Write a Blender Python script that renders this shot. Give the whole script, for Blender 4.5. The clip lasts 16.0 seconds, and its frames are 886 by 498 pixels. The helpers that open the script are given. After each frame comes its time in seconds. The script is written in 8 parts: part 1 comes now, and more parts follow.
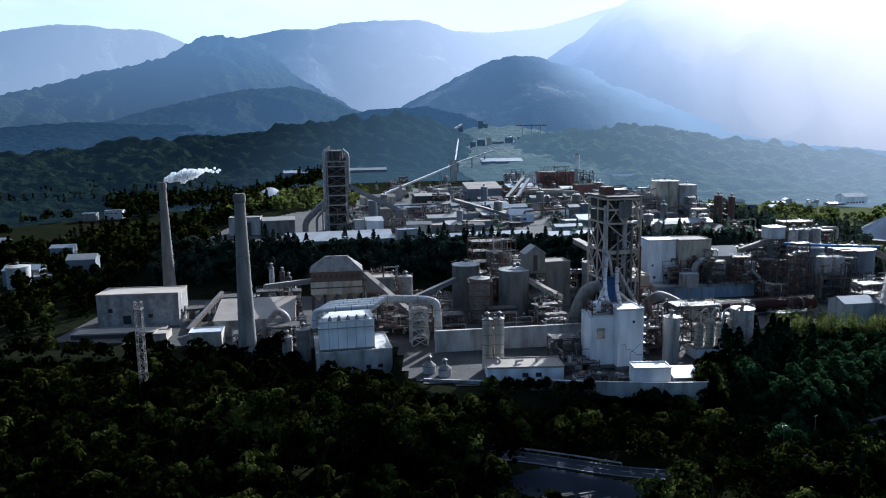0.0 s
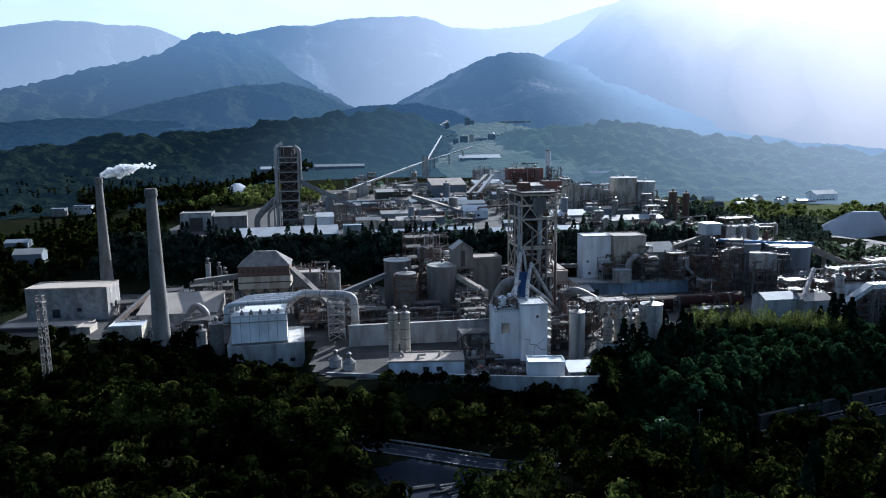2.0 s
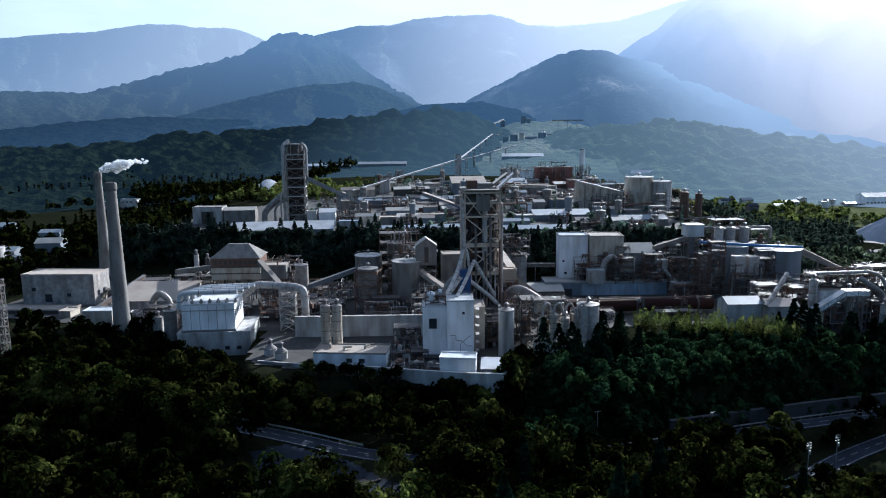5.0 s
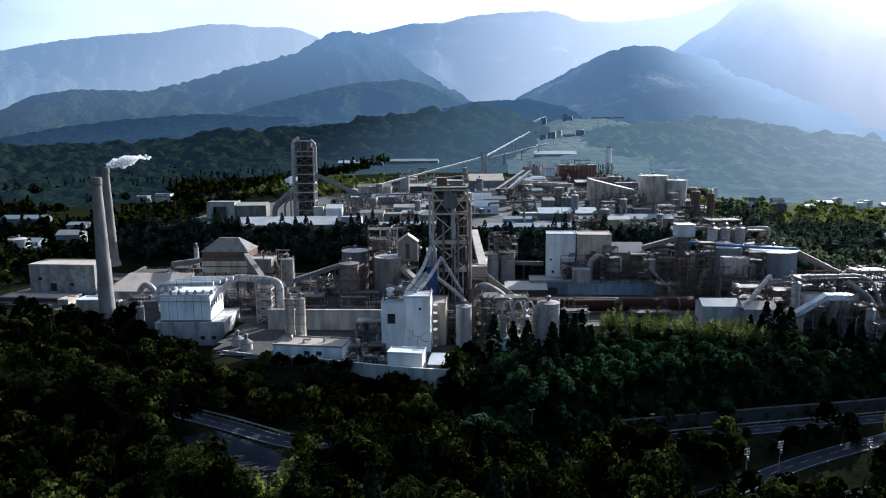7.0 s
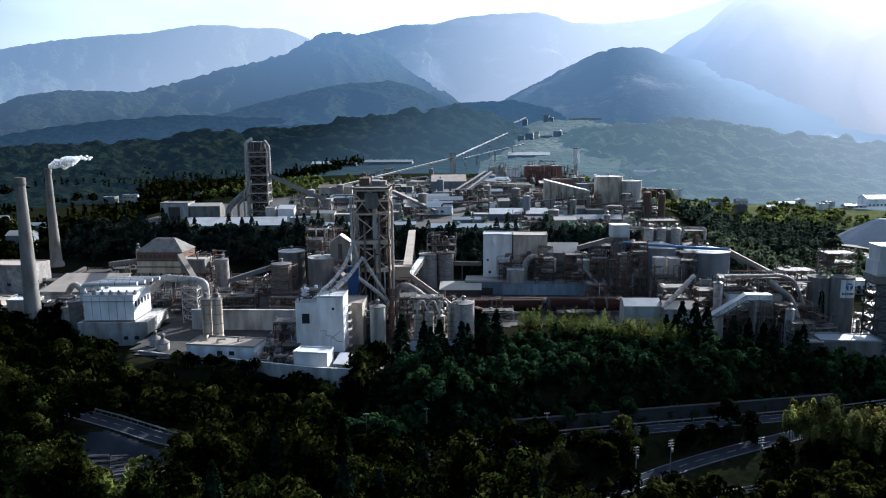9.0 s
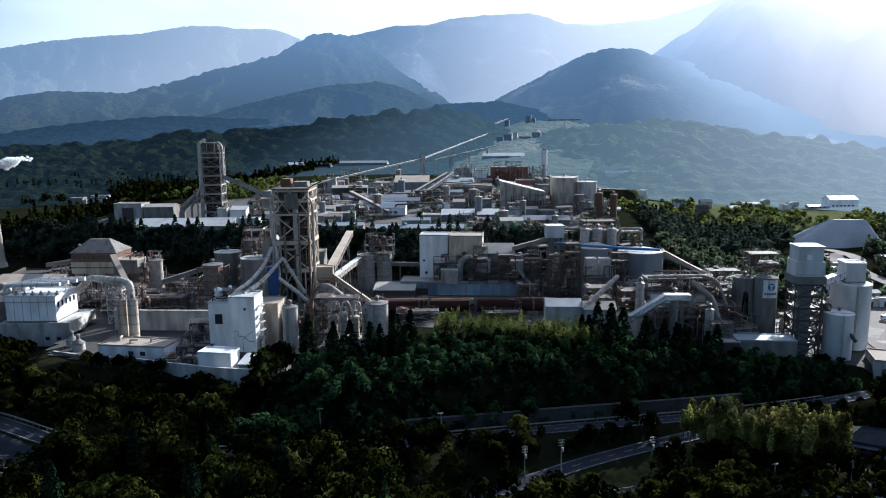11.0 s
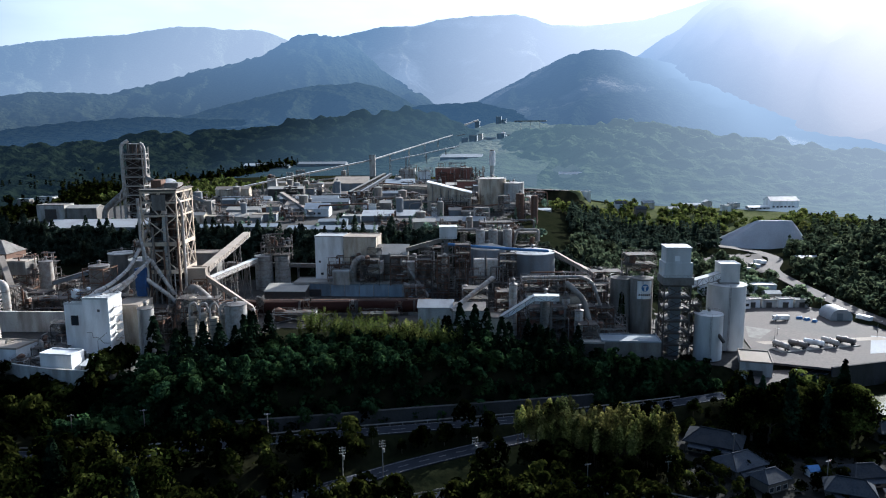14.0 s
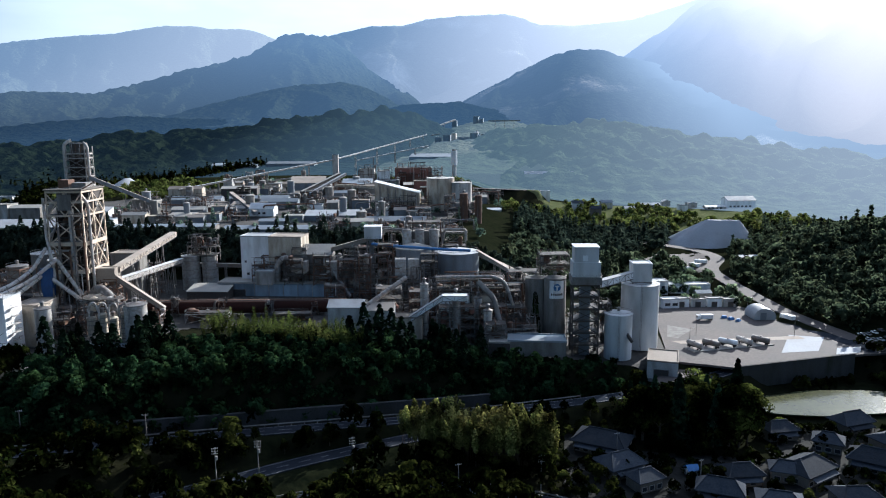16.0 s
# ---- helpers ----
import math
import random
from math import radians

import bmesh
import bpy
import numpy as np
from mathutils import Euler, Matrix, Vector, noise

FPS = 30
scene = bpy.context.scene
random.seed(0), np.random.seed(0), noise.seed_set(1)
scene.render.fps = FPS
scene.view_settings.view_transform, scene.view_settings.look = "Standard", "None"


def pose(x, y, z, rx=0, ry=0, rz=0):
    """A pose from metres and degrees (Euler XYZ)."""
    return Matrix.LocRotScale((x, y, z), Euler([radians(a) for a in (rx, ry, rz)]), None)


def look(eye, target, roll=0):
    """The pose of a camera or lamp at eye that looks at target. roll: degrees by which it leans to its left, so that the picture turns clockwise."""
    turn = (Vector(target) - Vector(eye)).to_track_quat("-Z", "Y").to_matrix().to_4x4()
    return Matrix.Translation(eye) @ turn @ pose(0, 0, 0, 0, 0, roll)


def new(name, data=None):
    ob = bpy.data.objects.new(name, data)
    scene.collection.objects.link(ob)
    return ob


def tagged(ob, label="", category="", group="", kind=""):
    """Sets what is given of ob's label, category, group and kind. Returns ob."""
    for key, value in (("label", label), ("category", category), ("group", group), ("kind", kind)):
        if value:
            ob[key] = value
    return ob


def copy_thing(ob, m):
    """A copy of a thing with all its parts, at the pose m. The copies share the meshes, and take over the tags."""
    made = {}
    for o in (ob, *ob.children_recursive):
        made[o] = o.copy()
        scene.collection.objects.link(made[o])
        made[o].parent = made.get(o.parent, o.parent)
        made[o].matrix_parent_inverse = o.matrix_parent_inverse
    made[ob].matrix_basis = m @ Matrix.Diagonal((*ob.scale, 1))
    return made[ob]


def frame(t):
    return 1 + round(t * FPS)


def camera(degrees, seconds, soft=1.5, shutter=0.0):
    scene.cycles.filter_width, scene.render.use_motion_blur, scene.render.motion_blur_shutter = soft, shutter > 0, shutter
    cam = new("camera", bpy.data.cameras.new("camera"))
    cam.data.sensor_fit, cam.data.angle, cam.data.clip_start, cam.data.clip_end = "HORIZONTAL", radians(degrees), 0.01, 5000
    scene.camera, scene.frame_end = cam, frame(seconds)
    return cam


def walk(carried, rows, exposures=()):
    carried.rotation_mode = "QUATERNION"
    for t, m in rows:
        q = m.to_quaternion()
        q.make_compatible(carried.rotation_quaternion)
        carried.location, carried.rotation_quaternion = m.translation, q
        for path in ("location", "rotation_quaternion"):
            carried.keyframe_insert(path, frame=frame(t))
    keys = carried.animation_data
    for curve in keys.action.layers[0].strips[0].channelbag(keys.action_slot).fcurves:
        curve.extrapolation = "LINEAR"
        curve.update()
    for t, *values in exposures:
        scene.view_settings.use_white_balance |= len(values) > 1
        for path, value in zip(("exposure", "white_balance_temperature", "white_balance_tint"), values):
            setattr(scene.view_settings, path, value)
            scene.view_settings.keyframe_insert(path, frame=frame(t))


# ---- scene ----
cam = camera(63.7, 16.0, soft=1.1)
METRES, EYE, TILT, LEAN, TURN = 300.0, 100.0, 0.0, 0.0, 0.0
ROWS = [
    (0.0, 0.0, 0.0, 0.0, -0.13, -8.91, 0.82),
    (0.5, 0.0308, -0.0018, -0.0005, -0.14, -9.11, 0.79),
    (1.0, 0.0634, -0.0037, -0.0011, -0.18, -9.15, 0.76),
    (1.5, 0.0955, -0.0058, -0.0018, -0.18, -9.17, 0.77),
    (2.0, 0.1273, -0.0076, -0.0027, 0.15, -9.17, 0.72),
    (2.5, 0.1595, -0.0094, -0.0033, 0.68, -9.19, 0.68),
    (3.0, 0.1916, -0.0112, -0.004, 1.91, -9.18, 0.66),
    (3.5, 0.2244, -0.0121, -0.0046, 3.41, -9.18, 0.66),
    (4.0, 0.2573, -0.0126, -0.0051, 4.12, -9.19, 0.64),
    (6.5, 0.4266, -0.0045, -0.0066, 10.93, -9.33, 0.52),
    (7.0, 0.4562, -0.001, -0.0066, 11.29, -9.38, 0.5),
    (7.5, 0.4838, 0.0029, -0.007, 11.21, -9.37, 0.47),
    (8.0, 0.511, 0.0074, -0.0074, 11.15, -9.36, 0.45),
    (8.5, 0.5382, 0.0119, -0.008, 11.07, -9.32, 0.46),
    (9.0, 0.5653, 0.0167, -0.0084, 10.98, -9.29, 0.46),
    (11.5, 0.7089, 0.0411, -0.0097, 10.79, -9.2, 0.47),
    (12.0, 0.7397, 0.0465, -0.0098, 10.78, -9.18, 0.48),
    (12.5, 0.7707, 0.0523, -0.0098, 10.79, -9.16, 0.46),
    (13.0, 0.8019, 0.0581, -0.0099, 10.73, -9.15, 0.45),
    (13.5, 0.8331, 0.064, -0.0104, 10.61, -9.14, 0.44),
    (14.0, 0.8645, 0.0698, -0.0106, 10.5, -9.14, 0.44),
    (14.5, 0.8959, 0.0759, -0.0112, 10.37, -9.13, 0.42),
    (15.0, 0.9276, 0.0822, -0.0113, 10.26, -9.13, 0.42),
    (15.5, 0.9596, 0.0884, -0.0114, 10.17, -9.16, 0.42),
    (16.0, 0.9907, 0.0942, -0.0116, 10.08, -9.17, 0.42),
]
walk(cam, [(t, pose(0, 0, EYE, TILT, LEAN, TURN) @ pose(METRES * x, METRES * y, METRES * z, 90 + pitch, roll, yaw)) for t, x, y, z, yaw, pitch, roll in ROWS],
     [(0.0, 1.2, 4750.0, 10.0), (4.0, 1.2, 4750.0, 10.0), (7.0, 1.42, 5000.0, 10.0), (16.0, 1.36, 5080.0, 10.0)])

# ---- light ----
SUN_AZ, SUN_EL = 27.0, 23.0
world = bpy.data.worlds.new("sky")
scene.world = world
world.use_nodes = True
wt = world.node_tree
wt.nodes.clear()
w_out = wt.nodes.new("ShaderNodeOutputWorld")
w_bg = wt.nodes.new("ShaderNodeBackground")
w_sky = wt.nodes.new("ShaderNodeTexSky")
w_sky.sky_type = "NISHITA"
w_sky.sun_disc = False
w_sky.sun_elevation, w_sky.sun_rotation = radians(SUN_EL), radians(SUN_AZ)
w_sky.dust_density, w_sky.air_density = 1.0, 1.2
w_co = wt.nodes.new("ShaderNodeTexCoord")
w_map = wt.nodes.new("ShaderNodeMapping")
w_map.inputs["Scale"].default_value = (2.0, 2.0, 7.0)
w_noise = wt.nodes.new("ShaderNodeTexNoise")
w_noise.inputs["Scale"].default_value, w_noise.inputs["Detail"].default_value = 1.6, 6.0
w_ramp = wt.nodes.new("ShaderNodeValToRGB")
w_ramp.color_ramp.elements[0].position, w_ramp.color_ramp.elements[1].position = 0.38, 0.62
w_mix = wt.nodes.new("ShaderNodeMix")
w_mix.data_type = "RGBA"
w_cloud = (47.0, 47.0, 48.0, 1.0)
wt.links.new(w_co.outputs["Generated"], w_map.inputs["Vector"])
wt.links.new(w_map.outputs["Vector"], w_noise.inputs["Vector"])
wt.links.new(w_noise.outputs["Fac"], w_ramp.inputs["Fac"])
# thin bright cloud, densest in the haze round the sun
w_dot = wt.nodes.new("ShaderNodeVectorMath")
w_dot.operation = "DOT_PRODUCT"
w_dot.inputs[1].default_value = (math.sin(radians(SUN_AZ)) * math.cos(radians(SUN_EL)), math.cos(radians(SUN_AZ)) * math.cos(radians(SUN_EL)), math.sin(radians(SUN_EL)))
wt.links.new(w_co.outputs["Generated"], w_dot.inputs[0])
w_glow = wt.nodes.new("ShaderNodeMapRange")
w_glow.interpolation_type = "SMOOTHSTEP"
w_glow.inputs["From Min"].default_value, w_glow.inputs["From Max"].default_value = 0.20, 0.58
w_glow.inputs["To Min"].default_value, w_glow.inputs["To Max"].default_value = 0.02, 0.95
wt.links.new(w_dot.outputs["Value"], w_glow.inputs["Value"])
w_soft = wt.nodes.new("ShaderNodeMapRange")
w_soft.inputs["To Min"].default_value, w_soft.inputs["To Max"].default_value = 0.7, 1.0
wt.links.new(w_ramp.outputs["Color"], w_soft.inputs["Value"])
w_half = wt.nodes.new("ShaderNodeMath")
w_half.operation = "MULTIPLY"
wt.links.new(w_soft.outputs["Result"], w_half.inputs[0])
wt.links.new(w_glow.outputs["Result"], w_half.inputs[1])
wt.links.new(w_half.outputs["Value"], w_mix.inputs["Factor"])
w_clear = wt.nodes.new("ShaderNodeVectorMath")
w_clear.operation = "SCALE"
w_clear.inputs["Scale"].default_value = 3.4
wt.links.new(w_sky.outputs["Color"], w_clear.inputs[0])
wt.links.new(w_clear.outputs["Vector"], w_mix.inputs["A"])
w_mix.inputs["B"].default_value = w_cloud
wt.links.new(w_mix.outputs["Result"], w_bg.inputs["Color"])
w_bg.inputs["Strength"].default_value = 0.0108
wt.links.new(w_bg.outputs["Background"], w_out.inputs["Surface"])

sun_data = bpy.data.lights.new("sun", "SUN")
sun_data.energy, sun_data.angle, sun_data.color = 5.0, radians(0.6), (1.0, 0.86, 0.66)
sun = new("sun", sun_data)
s_dir = Vector((math.sin(radians(SUN_AZ)) * math.cos(radians(SUN_EL)), math.cos(radians(SUN_AZ)) * math.cos(radians(SUN_EL)), math.sin(radians(SUN_EL))))
sun.matrix_world = look(s_dir * 2000, (0, 0, 0))


# ---- materials ----
def nodes_of(m):
    m.use_nodes = True
    t = m.node_tree
    t.nodes.clear()
    return t


def surface(name, c1, c2, rough=0.8, metal=0.0, fine=3.0, broad=0.12, stain=None, stain_amount=0.5, streak=False, bump=0.25, bump_dist=0.05, per_object=0.0, ribs=0.0, rib_axis="X", gloss=0.2):
    """Two tones in fine grain, broad stains over them and a fine relief, all in metres; ribs: pitch of a profiled sheet."""
    m = bpy.data.materials.new(name)
    t = nodes_of(m)
    N, L = t.nodes.new, t.links.new
    out, bsdf = N("ShaderNodeOutputMaterial"), N("ShaderNodeBsdfPrincipled")
    L(bsdf.outputs["BSDF"], out.inputs["Surface"])
    geo = N("ShaderNodeNewGeometry")
    n1, n2 = N("ShaderNodeTexNoise"), N("ShaderNodeTexNoise")
    n1.inputs["Scale"].default_value, n1.inputs["Detail"].default_value = fine, 4.0
    n2.inputs["Scale"].default_value, n2.inputs["Detail"].default_value = broad, 5.0
    L(geo.outputs["Position"], n1.inputs["Vector"])
    mp = N("ShaderNodeMapping")
    mp.inputs["Scale"].default_value = (0.85, 0.85, 0.22) if streak else (1.0, 1.0, 1.0)
    L(geo.outputs["Position"], mp.inputs["Vector"])
    L(mp.outputs["Vector"], n2.inputs["Vector"])
    r1, r2 = N("ShaderNodeValToRGB"), N("ShaderNodeValToRGB")
    r1.color_ramp.elements[0].position, r1.color_ramp.elements[1].position = 0.3, 0.7
    r1.color_ramp.elements[0].color, r1.color_ramp.elements[1].color = (*c1, 1), (*c2, 1)
    r2.color_ramp.elements[0].position, r2.color_ramp.elements[1].position = 0.40, 0.80
    r2.color_ramp.elements[0].color, r2.color_ramp.elements[1].color = (0, 0, 0, 1), (stain_amount,) * 3 + (1,)
    L(n1.outputs["Fac"], r1.inputs["Fac"])
    L(n2.outputs["Fac"], r2.inputs["Fac"])
    mix = N("ShaderNodeMix")
    mix.data_type = "RGBA"
    L(r2.outputs["Color"], mix.inputs["Factor"])
    L(r1.outputs["Color"], mix.inputs["A"])
    mix.inputs["B"].default_value = (*(stain or tuple(0.55 * v for v in c1)), 1)
    col = mix.outputs["Result"]
    if per_object:
        info, hsv, rng = N("ShaderNodeObjectInfo"), N("ShaderNodeHueSaturation"), N("ShaderNodeMapRange")
        rng.inputs["To Min"].default_value, rng.inputs["To Max"].default_value = 1 - per_object, 1 + per_object
        L(info.outputs["Random"], rng.inputs["Value"])
        L(rng.outputs["Result"], hsv.inputs["Value"])
        L(col, hsv.inputs["Color"])
        col = hsv.outputs["Color"]
    L(col, bsdf.inputs["Base Color"])
    bsdf.inputs["Roughness"].default_value, bsdf.inputs["Metallic"].default_value = rough, metal
    bsdf.inputs["Specular IOR Level"].default_value = gloss
    bp = N("ShaderNodeBump")
    bp.inputs["Strength"].default_value, bp.inputs["Distance"].default_value = bump, bump_dist
    if ribs:
        co, wv = N("ShaderNodeTexCoord"), N("ShaderNodeTexWave")
        wv.bands_direction = rib_axis
        wv.inputs["Scale"].default_value = 0.314 / ribs
        L(co.outputs["Object"], wv.inputs["Vector"])
        add = N("ShaderNodeMath")
        add.inputs[1].default_value = 0.0
        add.operation = "ADD"
        L(wv.outputs["Fac"], add.inputs[0])
        L(n1.outputs["Fac"], add.inputs[1])
        L(add.outputs["Value"], bp.inputs["Height"])
    else:
        L(n1.outputs["Fac"], bp.inputs["Height"])
    L(bp.outputs["Normal"], bsdf.inputs["Normal"])
    return m


def foliage(name, dark, light, yellow, through_light=0.35):
    """Leaves: tone by clump and by plant, with sun and shade on the crowns painted in, some light through the blades.
    """
    m = bpy.data.materials.new(name)
    t = nodes_of(m)
    N, L = t.nodes.new, t.links.new
    out, d, tr, mx = N("ShaderNodeOutputMaterial"), N("ShaderNodeBsdfPrincipled"), N("ShaderNodeBsdfTranslucent"), N("ShaderNodeMixShader")
    geo, info, noi = N("ShaderNodeNewGeometry"), N("ShaderNodeObjectInfo"), N("ShaderNodeTexNoise")
    noi.inputs["Scale"].default_value, noi.inputs["Detail"].default_value = 0.09, 3.0
    L(geo.outputs["Position"], noi.inputs["Vector"])
    ramp, ramp2, mix = N("ShaderNodeValToRGB"), N("ShaderNodeValToRGB"), N("ShaderNodeMix")
    ramp.color_ramp.elements[0].color, ramp.color_ramp.elements[1].color = (*dark, 1), (*light, 1)
    L(geo.outputs["Random Per Island"], ramp.inputs["Fac"])
    # yellow patches stand in for crowns that catch the sun
    ramp2.color_ramp.elements[0].position, ramp2.color_ramp.elements[1].position = 0.50, 0.72
    ramp2.color_ramp.elements[1].color = (0.75, 0.75, 0.75, 1)
    L(noi.outputs["Fac"], ramp2.inputs["Fac"])
    mix.data_type = "RGBA"
    L(ramp2.outputs["Color"], mix.inputs["Factor"])
    L(ramp.outputs["Color"], mix.inputs["A"])
    mix.inputs["B"].default_value = (*yellow, 1)
    hsv, rng = N("ShaderNodeHueSaturation"), N("ShaderNodeMapRange")
    rng.inputs["To Min"].default_value, rng.inputs["To Max"].default_value = 0.5, 2.1
    few = N("ShaderNodeMath")
    few.operation = "POWER"
    few.inputs[1].default_value = 4.0
    L(info.outputs["Random"], few.inputs[0])
    L(few.outputs["Value"], rng.inputs["Value"])
    # broad noise, near-black to bright: shaded gaps and lit crowns as colour
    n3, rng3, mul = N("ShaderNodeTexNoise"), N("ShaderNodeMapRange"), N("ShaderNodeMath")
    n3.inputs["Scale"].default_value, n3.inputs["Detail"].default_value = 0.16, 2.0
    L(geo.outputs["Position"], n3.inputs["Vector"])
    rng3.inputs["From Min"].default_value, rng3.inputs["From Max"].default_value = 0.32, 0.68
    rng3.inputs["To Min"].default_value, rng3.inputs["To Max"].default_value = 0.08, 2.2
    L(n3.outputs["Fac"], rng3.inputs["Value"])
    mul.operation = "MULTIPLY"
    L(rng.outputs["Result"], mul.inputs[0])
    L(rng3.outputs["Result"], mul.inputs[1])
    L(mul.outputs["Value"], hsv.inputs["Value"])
    L(mix.outputs["Result"], hsv.inputs["Color"])
    L(hsv.outputs["Color"], d.inputs["Base Color"])
    L(hsv.outputs["Color"], tr.inputs["Color"])
    d.inputs["Roughness"].default_value = 0.6
    d.inputs["Specular IOR Level"].default_value = 0.0
    mx.inputs["Fac"].default_value = through_light
    L(d.outputs["BSDF"], mx.inputs[1])
    L(tr.outputs["BSDF"], mx.inputs[2])
    L(mx.outputs["Shader"], out.inputs["Surface"])
    return m


# scales and tints the haze emission of the far slopes
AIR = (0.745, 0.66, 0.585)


def distance(name, air_l, air_r, scree=0.9, x0=-1600.0, x1=1900.0, low=1.0, high=760.0, green=(0.022, 0.03, 0.016), rock=(0.16, 0.155, 0.15)):
    """Far wooded slopes of the backdrop, with scree; the bright air before them is painted as emission, brighter
    towards the sun's side and, with low below 1, higher up.
    """
    m = bpy.data.materials.new(name)
    t = nodes_of(m)
    N, L = t.nodes.new, t.links.new
    out, d, em, add = N("ShaderNodeOutputMaterial"), N("ShaderNodeBsdfDiffuse"), N("ShaderNodeEmission"), N("ShaderNodeAddShader")
    geo, noi, n2, ramp, mix = N("ShaderNodeNewGeometry"), N("ShaderNodeTexNoise"), N("ShaderNodeTexNoise"), N("ShaderNodeValToRGB"), N("ShaderNodeMix")
    noi.inputs["Scale"].default_value, noi.inputs["Detail"].default_value = 0.0022, 5.0
    n2.inputs["Scale"].default_value, n2.inputs["Detail"].default_value = 0.05, 5.0
    L(geo.outputs["Position"], noi.inputs["Vector"])
    L(geo.outputs["Position"], n2.inputs["Vector"])
    ramp.color_ramp.elements[0].position, ramp.color_ramp.elements[1].position = scree, min(1.0, scree + 0.2)
    L(noi.outputs["Fac"], ramp.inputs["Fac"])
    g = N("ShaderNodeValToRGB")
    g.color_ramp.elements[0].color, g.color_ramp.elements[1].color = (*tuple(0.6 * v for v in green), 1), (*tuple(1.5 * v for v in green), 1)
    g.color_ramp.elements[0].position, g.color_ramp.elements[1].position = 0.3, 0.7
    L(n2.outputs["Fac"], g.inputs["Fac"])
    mix.data_type = "RGBA"
    L(ramp.outputs["Color"], mix.inputs["Factor"])
    L(g.outputs["Color"], mix.inputs["A"])
    mix.inputs["B"].default_value = (*rock, 1)
    L(mix.outputs["Result"], d.inputs["Color"])
    bump = N("ShaderNodeBump")
    bump.inputs["Strength"].default_value, bump.inputs["Distance"].default_value = 1.0, 14.0
    L(n2.outputs["Fac"], bump.inputs["Height"])
    L(bump.outputs["Normal"], d.inputs["Normal"])
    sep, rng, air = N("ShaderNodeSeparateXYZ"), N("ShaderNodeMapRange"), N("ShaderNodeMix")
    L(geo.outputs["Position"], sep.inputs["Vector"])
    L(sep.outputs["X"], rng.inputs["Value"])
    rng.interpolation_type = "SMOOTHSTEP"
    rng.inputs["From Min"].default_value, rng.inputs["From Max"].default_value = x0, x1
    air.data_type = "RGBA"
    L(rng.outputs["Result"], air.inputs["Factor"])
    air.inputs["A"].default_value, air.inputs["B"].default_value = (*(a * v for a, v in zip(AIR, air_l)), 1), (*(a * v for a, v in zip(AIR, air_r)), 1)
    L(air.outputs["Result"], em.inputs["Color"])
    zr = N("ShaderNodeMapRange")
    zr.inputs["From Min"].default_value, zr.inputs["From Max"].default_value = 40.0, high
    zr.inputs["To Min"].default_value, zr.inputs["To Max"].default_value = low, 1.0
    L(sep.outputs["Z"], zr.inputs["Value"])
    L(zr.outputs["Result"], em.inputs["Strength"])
    # the haze is this emission, added to the slope's own surface
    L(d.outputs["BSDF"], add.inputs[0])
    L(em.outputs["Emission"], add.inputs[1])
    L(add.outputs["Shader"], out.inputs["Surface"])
    return m


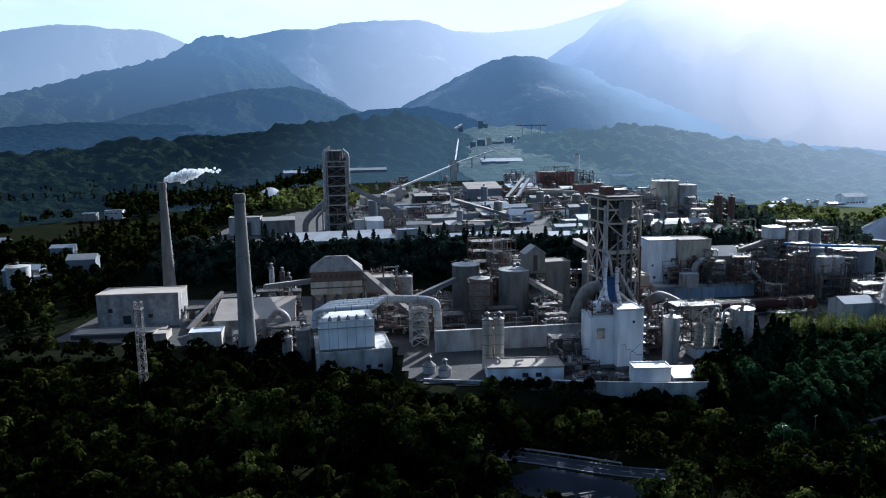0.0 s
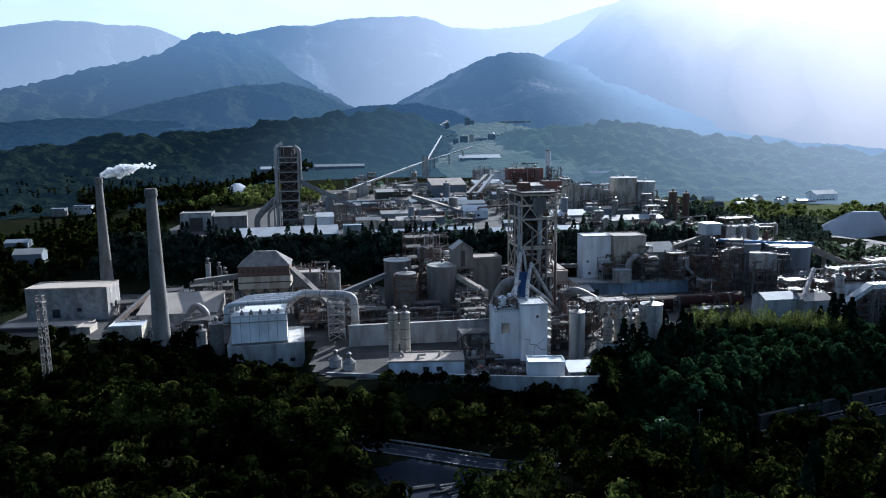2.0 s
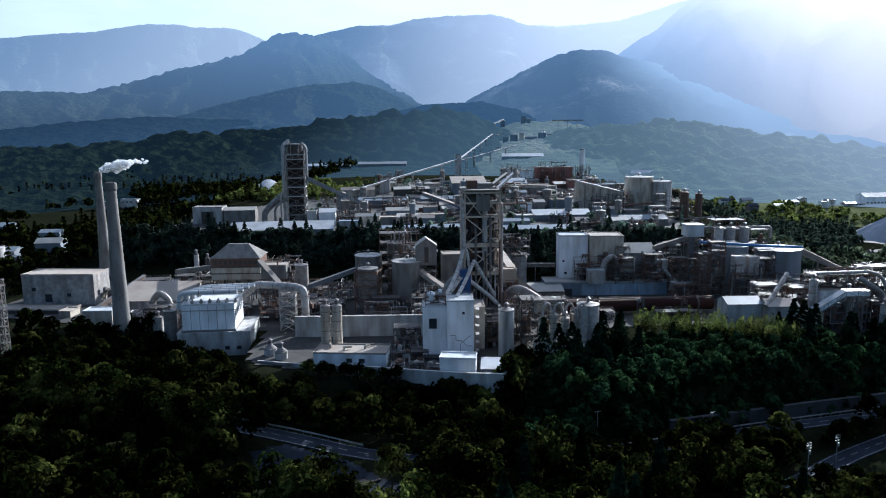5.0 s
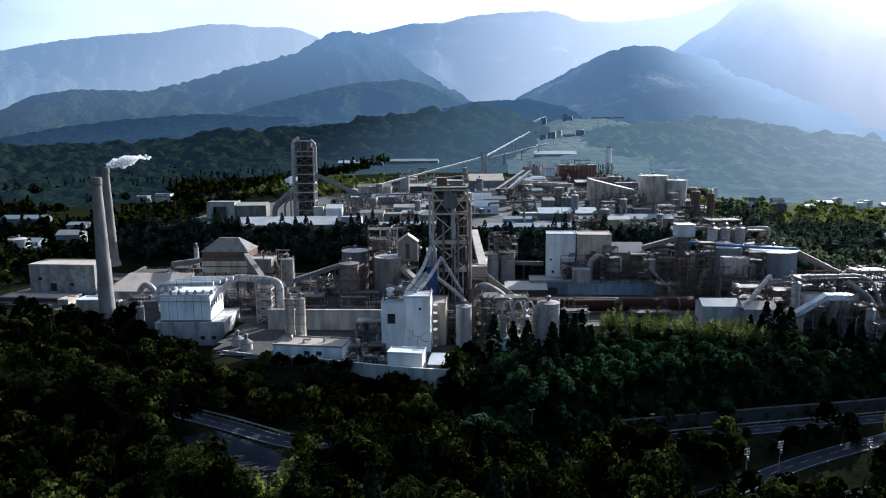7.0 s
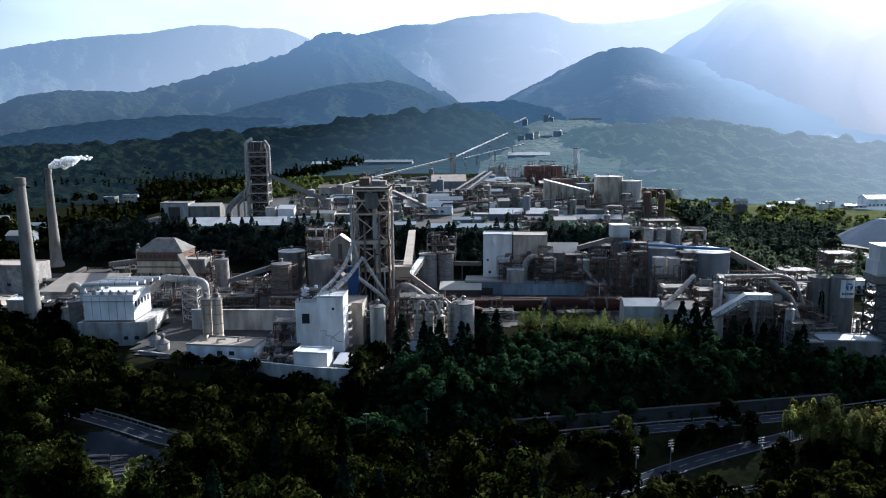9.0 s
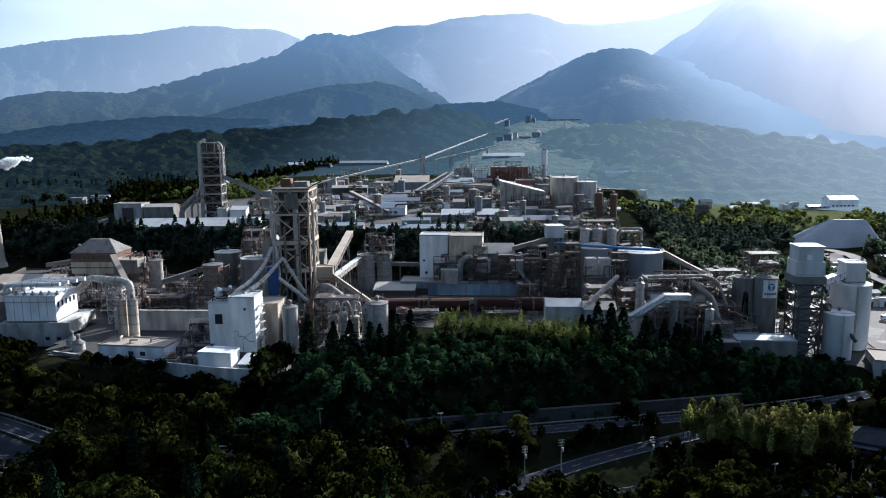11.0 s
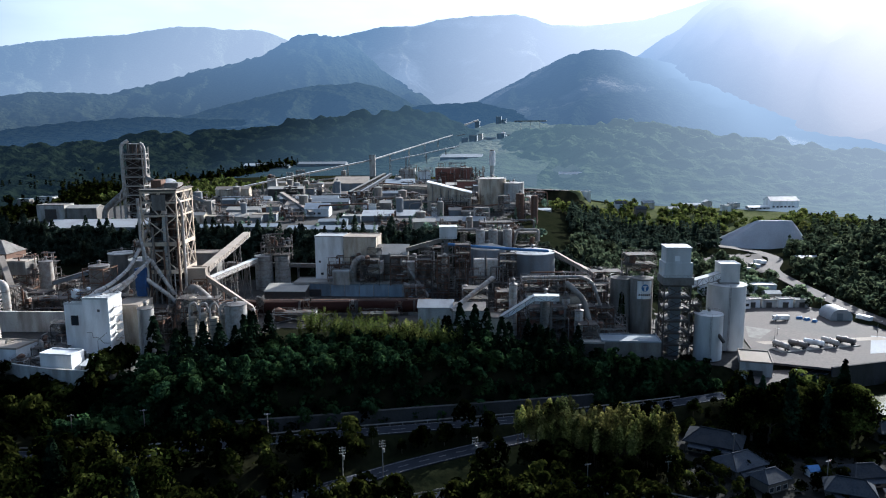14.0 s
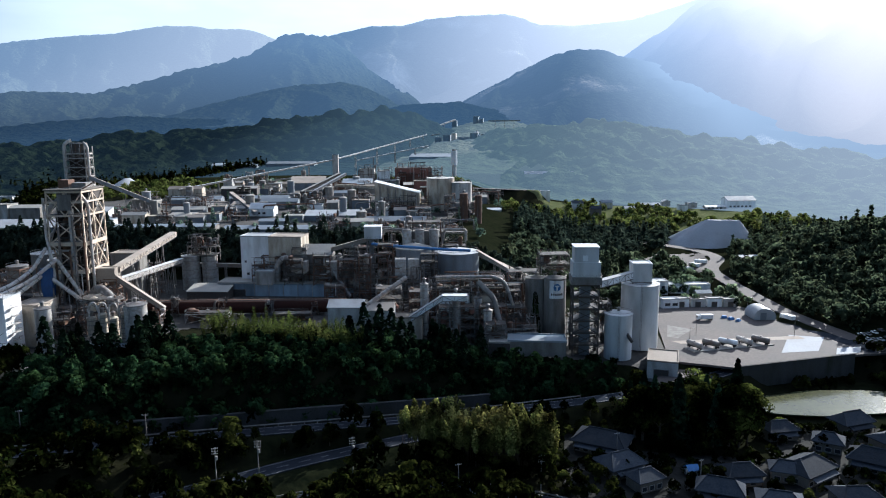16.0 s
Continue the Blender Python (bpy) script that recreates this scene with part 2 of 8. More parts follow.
M = dict(
    concrete=surface("weathered_concrete", (0.15, 0.143, 0.132), (0.235, 0.222, 0.205), 0.9, streak=True, broad=0.35, stain=(0.07, 0.058, 0.048), stain_amount=0.9, per_object=0.15),
    concrete_pale=surface("pale_concrete", (0.36, 0.352, 0.335), (0.50, 0.485, 0.46), 0.9, streak=True, broad=0.3, stain=(0.13, 0.105, 0.08), stain_amount=1.0, per_object=0.12),
    silo_pale=surface("pale_blue_grey_silo_concrete", (0.47, 0.48, 0.485), (0.55, 0.56, 0.56), 0.85, streak=True, broad=0.25, stain=(0.27, 0.265, 0.25), stain_amount=0.8),
    white=surface("white_sheet_metal", (0.70, 0.71, 0.72), (0.78, 0.79, 0.80), 0.55, streak=True, broad=0.3, stain=(0.30, 0.285, 0.26), stain_amount=0.75, ribs=0.6),
    white_roof=surface("white_roof_sheet", (0.40, 0.41, 0.42), (0.50, 0.51, 0.52), 0.5, broad=0.15, stain=(0.27, 0.26, 0.24), stain_amount=0.8, ribs=0.8, per_object=0.3),
    blue_roof=surface("pale_blue_roof_sheet", (0.14, 0.165, 0.19), (0.19, 0.215, 0.24), 0.55, broad=0.1, stain=(0.13, 0.14, 0.15), stain_amount=0.7, ribs=0.8, per_object=0.25),
    hall_wall=surface("smoke_stained_hall_wall", (0.24, 0.22, 0.205), (0.42, 0.39, 0.365), 0.9, fine=0.5, streak=True, broad=0.22, stain=(0.075, 0.062, 0.055), stain_amount=1.0),
    cream=surface("dusty_cream_cladding", (0.40, 0.355, 0.285), (0.52, 0.47, 0.385), 0.8, streak=True, broad=0.4, stain=(0.16, 0.105, 0.065), stain_amount=0.95, ribs=0.9),
    grey=surface("grey_cladding", (0.14, 0.16, 0.185), (0.20, 0.222, 0.245), 0.7, streak=True, broad=0.3, stain=(0.12, 0.11, 0.10), stain_amount=0.7, ribs=0.8),
    grey_roof=surface("dusty_grey_roof", (0.24, 0.23, 0.21), (0.34, 0.32, 0.29), 0.75, broad=0.12, stain=(0.42, 0.39, 0.33), stain_amount=0.6, ribs=0.8, rib_axis="Y"),
    dust_roof=surface("dust_covered_roof", (0.25, 0.215, 0.18), (0.35, 0.305, 0.255), 0.9, broad=0.1, stain=(0.18, 0.145, 0.115), stain_amount=0.85, per_object=0.2),
    steel=surface("galvanised_steel", (0.13, 0.13, 0.128), (0.22, 0.214, 0.205), 0.55, 0.35, fine=2.0, broad=0.5, stain=(0.12, 0.07, 0.045), stain_amount=0.8),
    steel_pale=surface("pale_painted_steel", (0.32, 0.31, 0.295), (0.43, 0.415, 0.39), 0.6, 0.0, broad=0.6, stain=(0.17, 0.105, 0.07), stain_amount=0.8, per_object=0.25),
    tower=surface("cream_tower_steel", (0.46, 0.385, 0.30), (0.58, 0.49, 0.385), 0.7, broad=0.5, stain=(0.30, 0.20, 0.13), stain_amount=0.7),
    duct=surface("dusty_duct_sheet", (0.22, 0.21, 0.195), (0.33, 0.31, 0.285), 0.6, 0.15, broad=0.45, stain=(0.12, 0.072, 0.045), stain_amount=0.95, per_object=0.3),
    rust=surface("rusted_steel", (0.10, 0.058, 0.040), (0.18, 0.108, 0.075), 0.85, 0.1, fine=2.0, broad=0.4, stain=(0.08, 0.05, 0.04), stain_amount=0.7),
    red=surface("faded_red_paint", (0.20, 0.085, 0.065), (0.27, 0.13, 0.10), 0.8, broad=0.4, stain=(0.13, 0.09, 0.08), stain_amount=0.7),
    kiln=surface("kiln_shell_rust", (0.022, 0.009, 0.007), (0.042, 0.017, 0.013), 0.85, 0.0, broad=0.3, stain=(0.03, 0.018, 0.014), gloss=0.1),
    # near-black filler colour for the shaded insides of the towers
    shade_fill=surface("shade_dark_fill", (0.014, 0.012, 0.012), (0.035, 0.029, 0.027), 0.85, 0.0, broad=0.5, stain=(0.05, 0.028, 0.02), stain_amount=0.7, gloss=0.05),
    dark=surface("dark_steel", (0.045, 0.043, 0.042), (0.085, 0.08, 0.075), 0.7, 0.2, broad=0.5, stain=(0.10, 0.06, 0.04)),
    blue=surface("blue_painted_steel", (0.05, 0.14, 0.33), (0.08, 0.19, 0.40), 0.55, broad=0.5, stain=(0.06, 0.09, 0.16)),
    deep_blue=surface("deep_blue_painted_steel", (0.02, 0.06, 0.17), (0.035, 0.085, 0.22), 0.6, broad=0.5, stain=(0.03, 0.04, 0.07)),
    glass=surface("dark_window_glass", (0.02, 0.025, 0.03), (0.035, 0.04, 0.05), 0.12, bump=0.0, gloss=0.5),
    asphalt=surface("worn_asphalt", (0.017, 0.020, 0.027), (0.029, 0.033, 0.042), 0.95, fine=6.0, broad=0.12, stain=(0.045, 0.049, 0.060), gloss=0.0),
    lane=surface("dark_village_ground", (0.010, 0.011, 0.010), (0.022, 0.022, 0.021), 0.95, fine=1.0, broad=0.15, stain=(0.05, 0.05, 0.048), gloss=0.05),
    paint=surface("road_paint", (0.16, 0.16, 0.16), (0.26, 0.26, 0.25), 0.8),
    yard=surface("dusty_yard_concrete", (0.072, 0.060, 0.055), (0.112, 0.095, 0.086), 0.9, fine=1.0, broad=0.045, stain=(0.06, 0.058, 0.058), stain_amount=0.95),
    gravel=surface("pale_crushed_stone", (0.30, 0.31, 0.33), (0.40, 0.41, 0.43), 0.95, fine=1.5, broad=0.06, stain=(0.22, 0.21, 0.19), bump=0.6, bump_dist=0.3),
    tile=surface("grey_roof_tiles", (0.022, 0.027, 0.036), (0.042, 0.049, 0.062), 0.8, fine=2.0, broad=0.4, stain=(0.06, 0.062, 0.066), ribs=0.35, per_object=0.4, gloss=0.04),
    panel_blue=surface("pale_blue_wall_panels", (0.26, 0.33, 0.40), (0.34, 0.41, 0.48), 0.7, streak=True, broad=0.35, stain=(0.14, 0.15, 0.16), stain_amount=0.8, per_object=0.2),
    slate=surface("blue_grey_panels", (0.17, 0.22, 0.27), (0.23, 0.285, 0.335), 0.75, streak=True, broad=0.4, stain=(0.10, 0.11, 0.12), stain_amount=0.8),
    field=surface("sunlit_field", (0.075, 0.085, 0.040), (0.13, 0.135, 0.065), 0.95, fine=0.4, broad=0.04, stain=(0.04, 0.05, 0.022), stain_amount=0.95, gloss=0.0),
    # dark base puts the walls' shade into the colour, under mossy streaks
    dark_wall=surface("shade_dark_mossy_wall", (0.034, 0.035, 0.037), (0.060, 0.061, 0.064), 0.95, streak=True, broad=0.3, stain=(0.02, 0.022, 0.012), stain_amount=0.8, gloss=0.05),
    plaster=surface("grey_brown_plaster", (0.12, 0.105, 0.09), (0.18, 0.16, 0.135), 0.9, broad=0.4),
    bark=surface("bark", (0.06, 0.045, 0.03), (0.10, 0.08, 0.06), 0.95, bump=0.6),
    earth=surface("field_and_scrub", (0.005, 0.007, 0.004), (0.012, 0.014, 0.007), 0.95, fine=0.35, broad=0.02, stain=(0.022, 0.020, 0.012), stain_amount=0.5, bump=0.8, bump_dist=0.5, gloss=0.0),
    plant_ground=surface("dusty_plant_ground", (0.026, 0.025, 0.024), (0.055, 0.052, 0.048), 0.95, fine=0.8, broad=0.08, stain=(0.075, 0.07, 0.064), stain_amount=0.8),
    water=surface("still_pond_water", (0.03, 0.034, 0.016), (0.06, 0.062, 0.026), 0.12, fine=0.5, broad=0.06, stain=(0.10, 0.10, 0.045), stain_amount=0.9, bump=0.12, bump_dist=0.3, gloss=0.16),
    car_white=surface("white_car_paint", (0.70, 0.70, 0.70), (0.76, 0.76, 0.76), 0.3, bump=0.0, gloss=0.5),
    rubber=surface("rubber", (0.02, 0.02, 0.02), (0.03, 0.03, 0.03), 0.9),
    # leaf is near-black: the deep shade of the near wood as colour
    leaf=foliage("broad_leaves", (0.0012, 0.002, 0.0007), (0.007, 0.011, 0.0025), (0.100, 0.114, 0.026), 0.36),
    # field, sunny and slope leaves: brighter copies, sunlight and haze put into colour
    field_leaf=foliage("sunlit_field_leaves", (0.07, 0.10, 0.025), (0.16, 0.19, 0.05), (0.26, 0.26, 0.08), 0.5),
    sunny_leaf=foliage("haze_bright_leaves", (0.045, 0.066, 0.042), (0.095, 0.120, 0.070), (0.13, 0.150, 0.080), 0.55),
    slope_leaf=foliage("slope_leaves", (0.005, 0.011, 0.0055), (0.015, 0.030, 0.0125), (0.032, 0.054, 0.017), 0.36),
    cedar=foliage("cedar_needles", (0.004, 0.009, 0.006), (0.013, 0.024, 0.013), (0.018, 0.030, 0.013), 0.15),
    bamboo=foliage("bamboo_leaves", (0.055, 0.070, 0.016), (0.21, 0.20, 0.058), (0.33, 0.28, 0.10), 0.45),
    # belt: needles lifted and blued to stand in for haze
    belt=foliage("hazy_belt_needles", (0.024, 0.038, 0.030), (0.055, 0.075, 0.055), (0.070, 0.088, 0.055), 0.45),
    ivy=foliage("ivy_leaves", (0.010, 0.024, 0.008), (0.028, 0.048, 0.014), (0.03, 0.05, 0.015), 0.2),
)
vap = bpy.data.materials.new("white_vapour")
vt = nodes_of(vap)
v_out, v_d, v_t, v_tr, v_m1, v_m2 = (vt.nodes.new(n) for n in ("ShaderNodeOutputMaterial", "ShaderNodeBsdfDiffuse", "ShaderNodeBsdfTranslucent", "ShaderNodeBsdfTransparent", "ShaderNodeMixShader", "ShaderNodeMixShader"))
v_d.inputs["Color"].default_value = v_t.inputs["Color"].default_value = (0.95, 0.95, 0.95, 1)
v_m1.inputs["Fac"].default_value, v_m2.inputs["Fac"].default_value = 0.5, 0.35
vt.links.new(v_d.outputs["BSDF"], v_m1.inputs[1])
vt.links.new(v_t.outputs["BSDF"], v_m1.inputs[2])
vt.links.new(v_m1.outputs["Shader"], v_m2.inputs[1])
vt.links.new(v_tr.outputs["BSDF"], v_m2.inputs[2])
vt.links.new(v_m2.outputs["Shader"], v_out.inputs["Surface"])
M["vapour"] = vap
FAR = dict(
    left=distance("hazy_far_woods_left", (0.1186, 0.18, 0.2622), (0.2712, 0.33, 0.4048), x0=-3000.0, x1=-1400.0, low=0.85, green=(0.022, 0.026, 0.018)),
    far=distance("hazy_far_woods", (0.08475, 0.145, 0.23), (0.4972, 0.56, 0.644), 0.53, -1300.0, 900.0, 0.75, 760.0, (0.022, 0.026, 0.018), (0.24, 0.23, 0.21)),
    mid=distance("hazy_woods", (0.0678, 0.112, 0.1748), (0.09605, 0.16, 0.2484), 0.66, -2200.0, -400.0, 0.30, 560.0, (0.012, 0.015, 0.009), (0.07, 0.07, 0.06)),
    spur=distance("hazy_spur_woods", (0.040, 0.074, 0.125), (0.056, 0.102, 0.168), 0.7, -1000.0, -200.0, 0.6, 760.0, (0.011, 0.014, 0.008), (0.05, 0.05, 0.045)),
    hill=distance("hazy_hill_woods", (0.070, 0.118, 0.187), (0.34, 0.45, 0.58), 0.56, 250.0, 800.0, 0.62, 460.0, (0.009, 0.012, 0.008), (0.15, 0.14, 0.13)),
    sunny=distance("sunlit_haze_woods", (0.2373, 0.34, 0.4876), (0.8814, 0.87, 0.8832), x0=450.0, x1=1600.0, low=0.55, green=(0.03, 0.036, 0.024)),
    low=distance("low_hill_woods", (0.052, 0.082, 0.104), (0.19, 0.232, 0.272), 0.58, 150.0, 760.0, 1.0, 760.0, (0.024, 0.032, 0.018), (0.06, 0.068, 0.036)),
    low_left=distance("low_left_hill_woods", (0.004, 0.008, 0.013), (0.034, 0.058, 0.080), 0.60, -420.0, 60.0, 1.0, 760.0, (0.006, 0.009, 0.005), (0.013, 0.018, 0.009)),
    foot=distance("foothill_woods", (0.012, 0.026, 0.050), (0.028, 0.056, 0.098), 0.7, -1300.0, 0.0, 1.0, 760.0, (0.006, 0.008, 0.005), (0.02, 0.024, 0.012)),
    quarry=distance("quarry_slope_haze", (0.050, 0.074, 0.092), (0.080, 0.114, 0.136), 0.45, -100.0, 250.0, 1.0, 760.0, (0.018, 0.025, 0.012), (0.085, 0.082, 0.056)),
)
# the quarry slope's glowing haze, also put on the far stone sheds
M["painted_haze"] = FAR["quarry"]


# ---- shapes ----
class Geo:
    """Collects verts and faces of one part."""

    def __init__(self):
        self.v, self.f = [], []

    def add(self, verts, faces):
        n = len(self.v)
        self.v.extend([tuple(p) for p in verts])
        self.f.extend([tuple(i + n for i in f) for f in faces])
        return self

    def box(self, x, y, z, w, d, h, taper=0.0):
        """From the corner x, y, z; taper pulls the top in."""
        t = taper
        return self.add([(x, y, z), (x + w, y, z), (x + w, y + d, z), (x, y + d, z), (x + t, y + t, z + h), (x + w - t, y + t, z + h), (x + w - t, y + d - t, z + h), (x + t, y + d - t, z + h)],
                        [(3, 2, 1, 0), (4, 5, 6, 7), (0, 1, 5, 4), (1, 2, 6, 5), (2, 3, 7, 6), (3, 0, 4, 7)])

    def tube(self, pts, r, n=10, caps=True):
        """A round tube along pts; r: one radius or one for each point."""
        pts = [Vector(p) for p in pts]
        rs = r if isinstance(r, (list, tuple)) else [r] * len(pts)
        side = None
        rings = []
        for i, p in enumerate(pts):
            d = (pts[min(i + 1, len(pts) - 1)] - pts[max(i - 1, 0)]).normalized()
            if side is None:
                side = d.orthogonal().normalized()
            side = (side - d * side.dot(d)).normalized()
            up = d.cross(side)
            rings.append([p + (side * math.cos(2 * math.pi * k / n) + up * math.sin(2 * math.pi * k / n)) * rs[i] for k in range(n)])
        faces = []
        for i in range(len(pts) - 1):
            for k in range(n):
                a, b = i * n + k, i * n + (k + 1) % n
                faces.append((a, b, b + n, a + n))
        if caps:
            faces += [tuple(reversed(range(n))), tuple(range((len(pts) - 1) * n, len(pts) * n))]
        return self.add([q for ring in rings for q in ring], faces)

    def cyl(self, x, y, z0, z1, r0, r1=None, n=28):
        r1 = r0 if r1 is None else r1
        v = [(x + r0 * math.cos(2 * math.pi * k / n), y + r0 * math.sin(2 * math.pi * k / n), z0) for k in range(n)]
        v += [(x + r1 * math.cos(2 * math.pi * k / n), y + r1 * math.sin(2 * math.pi * k / n), z1) for k in range(n)]
        f = [(k, (k + 1) % n, n + (k + 1) % n, n + k) for k in range(n)] + [tuple(reversed(range(n))), tuple(range(n, 2 * n))]
        return self.add(v, f)

    def beam(self, p, q, w, h=None):
        """A square bar from p to q."""
        p, q = Vector(p), Vector(q)
        d = (q - p).normalized()
        s = d.cross(Vector((0, 0, 1)))
        s = s.normalized() if s.length > 1e-4 else Vector((1, 0, 0))
        u = s.cross(d) * (h or w) / 2
        s = s * w / 2
        return self.add([p - s - u, p + s - u, p + s + u, p - s + u, q - s - u, q + s - u, q + s + u, q - s + u],
                        [(3, 2, 1, 0), (4, 5, 6, 7), (0, 1, 5, 4), (1, 2, 6, 5), (2, 3, 7, 6), (3, 0, 4, 7)])

    def prism(self, poly, z0, z1):
        n = len(poly)
        return self.add([(x, y, z0) for x, y in poly] + [(x, y, z1) for x, y in poly],
                        [tuple(reversed(range(n))), tuple(range(n, 2 * n))] + [(k, (k + 1) % n, n + (k + 1) % n, n + k) for k in range(n)])

    def gable(self, x, y, z, w, d, rise, over=0.4, thick=0.25, along="x"):
        """Two roof slopes over the rectangle, ridge along x or y."""
        x, y, w, d = x - over, y - over, w + 2 * over, d + 2 * over
        if along == "x":
            prof = [(y, z), (y + d / 2, z + rise), (y + d, z)]
            a = [(x, py, pz) for py, pz in prof] + [(x, py, pz + thick) for py, pz in prof]
            b = [(x + w, py, pz) for py, pz in prof] + [(x + w, py, pz + thick) for py, pz in prof]
        else:
            prof = [(x, z), (x + w / 2, z + rise), (x + w, z)]
            a = [(px, y, pz) for px, pz in prof] + [(px, y, pz + thick) for px, pz in prof]
            b = [(px, y + d, pz) for px, pz in prof] + [(px, y + d, pz + thick) for px, pz in prof]
        return self.add(a + b, [(3, 4, 10, 9), (4, 5, 11, 10), (0, 6, 7, 1), (1, 7, 8, 2), (0, 3, 9, 6), (2, 8, 11, 5), (0, 1, 4, 3), (1, 2, 5, 4), (6, 9, 10, 7), (7, 10, 11, 8)])


def bend(pts, r=2.0, n=5):
    """Rounds the corners of a line of points."""
    pts = [Vector(p) for p in pts]
    out = [pts[0]]
    for a, b, c in zip(pts, pts[1:], pts[2:]):
        d0, d1 = (a - b), (c - b)
        k = min(r, d0.length * 0.45, d1.length * 0.45)
        p, q = b + d0.normalized() * k, b + d1.normalized() * k
        for i in range(n + 1):
            u = i / n
            out.append(p * (1 - u) ** 2 + b * 2 * u * (1 - u) + q * u * u)
    return out + [pts[-1]]


def mesh_of(name, geo, mat, smooth=False):
    me = bpy.data.meshes.new(name)
    me.from_pydata(geo.v, [], geo.f)
    me.materials.append(mat)
    if smooth:
        me.polygons.foreach_set("use_smooth", [True] * len(me.polygons))
        me.set_sharp_from_angle(angle=radians(40))
    me.update()
    return me


def part(name, geo, mat, parent, label="", smooth=False):
    ob = new(name, mesh_of(name, geo, mat, smooth))
    ob.parent = parent
    return tagged(ob, label)


def single(name, geo, mat, label, category, kind="", group="", smooth=False):
    return tagged(new(name, mesh_of(name, geo, mat, smooth)), label, category, group, kind)


def thing(name, label, category, x, y, z, yaw=0.0, group=""):
    ob = new(name)
    ob.empty_display_size = 0.5
    ob.matrix_world = pose(x, y, z, 0, 0, yaw)
    return tagged(ob, label, category, group)


def big_mesh(name, verts, faces, mat, smooth=True):
    """A mesh from numpy arrays; faces all of one size."""
    me = bpy.data.meshes.new(name)
    nv, nf, k = len(verts), len(faces), faces.shape[1]
    me.vertices.add(nv)
    me.vertices.foreach_set("co", np.ascontiguousarray(verts, dtype=np.float32).ravel())
    me.loops.add(nf * k)
    me.loops.foreach_set("vertex_index", np.ascontiguousarray(faces, dtype=np.int32).ravel())
    me.polygons.add(nf)
    me.polygons.foreach_set("loop_start", np.arange(0, nf * k, k, dtype=np.int32))
    me.polygons.foreach_set("loop_total", np.full(nf, k, dtype=np.int32))
    me.polygons.foreach_set("use_smooth", np.full(nf, smooth, dtype=bool))
    me.materials.append(mat)
    me.update(calc_edges=True)
    return me


# ---- ground ----
def S(a, b, v):
    t = np.clip((v - a) / (b - a), 0.0, 1.0)
    return t * t * (3 - 2 * t)


RNG = np.random.default_rng(7)
LATTICE = RNG.random((256, 256))


def vnoise(x, y):
    """Smooth value noise, 0 to 1, one cell to the unit."""
    xi, yi = np.floor(x).astype(int), np.floor(y).astype(int)
    fx, fy = x - xi, y - yi
    fx, fy = fx * fx * (3 - 2 * fx), fy * fy * (3 - 2 * fy)
    a, b = LATTICE[xi % 256, yi % 256], LATTICE[(xi + 1) % 256, yi % 256]
    c, d = LATTICE[xi % 256, (yi + 1) % 256], LATTICE[(xi + 1) % 256, (yi + 1) % 256]
    return (a * (1 - fx) + b * fx) * (1 - fy) + (c * (1 - fx) + d * fx) * fy


def fbm(x, y, octaves=4):
    s, a = 0.0, 0.5
    for k in range(octaves):
        s = s + a * vnoise(x * 2 ** k + 17.3 * k, y * 2 ** k + 5.1 * k)
        a *= 0.5
    return s


# roads: points on the middle line, and the width
ROADS = {
    "upper": ([(-70, 222, 8), (-20, 208, 8), (10, 199, 8), (29, 194, 7.5), (49, 188, 6.5), (75, 190, 3.5), (103, 201, 0.5), (124, 213, -2.5), (150, 229, -4.5), (176, 245, -6.5), (205, 259, -7.6), (236, 273, -8.5), (270, 289, -9.5), (305, 309, -10.5), (342, 332, -11), (372, 352, -8), (385, 372, -6)], 7.0),
    "lower": ([(140, 190, -12), (165, 206, -12.5), (185, 221, -13), (206, 240, -12.5), (227, 254, -11.5), (250, 268, -10.5), (270, 283, -9.8)], 7.5),
    "village": ([(205, 216, -15), (226, 228, -14.5), (245, 236, -14.5), (263, 239, -15), (288, 238, -16), (320, 228, -16.5), (360, 222, -16.5)], 6.0),
    "quarry": ([(452, 372, -6), (436, 408, -5.5), (418, 446, -4), (402, 500, -0.5), (393, 540, 2), (408, 580, 4), (398, 606, 5), (376, 622, 6), (352, 632, 7)], 10.0),
    "far_track": ([(-60, 600, 34), (-20, 640, 36), (20, 700, 38), (80, 760, 40), (160, 790, 40), (260, 800, 36)], 8.0),
}


def edge_y(x):
    """Where the plant's level ends towards the valley: a steep bank behind the upper road."""
    return np.interp(x, [-400, -60, -56, -24, -16, -5, 100, 124, 176, 236, 305, 342, 372, 440], [286, 286, 298, 298, 258, 240, 236, 229, 260, 288, 326, 346, 349, 384])


def bench_y(x):
    """How far back the wood reaches on the plant's level."""
    return np.interp(x, [-400, -60, -20, 98, 101, 128, 180, 262, 300, 310], [292, 292, 233, 231, 254, 292, 310, 322, 324, 300])


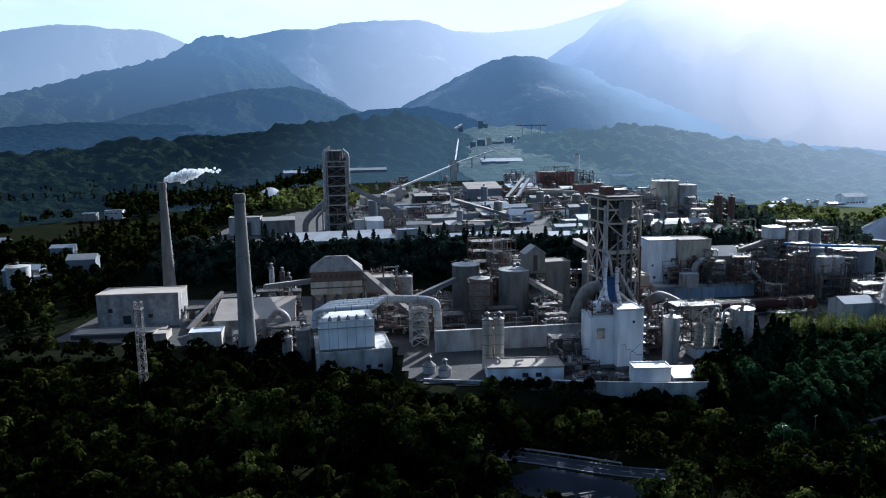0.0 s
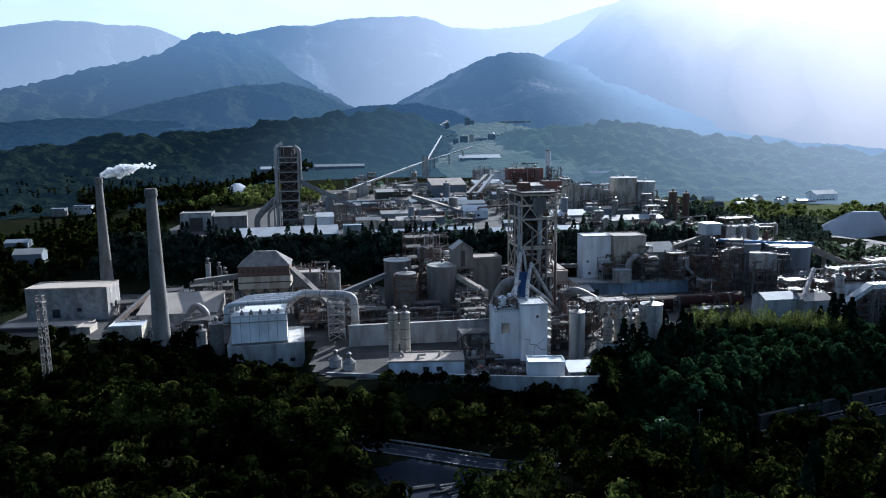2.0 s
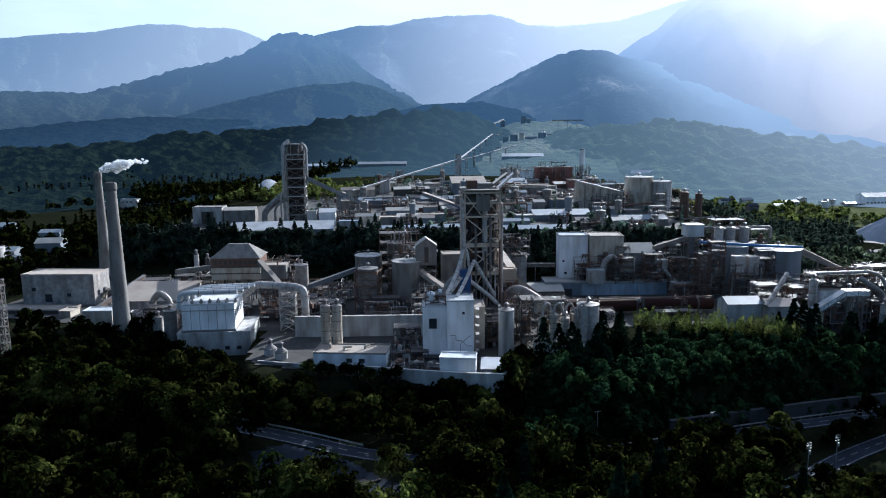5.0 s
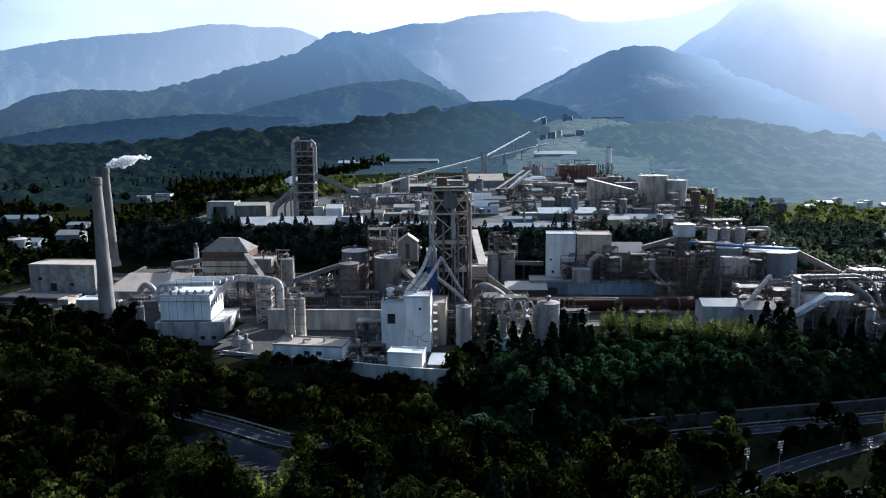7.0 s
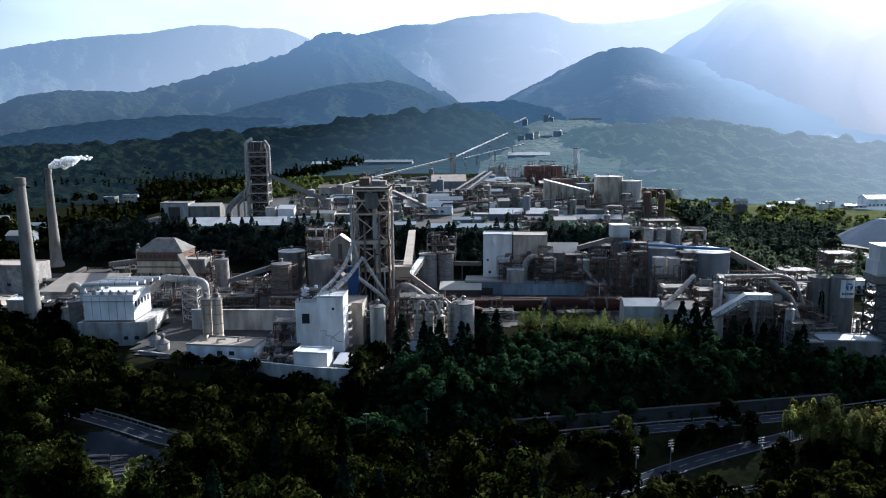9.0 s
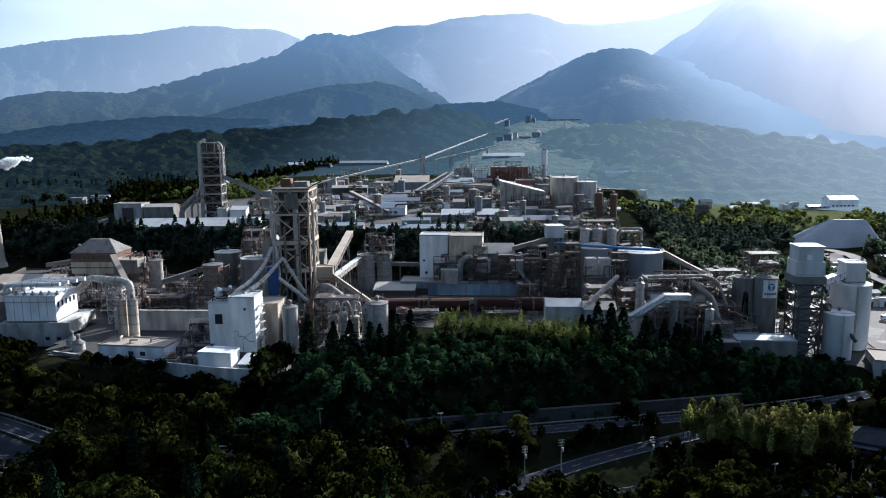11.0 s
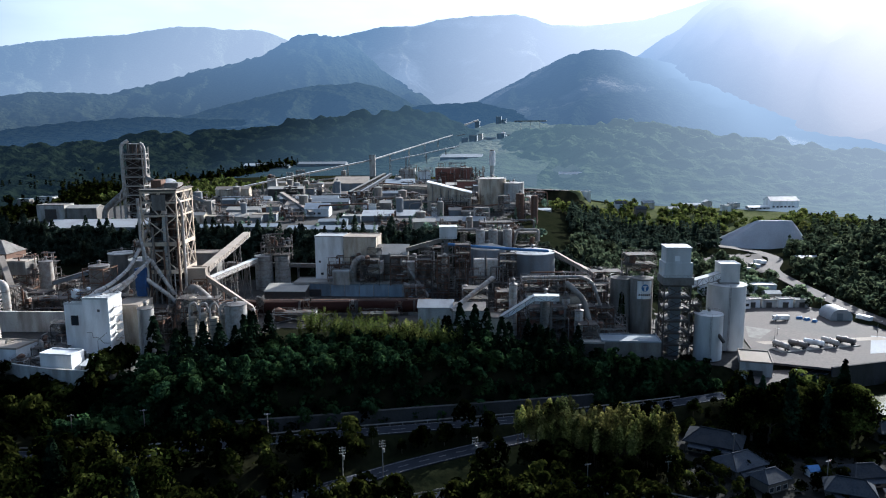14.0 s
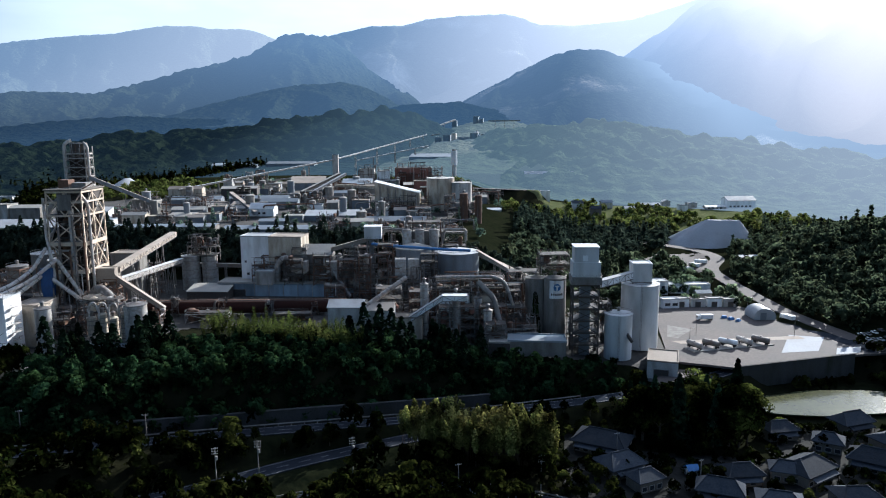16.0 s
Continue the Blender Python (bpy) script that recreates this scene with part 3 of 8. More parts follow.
def base_z(x, y):
    plateau = 9.0 - 15.0 * S(170, 335, x)
    left = (1 - S(225, 320, x)) * (1 - S(150, 215, x) * S(650, 780, y))
    back = 22 * S(400, 452, y) * left * S(-260, -170, x) + 0.035 * np.clip(y - 480, 0, 4000) * (0.25 + 0.75 * left) + (8 * S(480, 600, y) + 13 * S(600, 860, y)) * (1 - left)
    hill = 26 * S(430, 520, x) * S(330, 420, y) * (1 - S(560, 680, y))
    front = 3.5 - 16.5 * S(60, 230, x) - 4 * S(230, 330, x) - 4 * S(205, 228, y) * S(0, 40, x) * (1 - S(90, 140, x))
    b = edge_y(x)
    k = S(-1, 1, (y - b) / 5.0)
    z = front * (1 - k) + (plateau + back + hill) * k
    z = z + 1.6 * (fbm(x / 40, y / 40) - 0.5) * (1 - k) + 6 * (fbm(x / 160, y / 160) - 0.5) * S(500, 900, y)
    return z


def near_road(x, y):
    """Distance to the nearest road's middle beyond its half width, and the road's height there."""
    best, hz = np.full(np.shape(x), 1e9), np.zeros(np.shape(x))
    for pts, w in ROADS.values():
        for (x0, y0, z0), (x1, y1, z1) in zip(pts, pts[1:]):
            dx, dy = x1 - x0, y1 - y0
            t = np.clip(((x - x0) * dx + (y - y0) * dy) / (dx * dx + dy * dy), 0, 1)
            d = np.hypot(x - x0 - t * dx, y - y0 - t * dy) - w / 2
            hit = d < best
            best, hz = np.where(hit, d, best), np.where(hit, z0 + t * (z1 - z0), hz)
    return best, hz


def in_box(x, y, x0, x1, y0, y1, soft=3.0):
    return S(x0 - soft, x0, x) * (1 - S(x1, x1 + soft, x)) * S(y0 - soft, y0, y) * (1 - S(y1, y1 + soft, y))


def ground_z(x, y):
    x, y = np.asarray(x, float), np.asarray(y, float)
    z = base_z(x, y)
    pond = S(0, 1, 1.6 - np.hypot((x - 405) / 34, (y - 330) / 15))
    z = z * (1 - pond) - 15.5 * pond
    low_bank = S(0.5, 4.0, 345.5 + (x - 371) * 0.491 - y) * S(360, 368, x) * S(296, 312, y)
    z = z * (1 - low_bank) + np.minimum(z, -15.0) * low_bank
    yard = in_box(x, y, 344, 440, 362 + 0.35 * (np.clip(x, 344, 440) - 344), 462, 1.0)
    yard = yard * (1 - low_bank)
    z = z * (1 - yard) - 6.0 * yard
    d, hz = near_road(x, y)
    k = 1 - S(1.0, 9.0, d)
    return z * (1 - k) + (hz - 0.25) * k


def gz(x, y):
    return float(ground_z(np.array([x]), np.array([y]))[0])


CX, CY = 150.0, 10.0
ang = np.radians(np.concatenate([np.linspace(-58, 58, 270), np.linspace(58, 302, 62)[1:-1]]))
rad = np.concatenate([[0.5, 12.0, 26.0], np.exp(np.linspace(np.log(40), np.log(4600), 300))])
AA, RR = np.meshgrid(ang, rad, indexing="ij")
GX, GY = CX + RR * np.sin(AA), CY + RR * np.cos(AA)
GZ = ground_z(GX, GY)
na, nr = AA.shape
idx = np.arange(na * nr).reshape(na, nr)
nxt = np.roll(idx, -1, axis=0)
gf = np.stack([idx[:, :-1], idx[:, 1:], nxt[:, 1:], nxt[:, :-1]], -1).reshape(-1, 4)
gv = np.stack([GX, GY, GZ], -1).reshape(-1, 3)
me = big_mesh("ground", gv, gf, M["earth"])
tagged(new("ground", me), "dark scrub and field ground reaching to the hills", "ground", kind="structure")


def ridge(name, label, crest, r0, r1, mat, foot, spur=60.0, cell=220.0, seed=0.0, na=260, nr=44, rough=6.0, power=1.15, ease=9):
    """A wooded ridge round the valley: crest as (degrees from north, height), foot and crest distance."""
    az = np.array([c[0] for c in crest])
    cz = np.array([c[1] for c in crest], float)
    a = np.linspace(az[0], az[-1], na)
    top = np.interp(a, az, cz)
    ker = np.hanning(ease)
    top = np.convolve(np.pad(top, ease // 2, mode="edge"), ker / ker.sum(), mode="valid")
    v = np.concatenate([np.linspace(0, 1, nr), 1 + np.linspace(0.03, 0.3, 8)])
    A, V = np.meshgrid(np.radians(a), v, indexing="ij")
    T = np.broadcast_to(top[:, None], A.shape)
    R = r0 + (r1 - r0) * V
    X, Y = CX + R * np.sin(A), CY + R * np.cos(A)
    up = np.where(V <= 1, np.clip(V, 0, 1) ** power, np.clip(1 - (V - 1) * 2.2, 0, 1))
    arc = A * r1
    warp = 120 * (fbm(arc / 300 + seed, R / 300) - 0.5)
    rid = 1 - np.abs(2 * fbm((arc + warp) / cell + seed, R / (cell * 2.2) + seed, 4) - 0.95) * 1.6
    z = foot + (T - foot) * up + spur * np.clip((T - foot) / 260, 0.12, 1) * (rid - 0.5) * np.clip(4 * V * (1 - V), 0, 1) ** 0.8
    z = z + rough * (fbm(arc / 22 + seed, R / 22, 3) - 0.5) * 2 * np.clip(0.25 + V, 0, 1)
    if r0 < 1000:
        land = ground_z(X, Y)
        z = np.where(V < 0.02, land - 2.0, np.maximum(z, land + 0.8))
    m, n = A.shape
    idx = np.arange(m * n).reshape(m, n)
    f = np.stack([idx[:-1, :-1], idx[1:, :-1], idx[1:, 1:], idx[:-1, 1:]], -1).reshape(-1, 4)
    me = big_mesh(name, np.stack([X, Y, z], -1).reshape(-1, 3), f, mat)
    return tagged(new(name, me), label, "mountain", kind="structure")


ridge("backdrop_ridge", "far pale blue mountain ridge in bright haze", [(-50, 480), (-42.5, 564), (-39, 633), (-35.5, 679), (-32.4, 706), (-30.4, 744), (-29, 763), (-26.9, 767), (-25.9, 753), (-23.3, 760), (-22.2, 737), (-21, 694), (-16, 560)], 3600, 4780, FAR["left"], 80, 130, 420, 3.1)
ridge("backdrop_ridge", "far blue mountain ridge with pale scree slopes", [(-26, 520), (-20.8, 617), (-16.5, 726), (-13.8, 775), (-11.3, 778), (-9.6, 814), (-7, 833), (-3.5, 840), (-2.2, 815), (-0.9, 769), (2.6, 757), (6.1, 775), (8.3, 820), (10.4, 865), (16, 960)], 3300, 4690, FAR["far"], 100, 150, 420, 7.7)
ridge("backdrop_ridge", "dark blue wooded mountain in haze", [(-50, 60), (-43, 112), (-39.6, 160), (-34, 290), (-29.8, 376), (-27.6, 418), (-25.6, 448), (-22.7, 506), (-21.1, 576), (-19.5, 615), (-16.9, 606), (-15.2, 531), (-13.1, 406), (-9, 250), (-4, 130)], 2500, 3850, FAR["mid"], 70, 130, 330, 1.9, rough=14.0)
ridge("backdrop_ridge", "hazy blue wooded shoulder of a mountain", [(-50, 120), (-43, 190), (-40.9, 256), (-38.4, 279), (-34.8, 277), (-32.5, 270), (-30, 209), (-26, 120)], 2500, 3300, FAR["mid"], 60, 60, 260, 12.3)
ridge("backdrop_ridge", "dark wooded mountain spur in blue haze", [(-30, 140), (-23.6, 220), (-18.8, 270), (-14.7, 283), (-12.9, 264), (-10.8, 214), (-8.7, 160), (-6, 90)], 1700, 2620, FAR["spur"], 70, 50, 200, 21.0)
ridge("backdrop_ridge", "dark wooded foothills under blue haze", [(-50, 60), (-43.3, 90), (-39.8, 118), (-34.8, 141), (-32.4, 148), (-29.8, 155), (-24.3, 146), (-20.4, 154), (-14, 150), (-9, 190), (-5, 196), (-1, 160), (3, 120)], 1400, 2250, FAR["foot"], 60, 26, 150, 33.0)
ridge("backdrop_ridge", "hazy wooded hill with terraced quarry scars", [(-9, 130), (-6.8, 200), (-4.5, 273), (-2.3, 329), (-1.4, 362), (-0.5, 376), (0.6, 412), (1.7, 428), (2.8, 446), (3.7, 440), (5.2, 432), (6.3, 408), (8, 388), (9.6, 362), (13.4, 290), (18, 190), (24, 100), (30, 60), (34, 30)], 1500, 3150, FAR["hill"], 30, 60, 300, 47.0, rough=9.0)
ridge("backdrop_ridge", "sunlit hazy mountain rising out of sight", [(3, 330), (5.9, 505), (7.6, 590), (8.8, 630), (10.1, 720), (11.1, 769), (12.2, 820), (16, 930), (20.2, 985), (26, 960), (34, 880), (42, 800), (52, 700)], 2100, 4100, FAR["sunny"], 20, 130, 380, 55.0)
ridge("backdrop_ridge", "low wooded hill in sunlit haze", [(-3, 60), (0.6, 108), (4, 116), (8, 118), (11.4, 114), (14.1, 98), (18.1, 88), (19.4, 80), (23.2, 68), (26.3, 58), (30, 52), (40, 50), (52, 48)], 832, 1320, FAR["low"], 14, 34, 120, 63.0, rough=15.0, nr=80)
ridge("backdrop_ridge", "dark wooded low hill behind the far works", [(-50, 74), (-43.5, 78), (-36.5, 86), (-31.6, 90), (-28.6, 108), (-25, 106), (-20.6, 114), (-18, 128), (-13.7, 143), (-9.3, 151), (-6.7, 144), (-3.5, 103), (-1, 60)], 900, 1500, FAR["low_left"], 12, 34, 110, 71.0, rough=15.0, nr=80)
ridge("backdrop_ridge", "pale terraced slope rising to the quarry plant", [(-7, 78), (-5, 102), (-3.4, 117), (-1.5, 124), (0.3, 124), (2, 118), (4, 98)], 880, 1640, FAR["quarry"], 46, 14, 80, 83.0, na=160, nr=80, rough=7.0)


# ---- kinds of things ----
PY = 12.0


def window_row(host, x, y, z, w, h, face="front", depth=0.0):
    """One window: a dark pane in a pale frame, on the front (y) or the right side (x) of its host."""
    g, p = Geo(), Geo()
    t = 0.12
    if face == "front":
        for a in ((x - t, z - t, w + 2 * t, t), (x - t, z + h, w + 2 * t, t), (x - t, z, t, h), (x + w, z, t, h)):
            g.box(a[0], y - 0.08, a[1], a[2], 0.16, a[3])
        p.box(x, y - 0.03, z, w, 0.06, h)
    else:
        for a in ((x - t, z - t, w + 2 * t, t), (x - t, z + h, w + 2 * t, t), (x - t, z, t, h), (x + w, z, t, h)):
            g.box(y - 0.08, a[0], a[1], 0.16, a[2], a[3])
        p.box(y - 0.03, x, z, 0.06, w, h)
    f = part("window", g, M["steel_pale"], host)
    part("pane", p, M["glass"], f, "dark glass pane")
    return f


def rail_geo(g, pts, h=1.1, every=2.5, r=0.06, closed=False):
    pts = [Vector(p) for p in pts]
    if closed:
        pts = pts + [pts[0]]
    for a, b in zip(pts, pts[1:]):
        for k in (0.5, 1.0):
            g.beam(a + Vector((0, 0, h * k)), b + Vector((0, 0, h * k)), r)
        n = max(1, int((b - a).length / every))
        for i in range(n + 1):
            p = a.lerp(b, i / n)
            g.beam(p, p + Vector((0, 0, h)), r)
    return g


def building(name, label, x, y, z, w, d, h, wall="grey", roof="grey_roof", top="flat", rise=2.0, yaw=PY, windows=(), doors=(), category="building", sides=(), group="", rail=False, plinth=True):
    """Front left corner at x, y, z; w to the right, d back. windows: (x, z, w, h) on the front; sides: the same on the right side."""
    b = thing(name, label, category, x, y, z, yaw, group)
    g = Geo()
    if top == "gable_y":
        g.add([(0, 0, 0), (w, 0, 0), (w, d, 0), (0, d, 0), (0, 0, h), (w, 0, h), (w, d, h), (0, d, h), (w / 2, 0, h + rise), (w / 2, d, h + rise)],
              [(3, 2, 1, 0), (0, 1, 5, 8, 4), (1, 2, 6, 5), (2, 3, 7, 9, 6), (3, 0, 4, 7)])
    elif top == "gable_x":
        g.add([(0, 0, 0), (w, 0, 0), (w, d, 0), (0, d, 0), (0, 0, h), (w, 0, h), (w, d, h), (0, d, h), (0, d / 2, h + rise), (w, d / 2, h + rise)],
              [(3, 2, 1, 0), (0, 1, 5, 4), (1, 2, 6, 9, 5), (2, 3, 7, 6), (3, 0, 4, 8, 7)])
    elif top == "shed":
        g.add([(0, 0, 0), (w, 0, 0), (w, d, 0), (0, d, 0), (0, 0, h), (w, 0, h), (w, d, h + rise), (0, d, h + rise)],
              [(3, 2, 1, 0), (0, 1, 5, 4), (1, 2, 6, 5), (2, 3, 7, 6), (3, 0, 4, 7), (4, 5, 6, 7)])
    else:
        g.box(0, 0, 0, w, d, h)
    part("wall", g, M[wall], b)
    r = Geo()
    if top == "flat":
        t = 0.35
        r.box(-0.15, -0.15, h + 0.003, w + 0.3, d + 0.3, 0.25)
        for a in ((-0.15, -0.15, w + 0.3, t), (-0.15, d + 0.15 - t, w + 0.3, t), (-0.15, -0.15 + t, t, d + 0.3 - 2 * t), (w + 0.15 - t, -0.15 + t, t, d + 0.3 - 2 * t)):
            r.box(a[0], a[1], h + 0.253, a[2], a[3], 0.45)
    elif top == "gable_y":
        r.gable(0, 0, h + 0.02, w, d, rise, along="y")
    elif top == "gable_x":
        r.gable(0, 0, h + 0.02, w, d, rise, along="x")
    elif top == "shed":
        o = 0.4
        k = rise / d
        r.add([(-o, -o, h - o * k + 0.02), (w + o, -o, h - o * k + 0.02), (w + o, d + o, h + rise + o * k + 0.02), (-o, d + o, h + rise + o * k + 0.02)] +
              [(-o, -o, h - o * k + 0.24), (w + o, -o, h - o * k + 0.24), (w + o, d + o, h + rise + o * k + 0.24), (-o, d + o, h + rise + o * k + 0.24)],
              [(3, 2, 1, 0), (4, 5, 6, 7), (0, 1, 5, 4), (1, 2, 6, 5), (2, 3, 7, 6), (3, 0, 4, 7)])
    elif top == "hip":
        o = 0.6
        k = min(w, d) * 0.42
        r.add([(-o, -o, h), (w + o, -o, h), (w + o, d + o, h), (-o, d + o, h), (k, d * 0.45, h + rise), (w - k, d * 0.45, h + rise), (w - k, d * 0.55, h + rise), (k, d * 0.55, h + rise)],
              [(3, 2, 1, 0), (4, 5, 6, 7), (0, 1, 5, 4), (1, 2, 6, 5), (2, 3, 7, 6), (3, 0, 4, 7)])
    part("roof", r, M[roof], b)
    if plinth and h > 5:
        part("plinth", Geo().box(-0.12, -0.12, -0.6, w + 0.24, d + 0.24, 1.4), M["concrete"], b, "stained concrete plinth")
    for wx, wz, ww, wh in windows:
        window_row(b, wx, 0, wz, ww, wh)
    for wy, wz, ww, wh in sides:
        window_row(b, wy, w, wz, ww, wh, "side")
    for dx, dw, dh in doors:
        dr = part("door", Geo().box(dx, -0.1, 0, dw, 0.2, dh), M["dark"], b, "dark door or opening panel")
        part("frame", Geo().box(dx - 0.2, -0.14, 0, 0.2, 0.2, dh + 0.2).box(dx + dw, -0.14, 0, 0.2, 0.2, dh + 0.2).box(dx, -0.14, dh, dw, 0.2, 0.2), M["steel"], dr)
    if rail:
        part("railing", rail_geo(Geo(), [(0, 0, h + 0.7), (w, 0, h + 0.7), (w, d, h + 0.7), (0, d, h + 0.7)], closed=True), M["steel"], b)
    return b


def silo(name, label, x, y, z, r, h, mat="concrete", roof="concrete_pale", cone=1.0, bands=0, stairs=False, category="silo", group="", rail=True, legs=0, ladder=True, yaw=0.0):
    b = thing(name, label, category, x, y, z, yaw, group)
    low = 0.0
    if legs:
        low = h * 0.28
        for k in range(legs):
            a = 2 * math.pi * (k + 0.5) / legs
            part("leg", Geo().beam((r * 0.9 * math.cos(a), r * 0.9 * math.sin(a), 0), (r * 0.9 * math.cos(a), r * 0.9 * math.sin(a), low + 0.4), 0.45), M["steel"], b)
        part("hopper", Geo().cyl(0, 0, low * 0.25, low, r * 0.15, r * 0.98), M[mat], b, smooth=True)
    part("shell", Geo().cyl(0, 0, low, h, r, n=40), M[mat], b, smooth=True)
    part("roof", Geo().cyl(0, 0, h + 0.004, h + 0.3, r + 0.2, r + 0.2, 40).cyl(0, 0, h + 0.3, h + 0.3 + cone, r, r * 0.12, 40), M[roof], b, smooth=True)
    for k in range(bands):
        zz = low + (h - low) * (k + 0.5) / bands
        part("band", Geo().cyl(0, 0, zz - 0.12, zz + 0.12, r + 0.09, n=40), M["steel" if mat != "steel" else "dark"], b, smooth=True)
    if rail:
        n = 16
        ring = [((r + 0.1) * math.cos(2 * math.pi * k / n), (r + 0.1) * math.sin(2 * math.pi * k / n), h + 1.4) for k in range(n + 1)]
        part("railing", Geo().tube([(ring[0][0], ring[0][1], h + 0.3)] + ring + [(ring[-1][0], ring[-1][1], h + 0.3)], 0.07, 6), M["steel"], b)
    if ladder:
        g = Geo()
        for s in (-0.3, 0.3):
            g.beam((s, -r - 0.25, 0), (s, -r - 0.25, h + 1.2), 0.09)
        for k in range(int(h / 0.6)):
            g.beam((-0.3, -r - 0.25, 0.4 + 0.6 * k), (0.3, -r - 0.25, 0.4 + 0.6 * k), 0.06)
        part("ladder", g, M["steel"], b)
    if stairs:
        g = Geo()
        n = int(h / 0.5)
        for k in range(n):
            a = -1.2 + 4.2 * k / n
            g.beam((r * math.cos(a), r * math.sin(a), low + (h - low) * k / n), ((r + 0.9) * math.cos(a), (r + 0.9) * math.sin(a), low + (h - low) * k / n), 0.35, 0.08)
        part("stair", g, M["steel"], b)
    part("vent", Geo().cyl(0, 0, h + cone, h + cone + 1.6, 0.7, 0.7, 12).cyl(0, 0, h + cone + 1.6, h + cone + 2.2, 1.1, 0.3, 12), M["steel"], b, smooth=True)
    return b


def chimney(label, x, y, z, r0, r1, h, mat="concrete"):
    b = thing("chimney", label, "chimney", x, y, z)
    g = Geo()
    n = 12
    g.tube([(0, 0, h * k / n) for k in range(n + 1)], [r0 + (r1 - r0) * (k / n) ** 0.85 for k in range(n + 1)], 36)
    part("shaft", g, M[mat], b, smooth=True)
    part("cap", Geo().cyl(0, 0, h - 3.2, h - 2.2, r1 + 0.05, r1 + 0.45, 36).cyl(0, 0, h - 2.2, h + 0.1, r1 + 0.45, r1 + 0.45, 36).cyl(0, 0, h + 0.1, h + 0.6, r1 + 0.25, r1 + 0.25, 36), M["concrete"], b, "sooty darkened rim", smooth=True)
    part("flue", Geo().cyl(0, 0, h + 0.6, h + 0.75, r1 - 0.1, r1 - 0.1, 36), M["dark"], b, "sooty dark mouth")
    for f in (0.33, 0.66):
        rr = r0 + (r1 - r0) * f ** 0.85
        part("band", Geo().cyl(0, 0, h * f, h * f + 0.5, rr + 0.12, rr + 0.1, 36), M["steel"], b, smooth=True)
    gl = Geo()
    for s in (-0.3, 0.3):
        gl.beam((s, -r0 - 0.2, 1), (s, -r1 - 0.5, h), 0.08)
    for k in range(int(h / 0.8)):
        q = -r0 - 0.2 + (r0 - r1 - 0.3) * k / (h / 0.8)
        gl.beam((-0.3, q, 1 + 0.8 * k), (0.3, q, 1 + 0.8 * k), 0.05)
    part("ladder", gl, M["steel"], b)
    part("footing", Geo().cyl(0, 0, -1.5, 1.2, r0 + 1.0, r0 + 0.7, 24), M["concrete"], b)
    return b


def frame_tower(name, label, x, y, z, w, d, h, levels, yaw=PY, col=0.7, col_mat="steel_pale", brace_mat="steel_pale", nx=1, ny=1, floor=True, category="tower", floor_mat="steel", brace=True, brace_w=None, floors_skip=()):
    """A steel frame with columns, ring beams, floors and crossed braces; levels: heights of the floors."""
    b = thing(name, label, category, x, y, z, yaw)
    cols = [(w * i / nx, d * j / ny) for i in range(nx + 1) for j in range(ny + 1) if i in (0, nx) or j in (0, ny)]
    for cx, cy in cols:
        part("column", Geo().beam((cx, cy, -0.5), (cx, cy, h), col), M[col_mat], b)
    lv = [0.0] + list(levels)
    bw = brace_w or col * 0.55
    for k, zz in enumerate(lv[1:]):
        g = Geo()
        for p, q in (((0, 0), (w, 0)), ((w, 0), (w, d)), ((w, d), (0, d)), ((0, d), (0, 0))):
            g.beam((*p, zz), (*q, zz), col * 0.7, col * 1.3)
        fl = part("floor_beam", g, M[col_mat], b)
        if floor and k not in floors_skip:
            part("floor", Geo().box(0.2, 0.2, zz + 0.5, w - 0.4, d - 0.4, 0.2), M[floor_mat], fl, "dusty steel grating floor")
            part("railing", rail_geo(Geo(), [(0, 0, zz + 0.7), (w, 0, zz + 0.7), (w, d, zz + 0.7), (0, d, zz + 0.7)], closed=True, every=2.2), M["steel"], fl)
    if brace:
        for a, c in zip(lv, lv[1:]):
            for i in range(nx):
                x0, x1 = w * i / nx, w * (i + 1) / nx
                for yy in (0, d):
                    part("brace", Geo().beam((x0, yy, a), (x1, yy, c), bw).beam((x1, yy, a), (x0, yy, c), bw), M[brace_mat], b)
            for j in range(ny):
                y0, y1 = d * j / ny, d * (j + 1) / ny
                for xx in (0, w):
                    part("brace", Geo().beam((xx, y0, a), (xx, y1, c), bw).beam((xx, y1, a), (xx, y0, c), bw), M[brace_mat], b)
    return b


def duct(name, label, pts, r, mat="duct", round_r=3.0, flanges=True, category="duct", n=16):
    """A round duct along world points, with flange rings."""
    x, y, z = pts[0]
    b = thing(name, label, category, x, y, z)
    loc = [Vector(p) - Vector(pts[0]) for p in pts]
    line = bend(loc, round_r)
    part("shell", Geo().tube(line, r, n), M[mat], b, smooth=True)
    if flanges:
        for a, c in zip(loc, loc[1:]):
            m = int((c - a).length // 6)
            for k in range(m):
                u = (k + 0.5) / m
                p = a.lerp(c, u)
                t = (c - a).normalized() * 0.15
                part("flange", Geo().tube([p - t, p + t], r + 0.14, n), M["steel"], b, smooth=True)
    return b


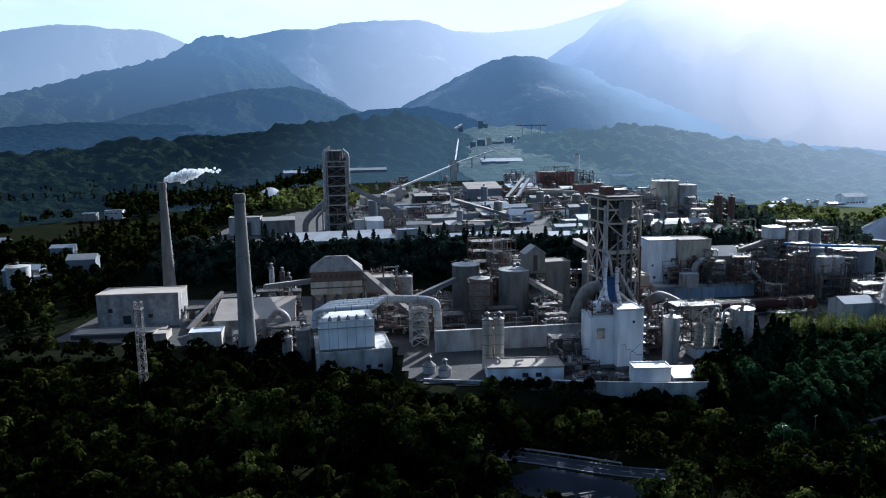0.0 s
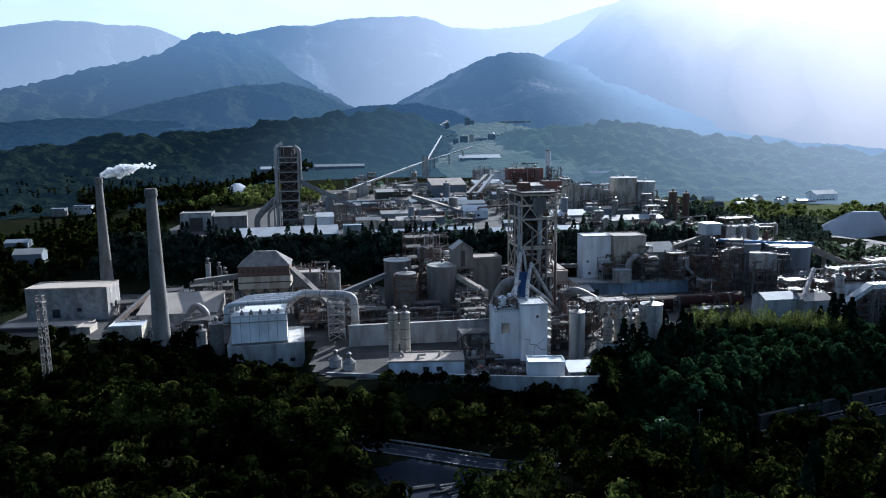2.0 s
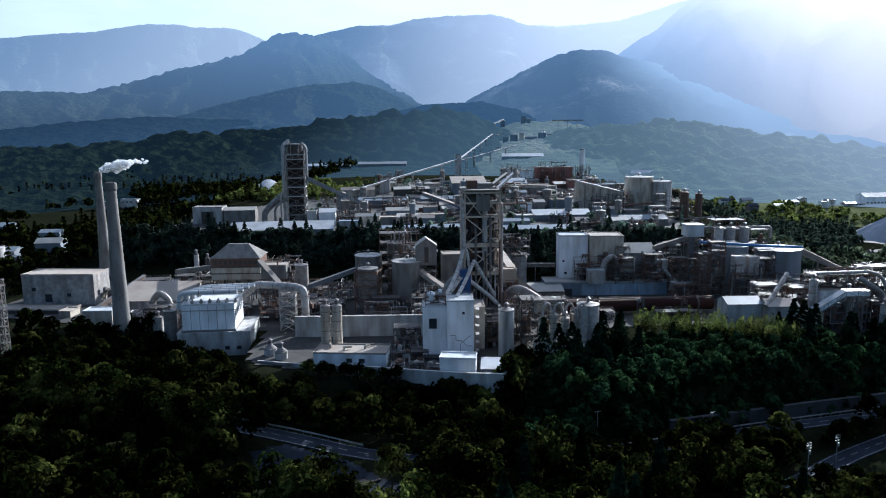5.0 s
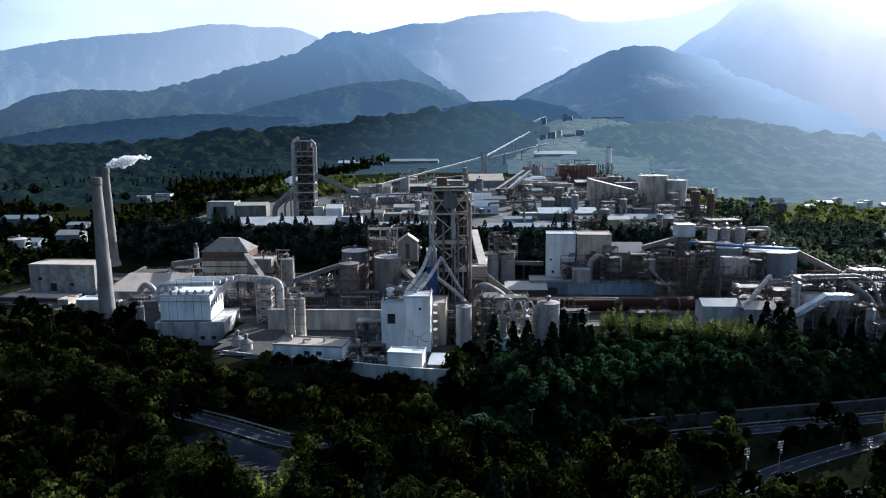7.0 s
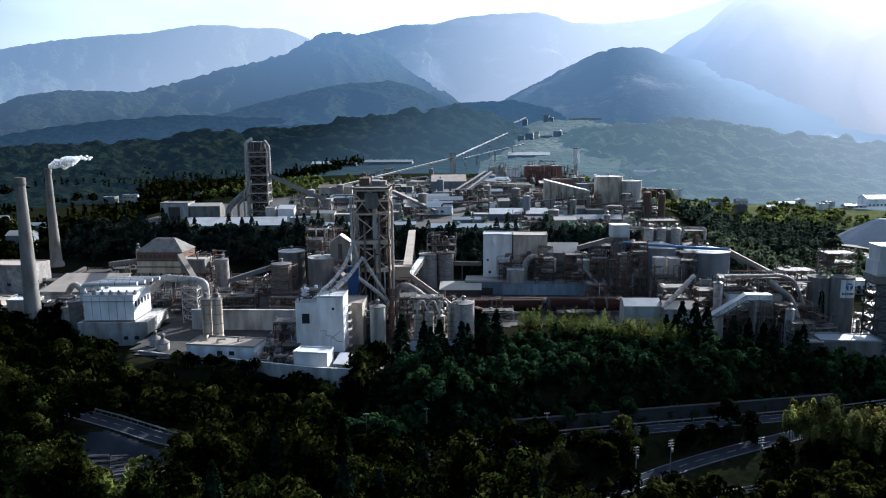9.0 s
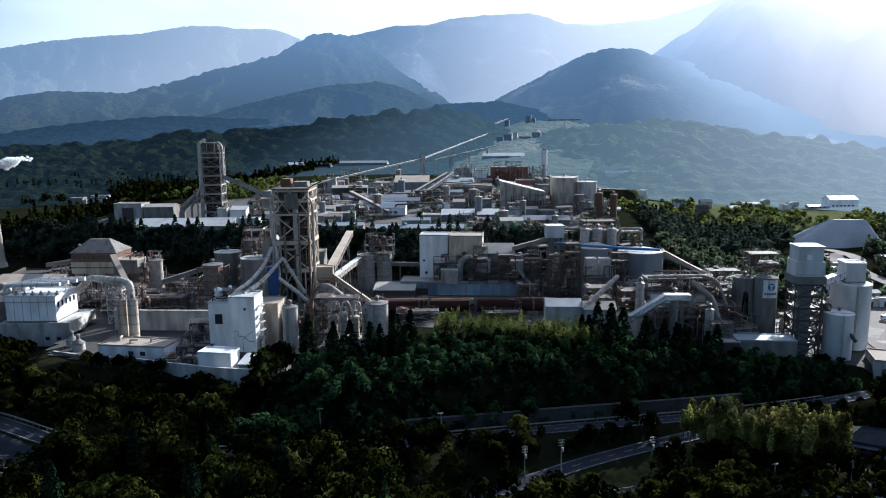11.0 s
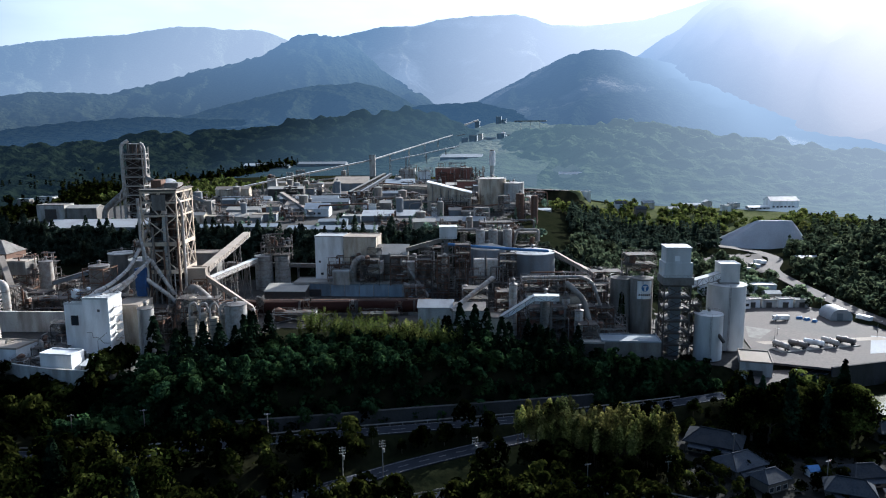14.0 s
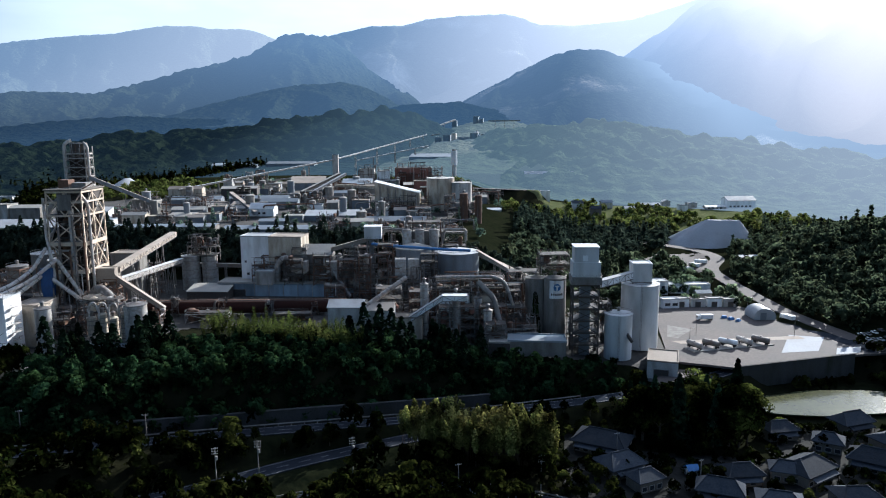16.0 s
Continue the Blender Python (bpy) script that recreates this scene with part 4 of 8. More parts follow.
def conveyor(label, p0, p1, w=3.0, h=2.6, mat="grey", roof="grey_roof", supports=2, foot=None, truss=True):
    """An enclosed conveyor gallery from p0 to p1 on trestles."""
    b = thing("conveyor_gallery", label, "conveyor", *p0)
    q = Vector(p1) - Vector(p0)
    d = q.normalized()
    s = d.cross(Vector((0, 0, 1))).normalized() * w / 2
    u = Vector((0, 0, 1))
    body = Geo()
    body.add([-s, s, s + u * h, -s + u * h, q - s, q + s, q + s + u * h, q - s + u * h], [(3, 2, 1, 0), (4, 5, 6, 7), (0, 1, 5, 4), (1, 2, 6, 5), (3, 0, 4, 7), (2, 3, 7, 6)])
    part("casing", body, M[mat], b)
    o = s * 1.15
    top = Geo().add([-o + u * (h + 0.02), o + u * (h + 0.02), o + u * (h + 0.2), -o + u * (h + 0.2), q - o + u * (h + 0.02), q + o + u * (h + 0.02), q + o + u * (h + 0.2), q - o + u * (h + 0.2)],
                    [(3, 2, 1, 0), (4, 5, 6, 7), (0, 1, 5, 4), (1, 2, 6, 5), (3, 0, 4, 7), (2, 3, 7, 6)])
    part("roof", top, M[roof], b)
    if truss:
        n = max(2, int(q.length / 4))
        for sgn, nm in ((1, "truss"), (-1, "truss")):
            g = Geo()
            so = s * sgn * 1.04
            g.beam(so, q + so, 0.3).beam(so + u * h, q + so + u * h, 0.25)
            for k in range(n):
                a, c = q * (k / n), q * ((k + 1) / n)
                g.beam(a + so, a + so + u * h, 0.16)
                g.beam(a + so, c + so + u * h, 0.14) if k % 2 else g.beam(a + so + u * h, c + so, 0.14)
            part(nm, g, M["steel"], b)
    for k in range(supports):
        m = q * ((k + 0.7) / (supports + 0.4))
        wx, wy = p0[0] + m.x, p0[1] + m.y
        gz0 = (foot if foot is not None else gz(wx, wy)) - p0[2] - 0.3
        if m.z - gz0 > 2:
            g = Geo()
            a0, a1 = m + s - u * 0.1, m - s - u * 0.1
            f0, f1 = Vector((m.x, m.y, gz0)) + s * 1.5, Vector((m.x, m.y, gz0)) - s * 1.5
            g.beam(a0, f0, 0.4).beam(a1, f1, 0.4).beam(a0, f1, 0.2).beam(a1, f0, 0.2)
            part("trestle", g, M["steel"], b)
    return b


def cyclone(parent, x, y, z, r, h, mat="duct"):
    c = part("cyclone", Geo().tube([(x, y, z), (x, y, z + h * 0.55), (x, y, z + h)], [r * 0.25, r, r], 18), M[mat], parent, smooth=True)
    part("outlet", Geo().tube(bend([(x, y, z + h), (x, y, z + h + r * 1.1), (x + r * 1.6, y, z + h + r * 1.3)], r), r * 0.5, 12), M[mat], c, smooth=True)
    return c


def vessel(parent, name, x, y, z0, z1, r, mat="steel", cone=True, n=20):
    g = Geo()
    if cone:
        h = (z1 - z0)
        g.tube([(x, y, z0), (x, y, z0 + h * 0.3), (x, y, z1), (x, y, z1 + r * 0.35)], [r * 0.2, r, r, r * 0.3], n)
    else:
        g.tube([(x, y, z0), (x, y, z1), (x, y, z1 + r * 0.35)], [r, r, r * 0.3], n)
    return part(name, g, M[mat], parent, smooth=True)


# ---- the plant's front: left ----
hall = building("works_hall", "dust-streaked pale concrete hall beside the chimneys", -170, 341, 9, 39, 17, 16.6, "hall_wall", "dust_roof", yaw=5, windows=[(12, 2, 4, 4.5), (24, 5, 2.4, 2), (5, 8, 2.4, 2)], sides=[(3, 5, 3, 3), (9, 5, 3, 3)])
building("louvred_shed", "dark louvred low shed with a cream end wall", -174, 322, 6, 41, 11, 5, "dark", "dust_roof", yaw=5)
building("switch_house", "small pale box building at the wood's edge", -113, 306, 6, 14, 9, 9.5, "cream", "white_roof", yaw=8)
building("storage_shed", "broad shed with a dusty pale roof", -107, 322, 8, 36, 26, 9, "hall_wall", "dust_roof", "shed", 4.5, yaw=8)
chimney("tall weathered concrete chimney, nearer of two", -82, 288, 5, 4.1, 2.1, 73)
chimney("tall weathered concrete chimney trailing white vapour", -153, 391, 18, 3.6, 1.8, 59)
fh = building("bag_filter_house", "white ribbed filter house with streaked front", -51, 283, 13.5, 22.5, 20, 11.8, "white", "white_roof", yaw=PY, rail=True, sides=[(1.6 + 3.6 * k, 6.5, 1.6, 2.6) for k in range(5)])
for k in range(5):
    part("panel_joint", Geo().box(3.7 * (k + 1), -0.1, 0.8, 0.16, 0.1, 10.7), M["steel"], fh)
part("ledge", Geo().box(-0.4, -0.5, 9.4, 23.3, 0.5, 0.35), M["steel_pale"], fh)
part("ledge", Geo().box(-0.6, -1.2, -0.1, 23.7, 1.2, 0.3), M["dark"], fh)
building("fan_house", "stained concrete base storey under the filter house", -52, 279.5, 2, 31, 26, 11.4, "concrete_pale", "concrete_pale", yaw=PY, windows=[(20, 4, 2, 1.6), (25, 4, 2, 1.6)], plinth=False)
hh = thing("hopper_house", "red and cream hopper house with grey hipped roof", "building", -65.5, 346, 14.5, 8)
part("roof", Geo().add([(-0.6, -0.6, 20.5), (25.6, -0.6, 20.5), (25.6, 17.6, 20.5), (-0.6, 17.6, 20.5), (7, 7.6, 27), (18, 7.6, 27), (18, 9.4, 27), (7, 9.4, 27)], [(3, 2, 1, 0), (4, 5, 6, 7), (0, 1, 5, 4), (1, 2, 6, 5), (2, 3, 7, 6), (3, 0, 4, 7)]), M["concrete"], hh)
part("upper_wall", Geo().box(0, 0, 15.8, 25, 17, 4.7), M["rust"], hh, "dark red upper storey")
part("lower_wall", Geo().box(-0.2, -0.2, 9.2, 25.4, 17.4, 6.5), M["cream"], hh, "dusty cream lower storey")
for zz in (12.2, 15.6):
    part("ledge", Geo().box(-0.6, -0.7, zz, 26.2, 0.6, 0.5), M["dark"], hh)
for k in range(9):
    part("louvre", Geo().box(1.2 + 2.6 * k, -0.12, 17.2, 1.8, 0.2, 2.0), M["dark"], hh)
for k in range(4):
    x = 0.6 + 6.1 * k
    part("funnel", Geo().add([(x + 2.4, 6, 4.5), (x + 3.2, 6, 4.5), (x + 3.2, 7, 4.5), (x + 2.4, 7, 4.5), (x, 0, 9.2), (x + 5.6, 0, 9.2), (x + 5.6, 13, 9.2), (x, 13, 9.2)], [(3, 2, 1, 0), (0, 1, 5, 4), (1, 2, 6, 5), (2, 3, 7, 6), (3, 0, 4, 7)]), M["cream"], hh)
for cx in (0.3, 6.3, 12.4, 18.5, 24.7):
    for cy in (0.4, 16.6):
        part("leg", Geo().beam((cx, cy, -6), (cx, cy, 9.3), 0.6), M["dark"], hh)
silo("concrete_silo", "round weathered concrete silo with pale flat top", 12, 373, 9, 7.3, 24, "concrete", "concrete_pale")
silo("concrete_silo", "round weathered concrete silo with pale flat top", 36, 357, 9, 7.8, 24, "concrete", "concrete_pale")
silo("steel_silo", "banded steel silo in a frame between concrete silos", 18, 345, 9, 5.0, 22, "steel", "steel", bands=6)
building("low_workshop", "low workshop with dusty flat roof and small windows", 16, 255, 9.5, 28.5, 12, 5, "white", "dust_roof", yaw=2, windows=[(13, 1.6, 2.2, 1.6), (18, 1.6, 2.2, 1.6)], plinth=False)
for k, (cx, cy) in enumerate(((16.9, 270.5), (21.5, 271.3))):
    silo("cement_bin", "slim cream banded cement bin", cx, cy, 9.5, 2.0, 20, "cream", "steel", bands=5, group="twin cement bins")
building("white_tower_house", "tall white sheet-clad tower house", 67, 267, 10, 10.5, 11, 23, "white", "white_roof", yaw=8, rail=True, windows=[(6.0, 18, 0.9, 0.9)])
# the annex's dark open bay is drawn as one dark-paned window
building("white_tower_annex", "white lower block beside the tower house", 57, 269, 10, 9.8, 11, 20, "white", "white_roof", yaw=8, rail=True, windows=[(2.6, 11.5, 3.0, 4.0)])
building("container_shed", "white box shed inside the boundary wall", 67, 242, 11, 13, 7, 7, "white", "white_roof", yaw=0, plinth=False)

# boundary wall
bw = [(-8, 259, 9.6), (14, 253, 10.6), (38, 249, 11.9), (60, 242, 13.4), (76, 237, 14.6), (90.5, 235.5, 15.2), (97, 256, 15.2)]
for a, c in zip(bw, bw[1:]):
    pa, pc = Vector(a), Vector(c)
    dn = Vector((0, 0, 5.5))
    g = Geo().beam(pa - dn, pc - dn, 0.6, 11).beam(pa + Vector((0, 0, 0.12)), pc + Vector((0, 0, 0.12)), 0.9, 0.3)
    single("boundary_wall", g, M["concrete_pale"], "streaked grey concrete boundary wall above the wood", "wall", "structure")
g = Geo().beam((-4, 294, 13), (60, 303, 13), 1.0, 11).beam((-4, 294, 18.6), (60, 303, 18.6), 1.4, 0.3)
single("retaining_wall", g, M["concrete_pale"], "long pale concrete retaining wall below the silos", "wall", "structure")

# ---- preheater towers ----
tm = frame_tower("preheater_tower", "tall cream steel preheater tower with crossed braces", 71.0, 305.0, 8, 17, 21, 65, [13, 29, 41.5, 54, 60, 64.5], col=0.62, yaw=11, brace=False, col_mat="tower", floor_mat="dark")
for a, c in ((29, 41.5), (41.5, 54)):
    for p, q in (((0, 0), (17, 0)), ((17, 0), (17, 10.5)), ((17, 10.5), (17, 21)), ((0, 0), (0, 10.5)), ((0, 10.5), (0, 21)), ((0, 21), (17, 21))):
        part("brace", Geo().beam((*p, a), (*q, c), 0.5).beam((*q, a), (*p, c), 0.45), M["tower"], tm)
for p, q in (((0, 0), (8.5, 0)), ((17, 0), (8.5, 0)), ((17, 0), (17, 10.5)), ((17, 21), (17, 10.5)), ((0, 0), (0, 10.5))):
    part("brace", Geo().beam((*p, 13), (*q, 29), 0.55), M["tower"], tm)
for p, q in (((17, 0), (17, 10.5)), ((17, 10.5), (17, 21)), ((0, 0), (8.5, 0)), ((8.5, 0), (17, 0))):
    part("brace", Geo().beam((*p, 54), (*q, 64), 0.4).beam((*q, 54), (*p, 64), 0.4), M["tower"], tm)
part("column", Geo().beam((17, 10.5, 0), (17, 10.5, 65), 0.6), M["tower"], tm)
part("column", Geo().beam((0, 10.5, 0), (0, 10.5, 65), 0.6), M["tower"], tm)
for zz in (41.5, 29):
    part("girder", Geo().beam((0, -0.3, zz), (17, -0.3, zz), 0.5, 1.7), M["tower"], tm)
    part("girder", Geo().beam((17.3, 0, zz), (17.3, 21, zz), 0.5, 1.7), M["tower"], tm)
# dark shells put the shade inside the tower into their colour
for cx, cy, cz, cr, ch, cm in ((5, 6, 54, 2.6, 8, "dark"), (12, 6, 55, 2.6, 7, "dark"), (5, 15, 43, 3.2, 11, "rust"), (12, 14, 43, 3.2, 11, "dark"), (5, 7, 30, 2.8, 10, "rust"), (12, 14, 28, 3.2, 12, "dark"), (8, 10, 12, 3.0, 12, "rust"), (5, 15, 28, 2.8, 12, "dark"), (12, 6, 43, 2.4, 9, "rust")):
    cyclone(tm, cx, cy, cz, cr, ch, cm)
part("roof", Geo().box(-0.8, -0.8, 65.2, 18.6, 22.6, 0.6), M["plaster"], tm)
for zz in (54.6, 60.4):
    part("cladding", Geo().box(0.6, 8, zz, 15.8, 12.4, 4.2), M["dark"], tm, "dark machine rooms and shade-dark filler boxes")
# added blocks between the floors: the tower's inner shade as dark boxes
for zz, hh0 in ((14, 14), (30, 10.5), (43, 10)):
    part("cladding", Geo().box(1.8, 5.5, zz, 13.2, 13.5, hh0), M["shade_fill"], tm, "dark machine rooms and shade-dark filler boxes")
part("penthouse", Geo().box(2, 8, 65.8, 5, 6, 3.6), M["rust"], tm)
part("penthouse", Geo().box(8, 9, 65.8, 7, 7, 2.2), M["steel"], tm)
part("panel", Geo().box(5.5, -0.5, 56.5, 6.5, 0.5, 7), M["concrete"], tm, "grey machine house panel")
part("duct", Geo().tube(bend([(10, 2.4, 0), (10, 2.4, 57)], 3), 1.3, 14), M["concrete_pale"], tm, smooth=True)
part("duct", Geo().tube(bend([(18.4, 3, 6), (18.4, 3, 59), (15, 3, 63.5)], 2.5), 0.7, 12), M["steel_pale"], tm, smooth=True)
part("duct", Geo().tube(bend([(-1.2, 1, 22), (-1.2, 1, 44), (1.5, 3, 48)], 2), 0.6, 12), M["steel_pale"], tm, smooth=True)
part("hoist_arm", Geo().beam((17, 2, 65.8), (24, 0, 69), 0.4), M["rust"], tm)
tm.scale = (0.905, 0.98, 1.0)
rt = random.Random(3)
for k in range(44):
    p = Vector((rt.uniform(1, 16), rt.uniform(1, 20), rt.uniform(4, 62)))
    q = p + Vector(rt.choice(((rt.uniform(-6, 6), 0, 0), (0, rt.uniform(-7, 7), 0), (0, 0, rt.uniform(4, 10)))))
    q = Vector((min(max(q.x, 0.5), 16.5), min(max(q.y, 0.5), 20.5), min(q.z, 64)))
    if (q - p).length > 1:
        part("pipe", Geo().tube([p, q], rt.uniform(0.25, 0.7), 8), M[rt.choice(("rust", "dark", "dark", "rust", "steel_pale"))], tm, smooth=True)
tf = frame_tower("preheater_tower", "far pale steel lattice preheater tower with pipes", -83, 519, 31, 14, 14, 58, [7, 14, 21, 28, 35, 42, 49, 52.5], col=0.6, yaw=13, col_mat="steel_pale", brace_mat="steel", floor_mat="dark")
for cx, cy, cz, cr, ch in ((4, 4, 44, 2.6, 8), (10, 4, 43, 2.6, 8), (4, 9, 33, 3, 9), (10, 6, 30, 2.6, 9), (7, 6, 17, 3.0, 11), (4, 9, 3, 2.6, 9), (10, 5, 3, 2.2, 9)):
    cyclone(tf, cx, cy, cz, cr, ch, "deep_blue" if cz < 34 and cx > 6 else "dark")
# added dark box in place of the shade inside the far tower
part("core", Geo().box(1.2, 2.2, 1, 11.6, 10.6, 51), M["shade_fill"], tf, "dark filler core standing in for inner shade")
part("head", Geo().cyl(7, 7, 53.5, 60, 5.6, 5.6, 24), M["dark"], tf, "dark round head", smooth=True)
part("cap", Geo().cyl(7, 7, 60, 60.7, 6.0, 6.0, 24), M["steel_pale"], tf, smooth=True)
for k in range(12):
    a = 2 * math.pi * k / 12
    part("stay", Geo().beam((7 + 6 * math.cos(a), 7 + 6 * math.sin(a), 52), (7 + 6 * math.cos(a), 7 + 6 * math.sin(a), 60.5), 0.35), M["steel_pale" if k % 3 else "rust"], tf)
part("duct", Geo().tube(bend([(-2, 2, -1), (-2, 2, 60), (3, 4, 63)], 4), 1.2, 14), M["steel_pale"], tf, smooth=True)
part("duct", Geo().tube(bend([(15.5, 2, 30), (15.5, 2, 58), (12, 4, 61)], 3), 1.0, 14), M["steel_pale"], tf, smooth=True)
part("duct", Geo().tube(bend([(-17, 0, 0), (-17, 0, 10), (-5, 3, 21), (2, 5, 25)], 5), 2.4, 16), M["duct"], tf, smooth=True)
part("duct", Geo().tube(bend([(-9, -2, 0), (-9, -2, 12), (-6, -2, 16), (0, 2, 20)], 3), 0.9, 12), M["duct"], tf, smooth=True)
part("duct", Geo().tube(bend([(-4.5, -1, -1), (-4.5, -1, 22), (0, 1, 30)], 3), 0.6, 10), M["steel_pale"], tf, smooth=True)
for k in range(22):
    p = Vector((rt.uniform(0, 14), rt.uniform(-0.4, 6), rt.uniform(2, 50)))
    q = p + Vector(rt.choice(((rt.uniform(-6, 6), 0, 0), (0, 0, rt.uniform(4, 10)))))
    q = Vector((min(max(q.x, 0), 14), q.y, min(q.z, 57)))
    if (q - p).length > 1:
        part("pipe", Geo().tube([p, q], rt.uniform(0.2, 0.5), 8), M[rt.choice(("rust", "steel_pale", "steel", "dark"))], tf, smooth=True)

# ---- kiln ----
kd = (Vector((190, 358, 13)) - Vector((92, 337, 13.5)))
kt = thing("rotary_kiln", "long rust-brown rotary kiln on concrete piers", "kiln", 92, 337, 13.5)
part("shell", Geo().tube([kd * (k / 10) for k in range(11)], 3.0, 28), M["kiln"], kt, smooth=True)
for u in (0.08, 0.36, 0.64, 0.92):
    t = kd.normalized() * 0.5
    part("tyre", Geo().tube([kd * u - t, kd * u + t], 3.6, 28), M["dark"], kt, smooth=True)
    part("pier", Geo().box(kd.x * u - 2.5, kd.y * u - 3, -8, 5, 6, 5), M["concrete"], kt)

# ---- right half ----
building("mill_tower", "tall white windowless mill building", 116, 397, 8, 16, 13, 32.5, "white", "white_roof", yaw=5, windows=[(3, 11, 1.4, 1.2), (9, 12, 2.2, 1.4), (4, 7, 1.2, 1.2), (2, 18, 1.0, 1.0)])
building("mill_block", "dusty cream mill block beside the white tower", 133, 396, 8, 18.5, 16, 32.5, "cream", "dust_roof", yaw=5)
mb = building("mill_base_hall", "long blue-grey hall with panelled front", 108, 384, 6, 76, 14, 10.5, "slate", "grey_roof", yaw=7, doors=[(8, 7, 7)], windows=[(3, 3, 2.4, 1.6)])
for k in range(7):
    part("panel_joint", Geo().box(20 + 8 * k, -0.14, 0.8, 0.35, 0.14, 9.2), M["steel_pale"], mb)
part("ledge", Geo().box(-0.4, -0.6, 10.3, 76.8, 0.6, 0.4), M["steel_pale"], mb)
for k in range(7):
    part("panel", Geo().box(20.6 + 8 * k, -0.1, 1.4, 7.2, 0.1, 8.2), M["panel_blue"], mb, "pale blue-grey wall panel")
et = frame_tower("elevator_tower", "pale elevator head house on a narrow steel frame", 187.5, 403, 6, 6, 6, 34, [6, 12, 18, 24, 30, 33.5], col=0.45, brace_w=0.22, col_mat="steel", brace_mat="steel", floor_mat="dark")
part("shaft", Geo().box(1.2, 1.8, 0, 2.4, 2.6, 34), M["grey"], et, "grey bucket elevator casing")
part("head", Geo().box(-1.2, -1.2, 34, 9.4, 8.4, 6.4), M["silo_pale"], et, "pale box-shaped head house")
part("roof", Geo().box(-1.5, -1.5, 40.4, 10, 9, 0.35), M["white_roof"], et)
part("railing", rail_geo(Geo(), [(-1.2, -1.8, 34), (8.2, -1.8, 34), (8.2, 7.2, 34)]), M["steel"], et)
silo("raw_meal_silo", "wide dark grey raw meal silo behind the hoppers", 212, 412, 4, 10.0, 30, "grey", "grey_roof", cone=2.5)
silo("storage_tank", "wide grey storage tank with pale domed roof", 237, 408, 2, 12.0, 31, "grey", "white_roof", cone=2.0)
silo("clinker_silo", "tall pale concrete silo in the loading yard", 331, 372, -5, 8.8, 30.5, "silo_pale", "silo_pale")
silo("cement_silo", "shorter pale concrete silo in the loading yard", 320, 352, -5, 6.2, 20.5, "silo_pale", "silo_pale")
silo("sign_silo", "grey concrete silo carrying a white sign", 291, 363, -4, 5.2, 33, "concrete", "concrete")
silo("ivy_silo", "grey concrete silo grown over with ivy", 282, 367, -4, 5.2, 32, "concrete", "concrete")
le = frame_tower("loading_elevator", "stepped grey elevator house high on a dark steel frame", 299.5, 346.5, -4, 11.5, 10, 33.5, [5.5, 11, 16.5, 22, 27.5, 33], yaw=6, col_mat="dark", brace_mat="dark", col=0.55)
part("ledge", Geo().box(-1, -1, 33.5, 13.6, 12, 3.4), M["concrete"], le, "dark stained concrete ledge")
part("body", Geo().box(-0.5, -0.5, 36.9, 12.4, 11, 6.6), M["silo_pale"], le)
part("head", Geo().box(0.2, 0, 43.5, 10.8, 10, 6.6), M["silo_pale"], le)
part("roof", Geo().box(-0.1, -0.3, 50.1, 11.4, 10.6, 0.4), M["white_roof"], le)
part("hatch", Geo().box(4, -0.12, 44.2, 2.2, 0.2, 2.4), M["white"], le)
part("shaft", Geo().box(3.5, 2.5, 0, 4.5, 5, 33.4), M["grey"], le, "grey elevator shaft")
part("railing", rail_geo(Geo(), [(-1, -1, 36.9), (12.6, -1, 36.9), (12.6, 11, 36.9)]), M["steel"], le)
building("silo_head_house", "small pale head house on the silo", 327, 368, 26.2, 9, 9, 9, "silo_pale", "white_roof", yaw=6)
conveyor("enclosed pale bridge between elevator and silo", (311, 354, 27), (328, 371, 28.5), 3, 3, "white", "white_roof", 0)
building("flat_pump_house", "low pale block with flat dark roof by the wood", 272, 327, 1, 25, 11, 6.5, "concrete", "blue_roof", yaw=5, plinth=False)
silo("steel_silo", "tall pale steel silo beside the kiln", 123, 286, 5, 4.5, 23.5, "steel_pale", "steel")


# ---- roads ----
def ribbon(pts, w, lift, step=4.0):
    """A strip along a middle line of (x, y, z), rounded at its corners."""
    line = bend(pts, 14.0, 6)
    dense = [line[0]]
    for a, c in zip(line, line[1:]):
        n = max(1, int((c - a).length / step))
        dense += [a.lerp(c, (k + 1) / n) for k in range(n)]
    left, right = [], []
    for i, p in enumerate(dense):
        d = dense[min(i + 1, len(dense) - 1)] - dense[max(i - 1, 0)]
        s = Vector((d.y, -d.x, 0)).normalized() * w / 2
        left.append(p - s + Vector((0, 0, lift)))
        right.append(p + s + Vector((0, 0, lift)))
    return dense, left, right


def strip(left, right, depth=0.5):
    g = Geo()
    n = len(left)
    dn = Vector((0, 0, depth))
    g.add(left + right + [p - dn for p in left] + [p - dn for p in right],
          [(i, n + i, n + i + 1, i + 1) for i in range(n - 1)] + [(i, i + 1, 2 * n + i + 1, 2 * n + i) for i in range(n - 1)] + [(n + i, 3 * n + i, 3 * n + i + 1, n + i + 1) for i in range(n - 1)])
    return g


